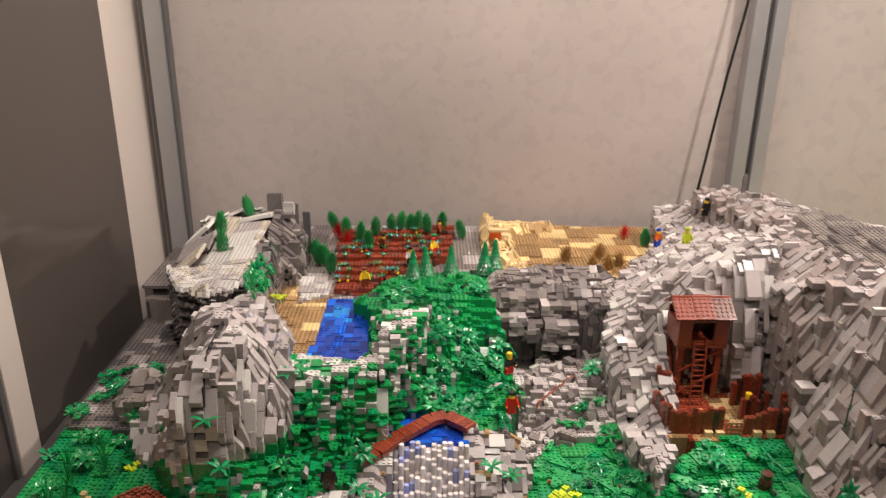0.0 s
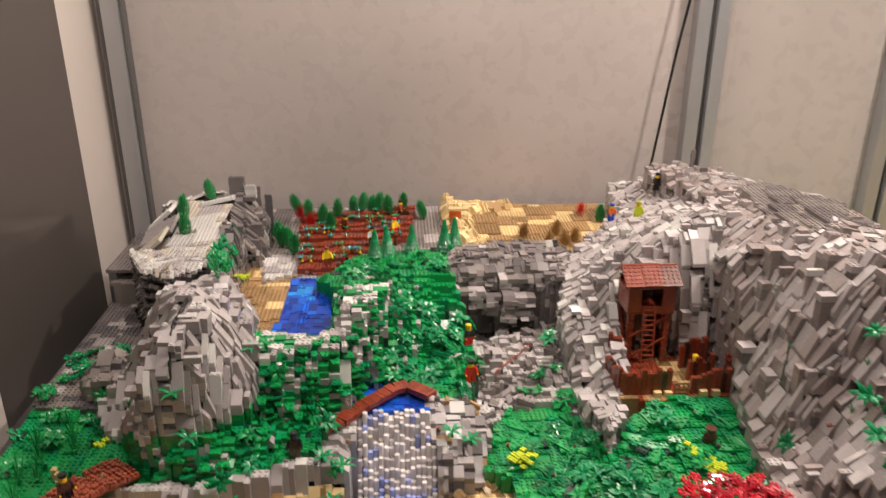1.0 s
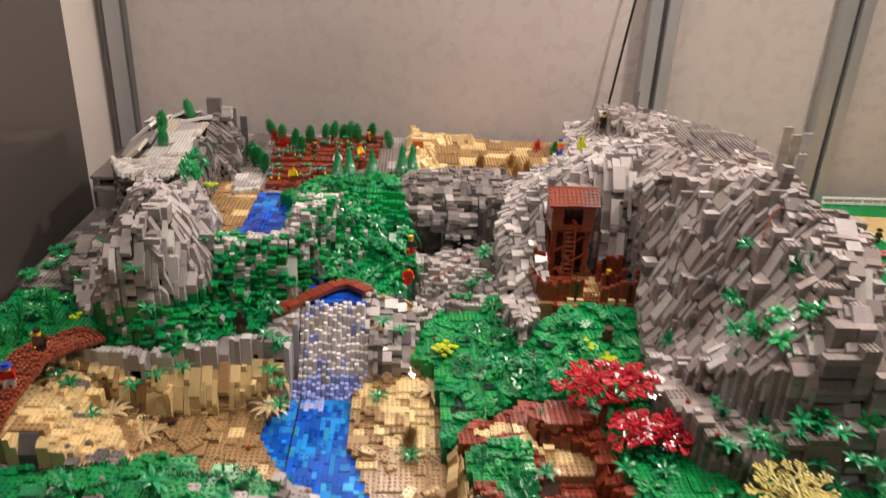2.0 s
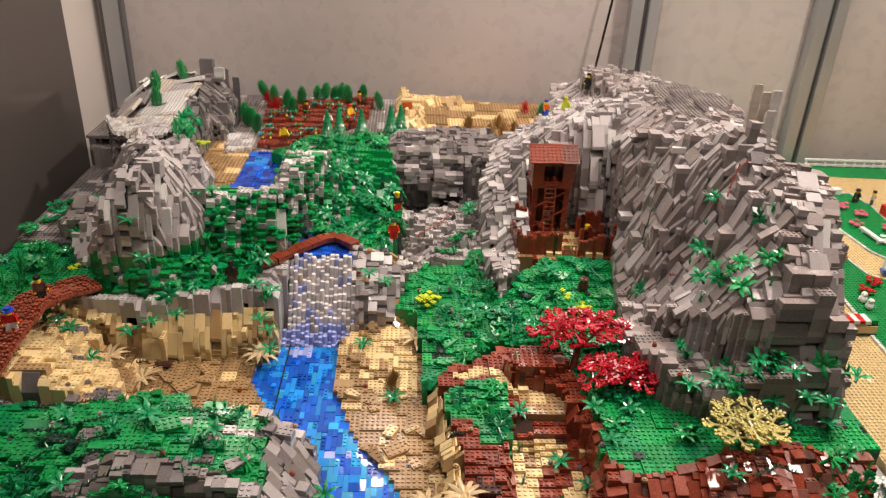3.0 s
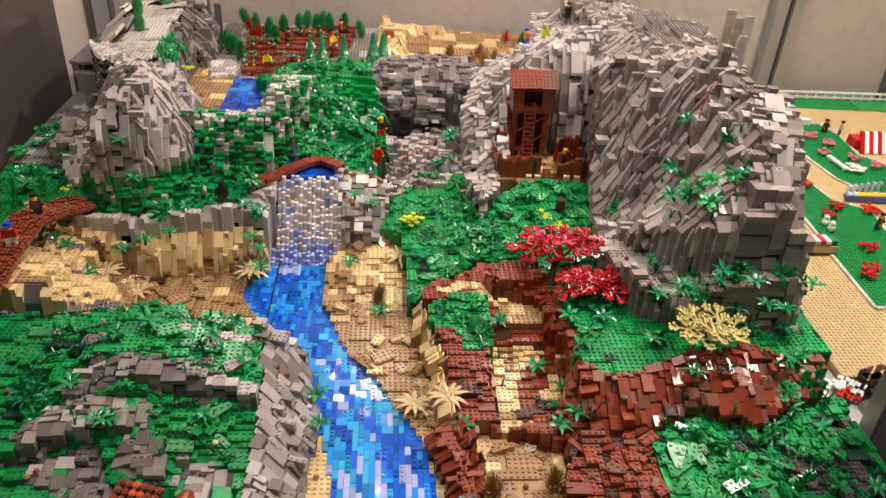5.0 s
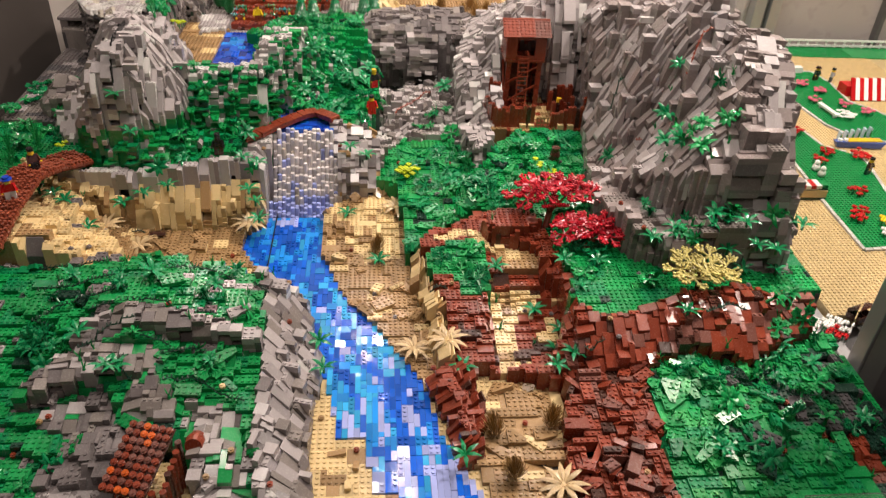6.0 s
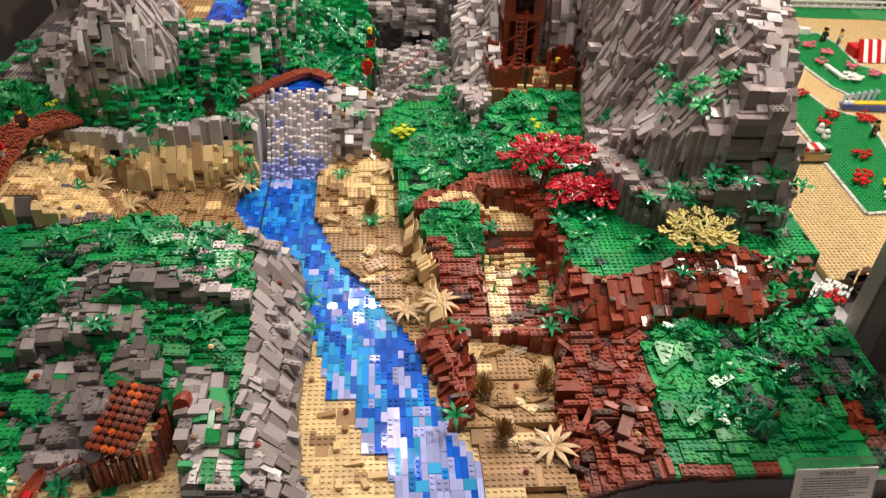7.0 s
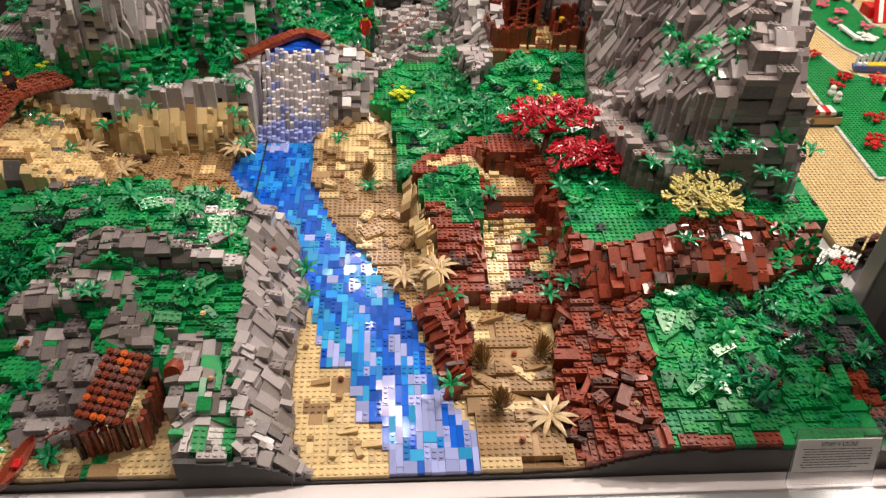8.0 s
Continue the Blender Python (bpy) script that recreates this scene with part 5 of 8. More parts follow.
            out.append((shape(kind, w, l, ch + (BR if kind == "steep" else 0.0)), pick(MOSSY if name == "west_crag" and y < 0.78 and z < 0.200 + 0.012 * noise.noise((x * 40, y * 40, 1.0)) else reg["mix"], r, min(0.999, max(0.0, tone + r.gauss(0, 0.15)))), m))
            z -= ch
    return out


def cut_shape(w, l, h, drop, lip):
    """A slope brick whose top falls by drop towards its front; a wide lip carries a row of studs."""
    key = ("cut", w, l, h, drop, lip)
    if key not in SHAPES:
        ch = [block(w, l, h, drop=drop, lip=lip)]
        if lip > 0.5:
            ch += [stud((i - (w - 1) / 2) * S, -(l - 1) / 2 * S, n=7) for i in range(w)]
        vs, fs = join_shape(ch)
        SHAPES[key] = (np.array(vs, np.float64), fs, np.array([i for f in fs for i in f], np.int32), np.array([len(f) for f in fs], np.int32))
    return key


MESHES = {}


def piece_mesh(key, mat):
    if (key, mat) not in MESHES:
        v, f, _, _ = SHAPES[key]
        me = bpy.data.meshes.new("brick")
        me.from_pydata([tuple(p) for p in v], [], f)
        me.materials.append(MATS[mat])
        MESHES[(key, mat)] = me
    return MESHES[(key, mat)]


def joined(name, pieces, parent, seed):
    r = random.Random(seed)
    mats = sorted({p[1] for p in pieces})
    me = bpy.data.meshes.new(name)
    V, L, T, MI, TONE, base = [], [], [], [], [], 0
    for key, mat, m in pieces:
        v, f, lo, to = SHAPES[key]
        a = np.array(m)
        V.append(v @ a[:3, :3].T + a[:3, 3])
        L.append(lo + base)
        T.append(to)
        MI.append(np.full(len(to), mats.index(mat), np.int32))
        TONE.append(np.full(len(to), r.random(), np.float32))
        base += len(v)
    V, L, T, MI, TONE = (np.concatenate(q) for q in (V, L, T, MI, TONE))
    me.vertices.add(len(V))
    me.vertices.foreach_set("co", V.astype(np.float32).ravel())
    me.loops.add(len(L))
    me.loops.foreach_set("vertex_index", L)
    me.polygons.add(len(T))
    me.polygons.foreach_set("loop_start", np.concatenate([[0], np.cumsum(T)[:-1]]).astype(np.int32))
    me.polygons.foreach_set("loop_total", T)
    me.polygons.foreach_set("material_index", MI)
    me.polygons.foreach_set("use_smooth", np.zeros(len(T), bool))
    for mm in mats:
        me.materials.append(MATS[mm])
    me.update(calc_edges=True)
    att = me.attributes.new("tone", "FLOAT", "FACE")
    att.data.foreach_set("value", TONE)
    ob = new(name, me)
    ob.parent = parent
    return tagged(ob, kind="stuff")


PIECE_NAME = {"cut": "slope_brick", "wedge": "wedge_plate", "plate": "plate", "plate6": "plate", "tile": "tile", "slope": "slope_brick", "steep": "slope_brick", "studslope": "slope_brick", "round": "column_brick", "column": "column_brick"}


def ground(x, y):
    """Height of the landscape at a place."""
    i = min(NX - 1, max(0, int((x - X0) / S)))
    j = min(NY - 1, max(0, int(y / S)))
    return float(H[i, j])

# ---------------------------------------------------------------- plants
def blade(bm, m, length, width, rise, droop, seg=4, thick=0.0010, tip=0.15):
    """A leaf blade along +y of m: rises, then droops; diamond section."""
    rings = []
    for i in range(seg + 1):
        u = i / seg
        ang = rise - (rise + droop) * u
        if i == 0:
            p, a = Vector((0, 0, 0)), rise
        else:
            p = p + Vector((0, math.cos(a), math.sin(a))) * (length / seg)
            a = ang
        w = width * (0.35 + 1.3 * u if u < 0.5 else (1.0 - (u - 0.5) * 2 * (1 - tip))) * 0.5
        up = Vector((0, -math.sin(a), math.cos(a))) * thick * (1.15 - u)
        rings.append([bm.verts.new(m @ q) for q in (p + Vector((-w, 0, 0)), p + up, p + Vector((w, 0, 0)), p - up * 0.6)])
    for a, b in zip(rings, rings[1:]):
        for k in range(4):
            bm.faces.new((a[k], a[(k + 1) % 4], b[(k + 1) % 4], b[k]))
    bm.faces.new(rings[0])
    bm.faces.new(rings[-1][::-1])


def one_leaf(name, mat, *args, **kw):
    bm = bmesh.new()
    blade(bm, Matrix.Identity(4), *args, **kw)
    me = bpy.data.meshes.new(name)
    bm.to_mesh(me)
    bm.free()
    me.materials.append(MATS[mat])
    return me


def stem_mesh(name, mat, r0, r1, h, n=7):
    bm = bmesh.new()
    cyl(bm, r0, r1, -0.002, h, n)
    me = bpy.data.meshes.new(name)
    bm.to_mesh(me)
    bm.free()
    me.materials.append(MATS[mat])
    return me


def rosette(name, label, category, group, leaf, n, stem, lift=0.0, spread=0.12, seed=1):
    """A plant of n leaves round a stem."""
    r = random.Random(seed)
    t = thing(name, label, category, group)
    ob = new("stem", stem)
    ob.parent = t
    for i in range(n):
        lf = new("leaf", leaf)
        lf.parent = t
        lf.matrix_basis = Matrix.Translation((0, 0, lift)) @ Matrix.Rotation(2 * math.pi * i / n + r.uniform(-spread, spread), 4, "Z") @ Matrix.Rotation(r.uniform(-0.12, 0.12), 4, "X")
    return t


def place(proto, spots, seed, first=True, scale=(0.9, 1.1), tilt=0.12):
    """Stand copies of a plant on the landscape; the prototype takes the first spot."""
    r = random.Random(seed)
    for n, spot in enumerate(spots):
        x, y = spot[:2]
        z = spot[2] if len(spot) > 2 else ground(x, y)
        k = r.uniform(*scale)
        m = Matrix.Translation((x, y, z)) @ Matrix.Rotation(r.uniform(0, 6.28), 4, "Z") @ Matrix.Rotation(r.gauss(0, tilt), 4, "X")
        if n == 0 and first:
            proto.matrix_basis = m
        else:
            copy_thing(proto, m)


fern = rosette("leafy_plant", "glossy green plastic plant with six drooping leaves", "plant", "leafy plants", one_leaf("leaf", "pgreen", 0.0235, 0.0066, 0.75, 0.55), 6, stem_mesh("stem", "pgreen", 0.0022, 0.0018, 0.007), 0.006)
place(fern, [(0.498, 0.410, 0.160), (0.462, 0.407, 0.145), (0.52, 0.392, 0.15), (0.588, 0.378, 0.19), (0.615, 0.376, 0.15), (0.57, 0.376, 0.142), (0.647, 0.376, 0.142), (0.68, 0.385, 0.18), (0.483, 0.385, 0.09),
             (0.324, 0.336), (0.298, 0.249), (0.323, 0.258), (0.336, 0.416), (0.291, 0.377), (0.168, 0.264), (0.236, 0.445), (0.156, 0.106, 0.022), (0.387, 0.41), (0.474, 0.262, 0.118), (0.31, 0.30), (0.345, 0.345),
             (-0.374, 0.603, 0.085), (-0.415, 0.546), (-0.458, 0.588), (-0.482, 0.608), (-0.34, 0.608, 0.1), (-0.359, 0.655, 0.19), (-0.173, 0.640, 0.09), (-0.165, 0.65, 0.06), (-0.298, 0.608, 0.115),
             (-0.374, 0.67, 0.25), (-0.276, 0.2), (-0.334, 0.25), (-0.29, 0.2), (-0.035, 0.315, 0.03), (-0.027, 0.262, 0.025), (-0.005, 0.672), (0.051, 0.542), (-0.155, 0.61, 0.05),
             (0.55, 0.385, 0.12), (0.60, 0.37, 0.11), (0.53, 0.375, 0.105), (0.66, 0.38, 0.10), (-0.19, 0.70, 0.122), (-0.16, 0.68, 0.12), (-0.29, 0.78), (0.0, 0.765, 0.11), (0.03, 0.77, 0.09), (0.56, 0.60, 0.27), (0.575, 0.62, 0.285)], 11)
tuft = rosette("grass_tuft", "small green plastic grass tuft of upright stems", "plant", "grass tufts", one_leaf("leaf", "green", 0.013, 0.0022, 1.35, -0.9, seg=3, thick=0.0009, tip=0.5), 4, stem_mesh("stem", "green", 0.0026, 0.0018, 0.003), 0.001, 0.3, 4)
rt = random.Random(5)
spots = []
for x0, x1, y0, y1, n in ((-0.40, -0.10, 0.30, 0.41, 26), (-0.42, -0.12, 0.16, 0.28, 14), (0.42, 0.70, 0.02, 0.23, 44), (0.10, 0.40, 0.60, 0.82, 12), (-0.45, -0.18, 0.60, 0.72, 4), (0.50, 0.66, 0.42, 0.66, 12), (0.58, 0.71, 0.28, 0.36, 8), (0.13, 0.30, 0.32, 0.55, 6)):
    spots += [(rt.uniform(x0, x1), rt.uniform(y0, y1)) for _ in range(n)]
place(tuft, spots, 12)
agave = rosette("sand_agave", "tan plastic agave with long pointed spreading leaves", "plant", "agaves", one_leaf("leaf", "agave", 0.037, 0.0082, 0.55, 0.62, seg=5, thick=0.0012, tip=0.08), 11, stem_mesh("stem", "agave", 0.005, 0.0035, 0.009, 9), 0.006, 0.14, 9)
place(agave, [(-0.178, 0.640, 0.022), (-0.336, 0.537), (0.085, 0.682), (0.150, 0.310, 0.03), (0.101, 0.318), (0.276, 0.068), (-0.40, 0.575, 0.055)], 13, scale=(1, 1), tilt=0.2)


def spiky(name, label, mat, group, n, length, radius, seed, category="bush", width=0.0024):
    """A dense bush of thin upright blades on a short trunk."""
    r = random.Random(seed)
    t = thing(name, label, category, group)
    part("trunk", bm_cyl(0.0026, 0.0026, -0.002, 0.008), mat, t)
    bm = bmesh.new()
    for i in range(n):
        u = (i + 0.5) / n
        a = i * 2.399963
        out = radius * math.sqrt(u)
        m = Matrix.Translation((out * 0.35 * math.cos(a), out * 0.35 * math.sin(a), 0.004 + 0.5 * length * (1 - u) * r.uniform(0.4, 1))) @ Matrix.Rotation(a - math.pi / 2, 4, "Z")
        blade(bm, m, length * r.uniform(0.55, 0.75) * (1.15 - 0.3 * u), width, 1.5 - 0.75 * u, -1.45 + 0.35 * u, seg=3, thick=0.0008, tip=0.25)
    part("foliage", bm, mat, t)
    return t


def bm_cyl(r0, r1, z0, z1, n=8):
    bm = bmesh.new()
    cyl(bm, r0, r1, z0, z1, n)
    return bm


plastic("drygold", (0.33, 0.19, 0.06), 0.3)
plastic("cactus", (0.008, 0.25, 0.06), 0.35)
dry = spiky("dry_bush", "spiky dull gold dry bush on the sand", "drygold", "dry bushes", 90, 0.034, 0.017, 1)
place(dry, [(0.046, 0.565), (0.202, 0.154), (0.278, 0.168), (0.217, 0.084), (0.218, 1.47), (0.30, 1.49), (0.31, 1.42), (0.25, 1.36), (0.27, 1.42), (0.335, 1.44)], 14, scale=(1, 1))


def egg_bush():
    """An egg-shaped bush of short upright needles in tight rings."""
    t = thing("upright_bush", "dense bright green egg-shaped spiky bush", "bush", "upright bushes")
    part("trunk", bm_cyl(0.0026, 0.0026, -0.002, 0.008), "dbrown", t)
    bm = bmesh.new()
    r = random.Random(2)
    for ring in range(9):
        u = ring / 8
        rad = 0.0125 * math.sin(math.pi * (0.16 + 0.76 * u)) ** 0.8
        for q in range(11 if ring < 7 else 6):
            a = q * 6.2832 / (11 if ring < 7 else 6) + ring * 0.29
            m = Matrix.Translation((rad * 0.62 * math.cos(a), rad * 0.62 * math.sin(a), 0.003 + 0.036 * u)) @ Matrix.Rotation(a - math.pi / 2, 4, "Z")
            blade(bm, m, 0.0125 * r.uniform(0.85, 1.1), 0.0042, 0.75 + 0.5 * u, -1.35, seg=2, thick=0.0011, tip=0.3)
    part("foliage", bm, "cactus", t)
    return t


prick = egg_bush()
place(prick, [(-0.504, 1.265, 0.255), (-0.51, 1.29, 0.285), (-0.485, 1.438, 0.275), (-0.32, 1.604, 0.19), (-0.293, 1.561, 0.185), (-0.373, 1.481, 0.166), (-0.309, 1.378, 0.166), (-0.339, 1.426, 0.166), (-0.325, 1.42, 0.166), (-0.225, 1.591), (-0.167, 1.615), (-0.125, 1.638), (-0.066, 1.64),
              (-0.012, 1.60, 0.166), (0.425, 1.56, 0.16), (-0.235, 1.50), (-0.26, 1.55), (-0.10, 1.60), (-0.19, 1.655), (-0.145, 1.655), (-0.35, 1.46, 0.166)], 15, scale=(1, 1))
redb = spiky("red_bush", "bright red spiky bush", "red", "red bushes", 40, 0.036, 0.018, 3)
place(redb, [(0.385, 1.60, 0.165), (-0.315, 1.59, 0.172), (-0.285, 1.545, 0.170)], 16, scale=(1, 1))
tallgrass = spiky("reed_tuft", "dark green reed tuft on the crag", "cactus", "reeds", 14, 0.04, 0.01, 6)
place(tallgrass, [(-0.385, 1.01, 0.275), (-0.60, 0.74), (-0.585, 0.70), (-0.61, 0.70), (-0.56, 0.76), (-0.62, 0.78), (-0.575, 0.80), (-0.60, 0.66)], 17, scale=(0.9, 1.1))


# pines
def pine(spots):
    t = thing("pine_tree", "layered green plastic pine on the meadow", "tree", "pines")
    part("trunk", bm_cyl(0.003, 0.002, -0.002, 0.07), "dbrown", t)
    for i in range(8):
        bm = bmesh.new()
        r1 = 0.0215 * (1 - i / 9.5)
        n = 14
        lo, hi = [], []
        for k in range(n * 2):
            a = math.pi * k / n
            rr = r1 * (1.0 if k % 2 == 0 else 0.80)
            lo.append(bm.verts.new((rr * math.cos(a), rr * math.sin(a), -0.0035 if k % 2 == 0 else -0.001)))
            hi.append(bm.verts.new((r1 * 0.35 * math.cos(a), r1 * 0.35 * math.sin(a), 0.0075)))
        for k in range(2 * n):
            bm.faces.new((lo[k], lo[(k + 1) % (2 * n)], hi[(k + 1) % (2 * n)], hi[k]))
        bm.faces.new(hi)
        bm.faces.new(lo[::-1])
        ob = part("tier", bm, "pgreen", t)
        ob.location.z = 0.008 + i * 0.0082
        ob.rotation_euler.z = i * 0.7
    place(t, spots, 18, scale=(0.95, 1.05), tilt=0.02)


pine([(-0.127, 1.305, 0.176), (-0.048, 1.325, 0.178), (0.022, 1.318, 0.19), (0.045, 1.345, 0.185), (-0.10, 1.33, 0.176)])


# branching leaf plates, used for shrubs and tree crowns
def sprig_mesh(mat, size=0.02, seed=1):
    r = random.Random(seed)
    bm = bmesh.new()

    def rod(a, b, w):
        a, b = Vector(a), Vector(b)
        d = b - a
        m = Matrix.Translation(a) @ d.to_track_quat("Z", "Y").to_matrix().to_4x4()
        cyl(bm, w, w * 0.85, 0, d.length, 5, m)

    def cup(p, w):
        cyl(bm, w, w * 1.05, -0.0010, 0.0018, 7, Matrix.Translation(p))
    for k in range(5):
        a = 2 * math.pi * k / 5 + r.uniform(-0.15, 0.15)
        tip = Vector((math.cos(a), math.sin(a), r.uniform(-0.1, 0.18))) * size
        rod((0, 0, 0), tip, 0.0020)
        cup(tip, 0.0021)
        for s in (-1, 1):
            for f, g in ((0.45, 0.42), (0.75, 0.34)):
                b2 = a + s * 0.75
                q = tip * f + Vector((math.cos(b2), math.sin(b2), r.uniform(0, 0.25))) * size * g
                rod(tip * f, q, 0.0017)
                cup(q, 0.0020)
    me = bpy.data.meshes.new("sprig")
    bm.to_mesh(me)
    bm.free()
    me.materials.append(MATS[mat])
    return me


def crown_tree(name, label, mat, trunk_mat, base, centre, n, spread, seed, size):
    r = random.Random(seed)
    t = thing(name, label, "tree", at=base)
    b, c = Vector(base), Vector(centre)
    bm = bmesh.new()
    d = c - b
    m = d.to_track_quat("Z", "Y").to_matrix().to_4x4()
    cyl(bm, 0.007, 0.0035, -0.004, d.length, 9, m)
    for k in range(4):
        q = Vector((r.uniform(-1, 1) * spread[0], r.uniform(-1, 1) * spread[1], r.uniform(0, 0.8) * spread[2])) * 0.7
        e = d * 0.7 + q * 0.8
        cyl(bm, 0.0028, 0.0016, 0, e.length * 0.55, 6, Matrix.Translation(d * 0.6) @ (d * 0.4 + q).to_track_quat("Z", "Y").to_matrix().to_4x4())
    part("trunk", bm, trunk_mat, t)
    me = sprig_mesh(mat, size, seed)
    for k in range(n):
        ob = new("branch", me)
        ob.parent = t
        a, u = k * 2.399963, math.sqrt((k + 0.5) / n)
        p = d + Vector((spread[0] * u * math.cos(a), spread[1] * u * math.sin(a), spread[2] * (1 - u) + r.uniform(-0.006, 0.006)))
        ob.matrix_basis = Matrix.Translation(p) @ Matrix.Rotation(r.uniform(0, 6.28), 4, "Z") @ Matrix.Rotation(r.gauss(0, 0.25), 4, "X") @ Matrix.Rotation(r.gauss(0, 0.25), 4, "Y")
    return t


crown_tree("red_tree", "dark red plastic tree with layered branching leaves", "magenta", "brown", (0.322, 0.515, 0.07), (0.345, 0.558, 0.142), 18, (0.068, 0.045, 0.020), 21, 0.021)
crown_tree("red_tree", "low dark red plastic tree leaning over the green shelf", "magenta", "brown", (0.375, 0.45, 0.08), (0.390, 0.468, 0.126), 15, (0.062, 0.028, 0.010), 22, 0.021)
crown_tree("yellow_tree", "pale yellow plastic tree with open branching leaves", "cream", "brown", (0.530, 0.35, 0.083), (0.508, 0.325, 0.150), 9, (0.046, 0.034, 0.012), 23, 0.023)
shrub_me = sprig_mesh("pgreen", 0.017, 31)
shrub_me2 = sprig_mesh("green", 0.015, 32)
rs = random.Random(40)


def leafy_mesh(mat, seed):
    """A loose plant of broad drooping leaves."""
    r = random.Random(seed)
    bm = bmesh.new()
    cyl(bm, 0.0022, 0.0018, -0.004, 0.006, 6)
    for i in range(8):
        m = Matrix.Translation((0, 0, 0.004 + 0.003 * (i % 2))) @ Matrix.Rotation(i * 0.785 + r.uniform(-0.2, 0.2), 4, "Z")
        blade(bm, m, r.uniform(0.015, 0.023), 0.0068, 0.8 * r.uniform(0.5, 1.2), r.uniform(0.3, 0.7), seg=4)
    me = bpy.data.meshes.new("leafy")
    bm.to_mesh(me)
    bm.free()
    me.materials.append(MATS[mat])
    return me


leafy_me = leafy_mesh("pgreen", 3)
leafy_me2 = leafy_mesh("green", 4)


def shrubs(x0, x1, y0, y1, n, on, leafy=0.4, lift=0.008):
    for _ in range(n):
        for _try in range(20):
            x, y = rs.uniform(x0, x1), rs.uniform(y0, y1)
            i, j = int((x - X0) / S), int(y / S)
            if REGIONS[REG[i, j]]["name"] in on:
                break
        broad = rs.random() < leafy
        me = (leafy_me if rs.random() < 0.6 else leafy_me2) if broad else (shrub_me if rs.random() < 0.65 else shrub_me2)
        ob = new("shrub", me)
        g = Vector((-float(GRADX[i, j]), -float(GRADY[i, j]), 1.4)).normalized()
        k = rs.uniform(0.75, 1.35)
        ob.matrix_basis = Matrix.Translation((x, y, ground(x, y) + rs.uniform(0.3, 1.2) * lift)) @ g.to_track_quat("Z", "Y").to_matrix().to_4x4() @ Matrix.Rotation(rs.uniform(0, 6.28), 4, "Z") @ Matrix.Rotation(rs.gauss(0, 0.5), 4, "X") @ Matrix.Scale(k, 4)
        tagged(ob, "glossy green plastic plant with broad drooping leaves" if broad else "glossy green plastic shrub with branching leaves", "plant" if broad else "shrub", "broad-leaved plants" if broad else "shrubs")


shrubs(-0.12, 0.08, 0.83, 1.08, 46, ("bushy_hill",), 0.45)
shrubs(0.22, 0.31, 0.57, 0.68, 14, ("meadow",), 0.3, 0.018)
shrubs(0.09, 0.24, 0.58, 0.88, 12, ("meadow",), 0.6)
shrubs(0.13, 0.235, 0.40, 0.51, 4, ("moss_patch",), 0.2)
shrubs(0.28, 0.42, 0.66, 0.81, 12, ("meadow",), 0.5)
shrubs(-0.31, -0.18, 0.72, 0.80, 6, ("grey_steps", "green_terrace"), 0.6)
shrubs(-0.42, -0.11, 0.17, 0.41, 22, ("near_hill",), 0.7)
shrubs(-0.42, -0.25, 0.66, 0.78, 2, ("green_wall", "green_terrace"), 0.6)
shrubs(0.46, 0.70, 0.06, 0.24, 12, ("green_slope",), 0.4)
shrubs(-0.19, 0.03, 1.12, 1.30, 14, ("pine_meadow",), 0.3)
shrubs(0.60, 0.70, 0.24, 0.36, 8, ("green_shelf", "brown_bluff", "green_slope"), 0.5)
shrubs(-0.66, -0.50, 0.84, 1.04, 22, ("west_quarry",), 0.4, 0.012)
shrubs(0.44, 0.70, 0.04, 0.24, 16, ("green_slope", "shadow_plates"), 0.5)
shrubs(0.10, 0.25, 0.86, 1.05, 8, ("canyon",), 0.7)
shrubs(0.46, 0.60, 0.42, 0.66, 16, ("east_massif", "lower_crag"), 1.0, 0.004)
shrubs(0.45, 0.70, 0.385, 0.42, 14, ("lower_crag",), 1.0, 0.004)
shrubs(-0.41, -0.35, 1.06, 1.20, 8, ("hill_face",), 0.6, 0.004)
shrubs(0.34, 0.46, 0.32, 0.50, 6, ("green_shelf",), 0.6)
shrubs(0.12, 0.22, 0.62, 0.84, 6, ("meadow",), 0.3, 0.012)
shrubs(-0.47, -0.15, 0.61, 0.70, 6, ("grey_ledge",), 1.0, 0.002)
shrubs(-0.40, -0.25, 0.02, 0.12, 7, ("near_nook", "nook_moss"), 0.7, 0.004)
shrubs(-0.66, -0.50, 0.55, 0.84, 26, ("west_lowland", "west_mound"), 0.6)


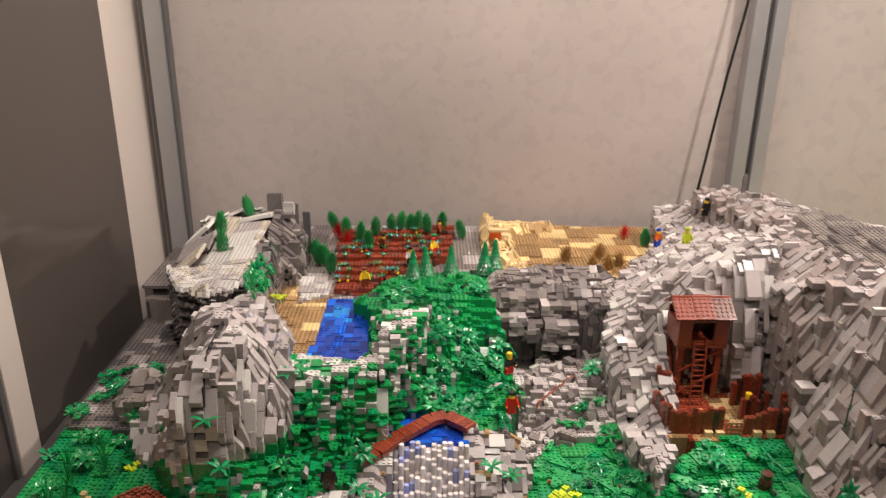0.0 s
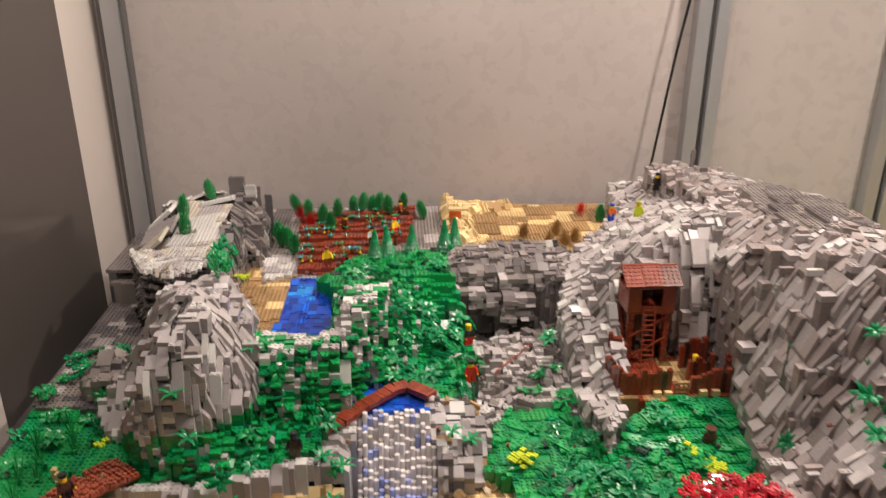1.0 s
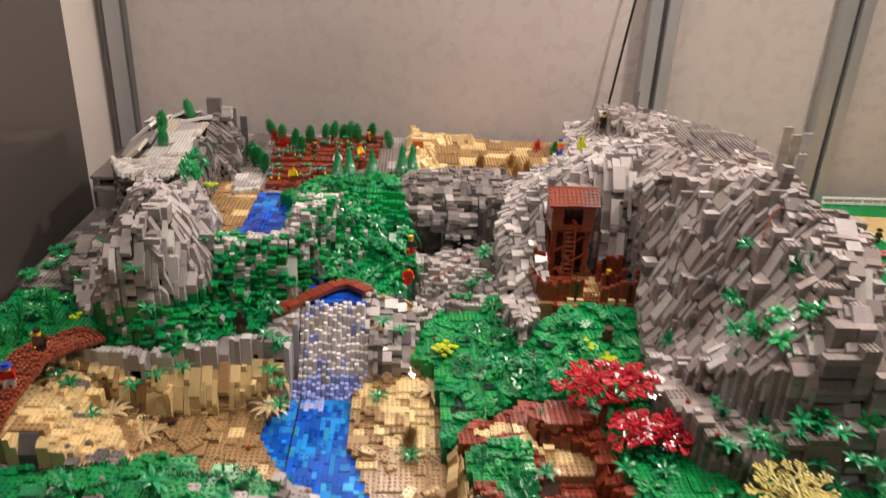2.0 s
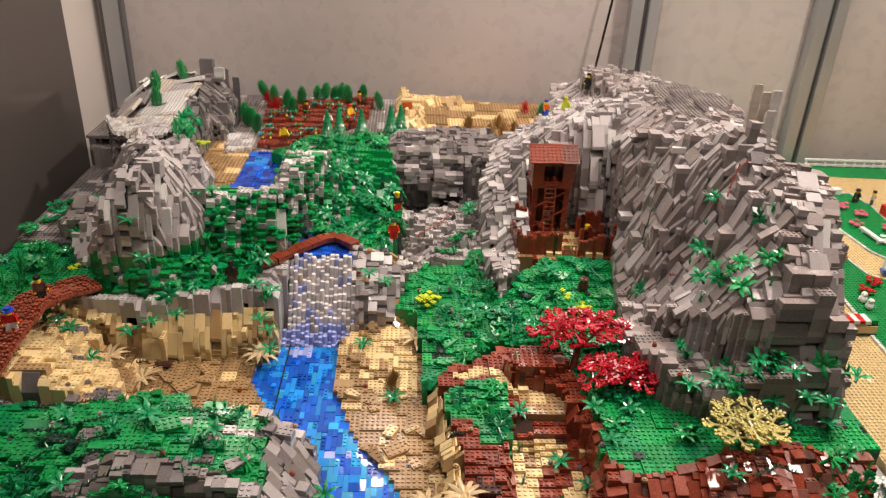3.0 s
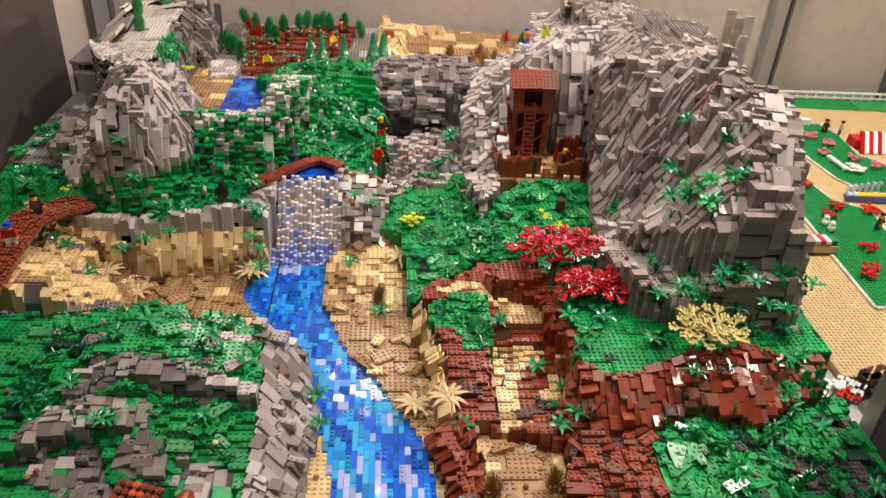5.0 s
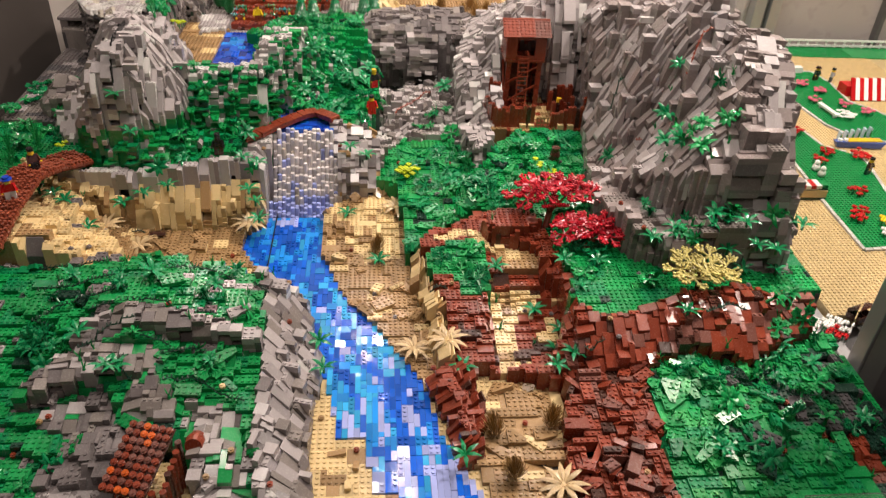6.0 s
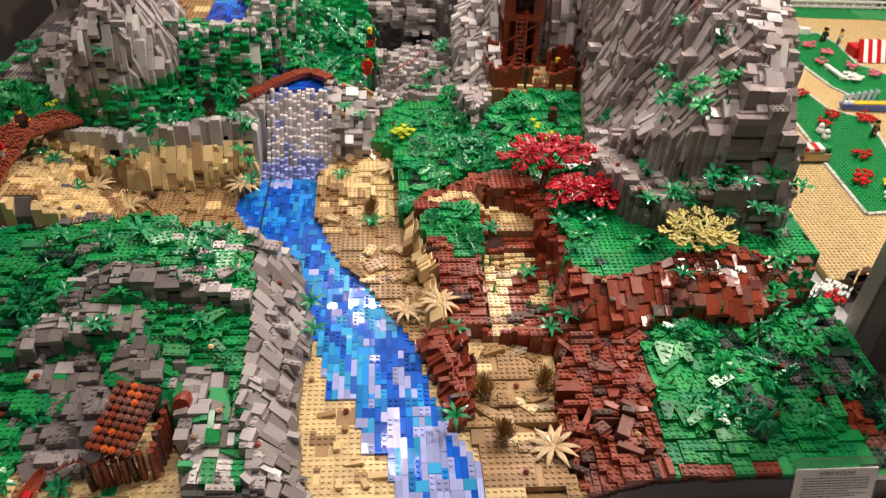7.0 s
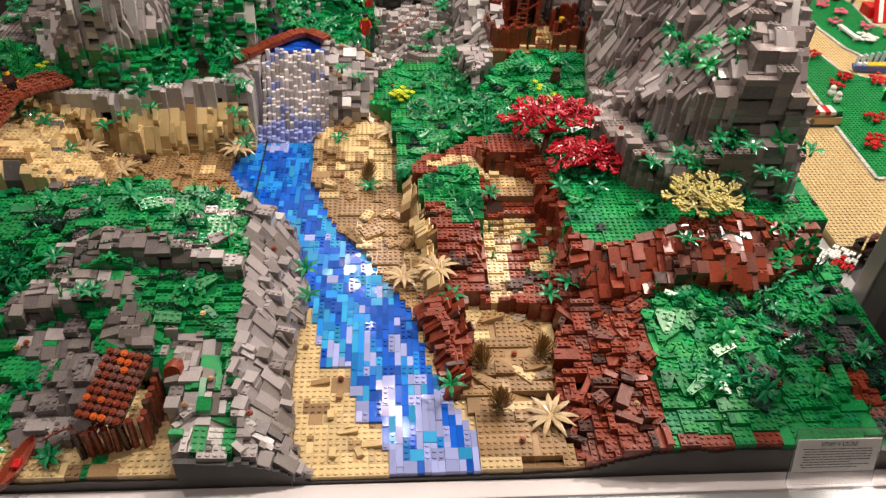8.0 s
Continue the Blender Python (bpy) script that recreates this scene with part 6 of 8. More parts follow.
def vine(points, mat="dgreen", label="dark trailing plastic vine with small leaves", step=0.005, seed=0):
    """A trailing vine: a thin stem with pairs of small leaves, lying on the ground."""
    r = random.Random(seed)
    pts = []
    for (x0, y0), (x1, y1) in zip(points, points[1:]):
        n = max(2, int(math.hypot(x1 - x0, y1 - y0) / step))
        for i in range(n):
            u = i / n
            x, y = x0 + (x1 - x0) * u + r.uniform(-1, 1) * 0.001, y0 + (y1 - y0) * u + r.uniform(-1, 1) * 0.001
            pts.append((x, y))
    zs = [ground(x, y) + 0.006 for x, y in pts]
    zs = [max(zs[max(0, i - 2):i + 3]) for i in range(len(zs))]
    P3 = [Vector((x, y, z)) for (x, y), z in zip(pts, zs)]
    t = thing("vine", label, "vine", "vines", at=P3[0])
    bm, lf = bmesh.new(), bmesh.new()
    for a, b in zip(P3, P3[1:]):
        d = b - a
        m = Matrix.Translation(a - P3[0]) @ d.to_track_quat("Z", "Y").to_matrix().to_4x4()
        cyl(bm, 0.0011, 0.0011, 0, d.length * 1.1, 5, m)
        h = math.atan2(d.y, d.x)
        for s in (-1, 1):
            blade(lf, Matrix.Translation(a - P3[0]) @ Matrix.Rotation(h + s * 0.9 - math.pi / 2, 4, "Z"), 0.0055, 0.0024, 0.8, 0.0, seg=2, thick=0.0006)
    part("stem", bm, mat, t)
    part("foliage", lf, mat, t)


vine([(-0.33, 0.285), (-0.27, 0.295), (-0.21, 0.28), (-0.16, 0.285)], seed=1)
vine([(-0.23, 0.225), (-0.19, 0.235), (-0.14, 0.215)], seed=2)
vine([(-0.42, 0.35), (-0.36, 0.345), (-0.31, 0.36)], seed=3)
vine([(-0.30, 0.20), (-0.26, 0.22)], seed=4)
vine([(0.50, 0.26), (0.54, 0.28), (0.57, 0.27)], seed=5)
vine([(0.36, 0.25), (0.34, 0.24), (0.33, 0.255)], seed=6)
vine([(0.55, 0.62), (0.575, 0.65), (0.60, 0.655)], "brown", "reddish brown trailing twig on the rock", seed=7)
vine([(0.49, 0.62), (0.505, 0.625)], "brown", "reddish brown trailing twig on the rock", seed=8)
vine([(0.09, 0.95), (0.13, 1.0), (0.17, 1.02)], "brown", "reddish brown trailing twig in the canyon", seed=9)
vine([(-0.30, 0.035), (-0.275, 0.045), (-0.255, 0.035)], "brown", "reddish brown twig on the sand by the canoe", seed=11)
vine([(-0.36, 0.575), (-0.345, 0.58), (-0.335, 0.575)], seed=12)
vine([(0.13, 0.40), (0.145, 0.41), (0.16, 0.40)], seed=13)
vine([(0.46, 0.70), (0.475, 0.72), (0.49, 0.74)], seed=14)
vine([(-0.44, 0.41), (-0.38, 0.40), (-0.33, 0.41)], seed=15)
vine([(0.60, 0.15), (0.64, 0.17), (0.67, 0.15)], seed=10)
vine([(-0.412, 0.295), (-0.379, 0.31), (-0.329, 0.31), (-0.281, 0.318)], seed=20)
vine([(-0.328, 0.226), (-0.292, 0.252), (-0.256, 0.258)], seed=21)
vine([(-0.257, 0.246), (-0.213, 0.235)], seed=22)
vine([(-0.291, 0.214), (-0.253, 0.186)], seed=23)
vine([(-0.218, 0.183), (-0.187, 0.197), (-0.149, 0.175), (-0.114, 0.164)], seed=24)
vine([(-0.407, 0.296), (-0.372, 0.279)], seed=25)
vine([(-0.128, 0.362), (-0.102, 0.336)], seed=26)
vine([(-0.253, 0.361), (-0.197, 0.381), (-0.148, 0.361)], seed=27)

# ---------------------------------------------------------------- timber buildings
def tilt_box(bm, a, b, w, t, up=(0, 0, 1)):
    """A bar from a to b, w wide and t thick."""
    a, b = Vector(a), Vector(b)
    d = b - a
    side = d.cross(Vector(up))
    if side.length < 1e-6:
        side = Vector((1, 0, 0))
    side.normalize()
    n = side.cross(d).normalized()
    vs = [bm.verts.new(p + side * sx * w / 2 + n * sz * t / 2) for p in (a, b) for sx, sz in ((-1, -1), (1, -1), (1, 1), (-1, 1))]
    for f in ((0, 1, 2, 3), (7, 6, 5, 4), (0, 4, 5, 1), (1, 5, 6, 2), (2, 6, 7, 3), (3, 7, 4, 0)):
        bm.faces.new([vs[i] for i in f])


def bar(name, parent, mat, a, b, w, t, up=(0, 0, 1), label=""):
    bm = bmesh.new()
    tilt_box(bm, a, b, w, t, up)
    return part(name, bm, mat, parent, label)


def stud_rows(bm, m, nx, ny, r=0.0024):
    for i in range(nx):
        for j in range(ny):
            cyl(bm, r, r, 0, 0.0017, 8, m @ Matrix.Translation(((i - (nx - 1) / 2) * S, (j - (ny - 1) / 2) * S, 0)))


TX, TY, TZ = 0.347, 0.962, 0.128
tower = thing("watchtower", "reddish brown brick watchtower with ladder and pitched roof", "tower", at=(TX, TY, TZ))
for sx in (-1, 1):
    for sy in (-1, 1):
        leg = part("leg", bm_cyl(0.0036, 0.0036, 0.0, 0.1055, 8), "dbrown", tower)
        leg.location = (sx * 0.031, sy * 0.023, 0)
        for q in range(11):
            bm = bmesh.new()
            box(bm, -0.0052 + 0.0004 * (q % 2), 0.0052 - 0.0004 * (q % 2), -0.0046, 0.0046, q * BR + 0.0001, (q + 1) * BR - 0.0002, bevel=0.0004)
            part("brick", bm, "brown", leg)
for sy in (-1, 1):
    for lo, hi in ((0.012, 0.055), (0.058, 0.100)):
        bar("brace", tower, "brown", (-0.031, sy * 0.028, lo), (0.031, sy * 0.028, hi), 0.004, 0.003)
for sx in (-1, 1):
    bar("brace", tower, "brown", (sx * 0.036, -0.023, 0.02), (sx * 0.036, 0.023, 0.09), 0.004, 0.003)
bm = bmesh.new()
box(bm, -0.040, 0.040, -0.031, 0.031, 0.106, 0.1125, bevel=0.0006)
stud_rows(bm, Matrix.Translation((0, 0, 0.1125)), 8, 6)
part("platform", bm, "brown", tower)
for x0, x1, y0, y1, z0, z1 in ((-0.040, -0.018, -0.031, -0.025, 0.113, 0.163), (0.018, 0.040, -0.031, -0.025, 0.113, 0.163), (-0.0175, 0.0175, -0.031, -0.027, 0.113, 0.122), (-0.040, -0.034, -0.0245, 0.025, 0.113, 0.152),
                               (0.034, 0.040, -0.0245, 0.025, 0.113, 0.152), (-0.040, 0.040, 0.0255, 0.031, 0.113, 0.163), (-0.0175, 0.0175, -0.031, -0.025, 0.157, 0.163)):
    bm = bmesh.new()
    box(bm, x0, x1, y0, y1, z0, z1 - 0.0002, bevel=0.0005)
    part("wall_panel", bm, "brown", tower)
for s, mats in ((-1, ("brown", "brown", "plum")), (1, ("brown",))):
    # two roof slopes of studded plates in strips
    strips = 3 if s < 0 else 1
    for q in range(strips):
        bm = bmesh.new()
        wdt = 0.096 / strips
        m = Matrix.Translation((-0.048 + wdt * (q + 0.5), s * 0.018, 0.1805 + 0.001 * (q % 2))) @ Matrix.Rotation(s * -0.62, 4, "X")
        box(bm, -wdt / 2 + 0.0002, wdt / 2 - 0.0002, -0.024, 0.024, -0.003, 0.0, m)
        stud_rows(bm, m, int(wdt / S), 5)
        part("roof_panel", bm, mats[q % len(mats)], tower)
tower.scale = (1.0, 1.0, 0.90)
for nm, b in (("back_panel", (-0.026, 0.026, 0.021, 0.025, 0.0, 0.1055)), ("side_panel", (-0.033, -0.029, -0.018, 0.018, 0.0, 0.1055)), ("side_panel", (0.029, 0.033, -0.018, 0.018, 0.0, 0.06))):
    bm = bmesh.new()
    box(bm, *b)
    part(nm, bm, "dbrown", tower)
ladder = thing("ladder", "reddish brown ladder leaning on the watchtower", "ladder", at=(TX - 0.004, TY - 0.034, TZ))
for sx in (-1, 1):
    bar("rail", ladder, "brown", (sx * 0.010, -0.016, 0.0), (sx * 0.010, 0.0, 0.112), 0.0022, 0.0022)
for q in range(12):
    z = 0.008 + q * 0.0088
    bar("rung", ladder, "brown", (-0.010, -0.016 + 0.016 * z / 0.112, z), (0.010, -0.016 + 0.016 * z / 0.112, z), 0.0018, 0.0018)


def palisade(path, height, name, label, seed, mat=("brown", "brown", "rustbrown", "dbrown")):
    r = random.Random(seed)
    t = thing(name, label, "fence", "palisades", at=(path[0][0], path[0][1], TZ))
    o = Vector((path[0][0], path[0][1], TZ))
    for a, b in zip(path, path[1:]):
        L = math.hypot(b[0] - a[0], b[1] - a[1])
        n = max(1, round(L / S))
        for i in range(n):
            u = (i + 0.5) / n
            x, y = a[0] + (b[0] - a[0]) * u, a[1] + (b[1] - a[1]) * u
            h = height * r.choice((0.8, 0.9, 1.0, 1.0, 1.15))
            bm = bmesh.new()
            ang = math.atan2(b[1] - a[1], b[0] - a[0])
            m = Matrix.Translation(Vector((x, y, TZ)) - o) @ Matrix.Rotation(ang, 4, "Z")
            box(bm, -0.0039, 0.0039, -0.0038, 0.0038, -0.006, h, m, bevel=0.0005)
            cyl(bm, 0.0024, 0.0024, h, h + 0.0017, 8, m)
            part("stake", bm, r.choice(mat), t)


palisade([(0.270, 0.90), (0.276, 0.838), (0.358, 0.834)], 0.040, "palisade", "low reddish brown stockade wall beside the gate", 1)
palisade([(0.390, 0.834), (0.464, 0.834), (0.470, 0.885)], 0.038, "palisade", "low reddish brown stockade wall by the rock", 2)
palisade([(0.400, 0.915), (0.45, 0.925), (0.455, 0.935)], 0.046, "palisade", "inner reddish brown stockade wall of the yard", 3)
palisade([(0.400, 0.875), (0.445, 0.88)], 0.040, "palisade", "short reddish brown stockade inside the yard", 4)
palisade([(0.278, 0.93), (0.31, 0.925)], 0.055, "palisade", "reddish brown stockade between rock and tower", 5)
gate = thing("yard_gate", "tan barred gate of the palisade", "gate", at=(0.374, 0.830, TZ))
for q in range(4):
    bar("post", gate, "dtan", (-0.0105 + q * 0.007, 0, 0), (-0.0105 + q * 0.007, 0, 0.024), 0.002, 0.002)
for z in (0.004, 0.012, 0.022):
    bar("rail", gate, "dtan", (-0.013, -0.0012, z), (0.013, -0.0012, z), 0.0016, 0.003)
for x, y in ((0.335, 0.827), (0.352, 0.826), (0.41, 0.827), (0.43, 0.826)):
    ob = slab("loose_brick", x - 0.006, x + 0.006, y - 0.004, y + 0.004, TZ + 0.0, TZ + 0.0096, "tan", bevel=0.0004)
    tagged(ob, "loose tan brick by the palisade", "brick", "loose bricks")


def plank_way(name, label, pts, width, seed, step=0.0066, mat="brown", knobs=0):
    """A walkway of cross planks along a line."""
    r = random.Random(seed)
    o = Vector(pts[0])
    t = thing(name, label, "bridge", at=o)
    for a, b in zip(pts, pts[1:]):
        a, b = Vector(a), Vector(b)
        d = b - a
        n = max(2, round(d.length / step))
        flat = Vector((d.x, d.y, 0)).normalized()
        side = Vector((-flat.y, flat.x, 0))
        nrm = d.cross(side).normalized() * (-1 if d.cross(side).z < 0 else 1)
        for i in range(n):
            c = a + d * ((i + 0.5) / n) + nrm * r.uniform(-0.0006, 0.0006) - o
            ww = width * r.uniform(0.97, 1.03)
            bm = bmesh.new()
            tilt_box(bm, c - side * ww / 2, c + side * ww / 2, d.length / n * 0.93, 0.0046, nrm)
            for q in range(knobs):
                k = c + side * ww * ((q + 0.5) / knobs - 0.5) + nrm * 0.002
                cyl(bm, 0.0032, 0.0026, 0, r.uniform(0.003, 0.0065), 7, Matrix.Translation(k))
            part("plank", bm, mat, t)
        for s in (-1, 1):
            bm = bmesh.new()
            tilt_box(bm, a - o + side * s * width * 0.4 - nrm * 0.0045, b - o + side * s * width * 0.4 - nrm * 0.0045, 0.004, 0.004, nrm)
            part("beam", bm, mat, t)
    return t


plank_way("footbridge", "arched reddish brown plank bridge above the waterfall", [(-0.192, 0.750, 0.143), (-0.167, 0.768, 0.143), (-0.142, 0.798, 0.144), (-0.113, 0.820, 0.148), (-0.086, 0.843, 0.150), (-0.065, 0.852, 0.149), (-0.028, 0.818, 0.151)], 0.023, 3)
plank_way("ramp", "broad reddish brown plank ramp beside the mound", [(-0.448, 0.676, 0.139), (-0.480, 0.637, 0.148), (-0.497, 0.565, 0.166), (-0.507, 0.490, 0.152), (-0.515, 0.42, 0.128)], 0.056, 4, mat="rustbrown", knobs=8)

# hut with a roof of round plates
hut = thing("hut", "small dark brown hut with a mottled orange and brown roof", "hut", at=(-0.221, 0.060, 0.02))
rh = random.Random(3)
m_roof = Matrix.Translation((0, 0.008, 0.062)) @ Matrix.Rotation(-0.28, 4, "Z") @ Matrix.Rotation(0.32, 4, "X")
bm = bmesh.new()
box(bm, -0.027, 0.027, -0.042, 0.042, -0.003, 0.0, m_roof, bevel=0.0004)
part("roof", bm, "dbrown", hut)
for i in range(6):
    for j in range(9):
        bm = bmesh.new()
        m = m_roof @ Matrix.Translation((-0.0225 + i * 0.009, -0.0375 + j * 0.0094, 0.0004 + rh.uniform(0, 0.0012)))
        cyl(bm, 0.0042, 0.0042, 0, 0.0030, 10, m)
        cyl(bm, 0.0024, 0.0024, 0.003, 0.0046, 8, m)
        part("shingle", bm, "orange" if rh.random() < (0.75 if 2 <= i <= 3 and j in (0, 1, 2, 7, 8) else 0.06) else rh.choice(("brown", "brown", "plum")), hut)
for i in range(7):
    bm = bmesh.new()
    x = -0.036 + i * 0.0088
    cyl(bm, 0.0046, 0.0042, -0.012, 0.036 + rh.uniform(-0.004, 0.003), 8, Matrix.Translation((x, -0.034 + 0.0022 * i, 0)) @ Matrix.Rotation(rh.uniform(-0.06, 0.06), 4, "Y"))
    part("log", bm, rh.choice(("brown", "dbrown", "brown")), hut)
for i in range(7):
    bm = bmesh.new()
    cyl(bm, 0.0046, 0.0042, -0.012, 0.040 + i * 0.003 + rh.uniform(-0.003, 0.003), 8, Matrix.Translation((0.030 + i * 0.0014, -0.020 + i * 0.0088, 0)))
    part("log", bm, rh.choice(("brown", "dbrown")), hut)
barrel = thing("barrel", "reddish brown wooden barrel lying by the hut", "barrel", at=(-0.168, 0.108, 0.062))
bm = bmesh.new()
cyl(bm, 0.010, 0.012, -0.011, 0, 14)
cyl(bm, 0.012, 0.010, 0, 0.011, 14)
bmesh.ops.transform(bm, matrix=Matrix.Rotation(1.2, 4, "X"), verts=bm.verts)
part("body", bm, "brown", barrel)


def bowl(x, y, z, r, name, label, mat, tip):
    t = thing(name, label, "basket", "baskets", at=(x, y, z))
    bm = bmesh.new()
    n = 12
    rows = []
    for k, (rr, zz) in enumerate(((r * 0.75, 0), (r, r * 0.95), (r * 0.82, r * 0.95), (r * 0.6, r * 0.2))):
        rows.append([bm.verts.new((rr * math.cos(6.2832 * i / n), rr * math.sin(6.2832 * i / n), zz)) for i in range(n)])
    for a, b in zip(rows, rows[1:]):
        for i in range(n):
            bm.faces.new((a[i], a[(i + 1) % n], b[(i + 1) % n], b[i]))
    bm.faces.new(rows[0][::-1])
    bm.faces.new(rows[-1])
    bmesh.ops.transform(bm, matrix=Matrix.Rotation(tip, 4, "X"), verts=bm.verts)
    part("body", bm, mat, t)


bowl(-0.262, 0.068, 0.018, 0.0085, "basket", "tipped reddish brown basket by the hut", "brown", 0.8)
bowl(-0.248, 0.060, 0.016, 0.007, "basket", "small reddish brown basket on the sand", "brown", 0.2)


def chest(x, y, z, rot, open_by, label, mat="dbrown", k=1.0):
    t = thing("chest", label, "chest", "chests", at=(x, y, z))
    t.rotation_euler.z = rot
    w, d, h = 0.0155 * k, 0.011 * k, 0.010 * k
    for nm, b in (("front_board", (-w, w, -d, -d + 0.0015, 0, h)), ("back_board", (-w, w, d - 0.0015, d, 0, h)), ("side_board", (-w, -w + 0.0015, -d + 0.0016, d - 0.0016, 0, h)), ("side_board", (w - 0.0015, w, -d + 0.0016, d - 0.0016, 0, h)), ("bottom", (-w + 0.0016, w - 0.0016, -d + 0.0016, d - 0.0016, 0, 0.0015))):
        bm = bmesh.new()
        box(bm, *b)
        part(nm, bm, mat, t)
    bm = bmesh.new()
    m = Matrix.Translation((0, d, h)) @ Matrix.Rotation(-open_by, 4, "X") @ Matrix.Translation((0, -d, 0))
    ring = []
    for q in range(7):
        a = math.pi * q / 6
        ring.append([bm.verts.new(m @ Vector((sx * w, -d * math.cos(a), d * 0.55 * math.sin(a) + 0.0003))) for sx in (-1, 1)])
    for a, b in zip(ring, ring[1:]):
        bm.faces.new((a[0], a[1], b[1], b[0]))
    for sx in (0, 1):
        bm.faces.new([q[sx] for q in ring])
    bm.faces.new((ring[0][0], ring[0][1], ring[-1][1], ring[-1][0]))
    part("lid", bm, mat, t)


chest(-0.325, 0.588, 0.025, 0.15, 0.3, "dark brown wooden chest on the sandy bay")
chest(-0.15, 0.435, 0.022, -0.6, 0.1, "reddish brown chest half hidden behind the hill", "brown")
chest(0.840, 0.390, 0.001, 0.35, 0.6, "dark brown open chest on the tan baseplate", "dbrown", 1.1)
canoe = thing("canoe", "reddish brown canoe with red goods", "canoe", at=(-0.322, 0.012, 0.016))
bm = bmesh.new()
prof = []
for q in range(9):
    u = q / 8 * 2 - 1
    wd, zz = 0.0085 * (1 - u * u) ** 0.5 + 0.0012, 0.004 * u * u
    prof.append([bm.verts.new((dx * wd, u * 0.034, z + zz)) for dx, z in ((-0.6, 0), (-1, 0.010), (-0.8, 0.010), (-0.4, 0.003), (0.4, 0.003), (0.8, 0.010), (1, 0.010), (0.6, 0))])
for a, b in zip(prof, prof[1:]):
    for i in range(8):
        bm.faces.new((a[i], a[(i + 1) % 8], b[(i + 1) % 8], b[i]))
bm.faces.new(prof[0])
bm.faces.new(prof[-1][::-1])
bmesh.ops.rotate(bm, cent=(0, 0, 0), matrix=Matrix.Rotation(-0.25, 3, "Z"), verts=bm.verts)
part("hull", bm, "brown", canoe)
bm = bmesh.new()
box(bm, -0.004, 0.004, -0.006, 0.006, 0.004, 0.009, bevel=0.001)
part("cargo", bm, "red", canoe)


# ---------------------------------------------------------------- toy figures
def figure(x, y, z, rot, legs, torso, head="skin", hair="black", label="small plastic toy figure", hat=False, lie=0.0):
    bm = bmesh.new()
    names = [legs, torso, head, hair]

    def add(fn, idx):
        before = set(bm.faces)
        fn()
        for f in set(bm.faces) - before:
            f.material_index = idx
    add(lambda: [box(bm, s * 0.0041 - 0.0037, s * 0.0041 + 0.0037, -0.0035, 0.0035, 0, 0.0125, bevel=0.0005) for s in (-1, 1)], 0)
    add(lambda: box(bm, -0.0078, 0.0078, -0.0036, 0.0036, 0.0125, 0.0155), 0)

    def body():
        vs = box(bm, -0.0078, 0.0078, -0.0037, 0.0037, 0.0156, 0.0285)
        for v in vs:
            if v.co.z > 0.02:
                v.co.x *= 0.72
        for s in (-1, 1):
            tilt_box(bm, (s * 0.0068, 0, 0.0275), (s * 0.0098, -0.005, 0.0165), 0.0034, 0.0034)
    add(body, 1)
    add(lambda: cyl(bm, 0.0048, 0.0048, 0.0288, 0.0375, 12), 2)
    add(lambda: [cyl(bm, 0.0016, 0.0016, -0.001, 0.001, 6, Matrix.Translation((s * 0.0099, -0.0065, 0.0155))) for s in (-1, 1)], 2)
    add(lambda: (cyl(bm, 0.0054, 0.0050, 0.0352, 0.0398, 12), hat and cyl(bm, 0.0085, 0.0082, 0.0352, 0.0362, 14)), 3)
    ob = link_bm("toy_figure", bm, names)
    ob.matrix_basis = Matrix.Translation((x, y, z)) @ Matrix.Rotation(rot, 4, "Z") @ Matrix.Rotation(lie, 4, "X")
    return tagged(ob, label, "figurine", "toy figures")


figure(-0.497, 0.505, 0.157, 0.4, "white", "red", "skin", "blue", "toy figure in red with blue headgear on the ramp", True)
figure(-0.490, 0.585, 0.163, 0.9, "black", "dbrown", "skin", "black", "toy figure in black on the ramp")
figure(-0.225, 0.69, 0.139, 0.1, "dbrown", "black", "black", "black", "dark toy figure standing on the ledge")
figure(-0.225, 1.275, 0.182, 0.3, "brown", "yellow", "skin", "brown", "toy figure in yellow by the field")
figure(-0.085, 1.47, 0.176, 0.8, "red", "yellow", "skin", "red", "toy figure in yellow and red on the field")
figure(-0.20, 1.49, 0.178, -0.5, "black", "brown", "skin", "black", "toy figure in brown on the field")
figure(-0.135, 1.40, 0.180, 0.2, "black", "white", "skin", "black", "toy figure in white on the field")
figure(-0.07, 1.60, 0.176, 1.2, "dbrown", "brown", "skin", "black", "toy figure in brown at the field's edge")
figure(0.43, 0.955, TZ + 0.001, 0.3, "black", "black", "skin", "black", "toy figure in black inside the palisade")
figure(0.415, 0.885, TZ + 0.001, -0.2, "black", "black", "skin", "yellow", "toy figure in black with yellow headgear inside the palisade")
figure(0.432, 1.30, 0.262, 0.2, "lime", "lime", "skin", "lime", "toy figure in lime green on the ridge")
figure(0.505, 1.41, 0.292, 0.0, "black", "black", "skin", "black", "toy figure in black on the ridge")
figure(0.405, 1.40, 0.225, 0.6, "blue", "orange", "skin", "blue", "toy figure in blue and orange by the desert")
figure(0.045, 0.995, 0.140, 0.5, "red", "black", "skin", "yellow", "toy figure in black and red on the foliage slope")
figure(0.040, 0.895, 0.125, 0.2, "red", "red", "skin", "black", "toy figure in red by the canyon")
figure(1.279, 1.418, 0.004, 0.3, "dbrown", "dgreen", "skin", "dbrown", "toy figure in green in the neighbouring garden", True)
figure(1.318, 1.406, 0.004, 0.8, "slate", "lgrey", "skin", "black", "toy figure in grey in the neighbouring garden")
figure(1.128, 0.876, 0.004, 0.5, "dgreen", "dbrown", "skin", "black", "toy figure in brown on the garden path")
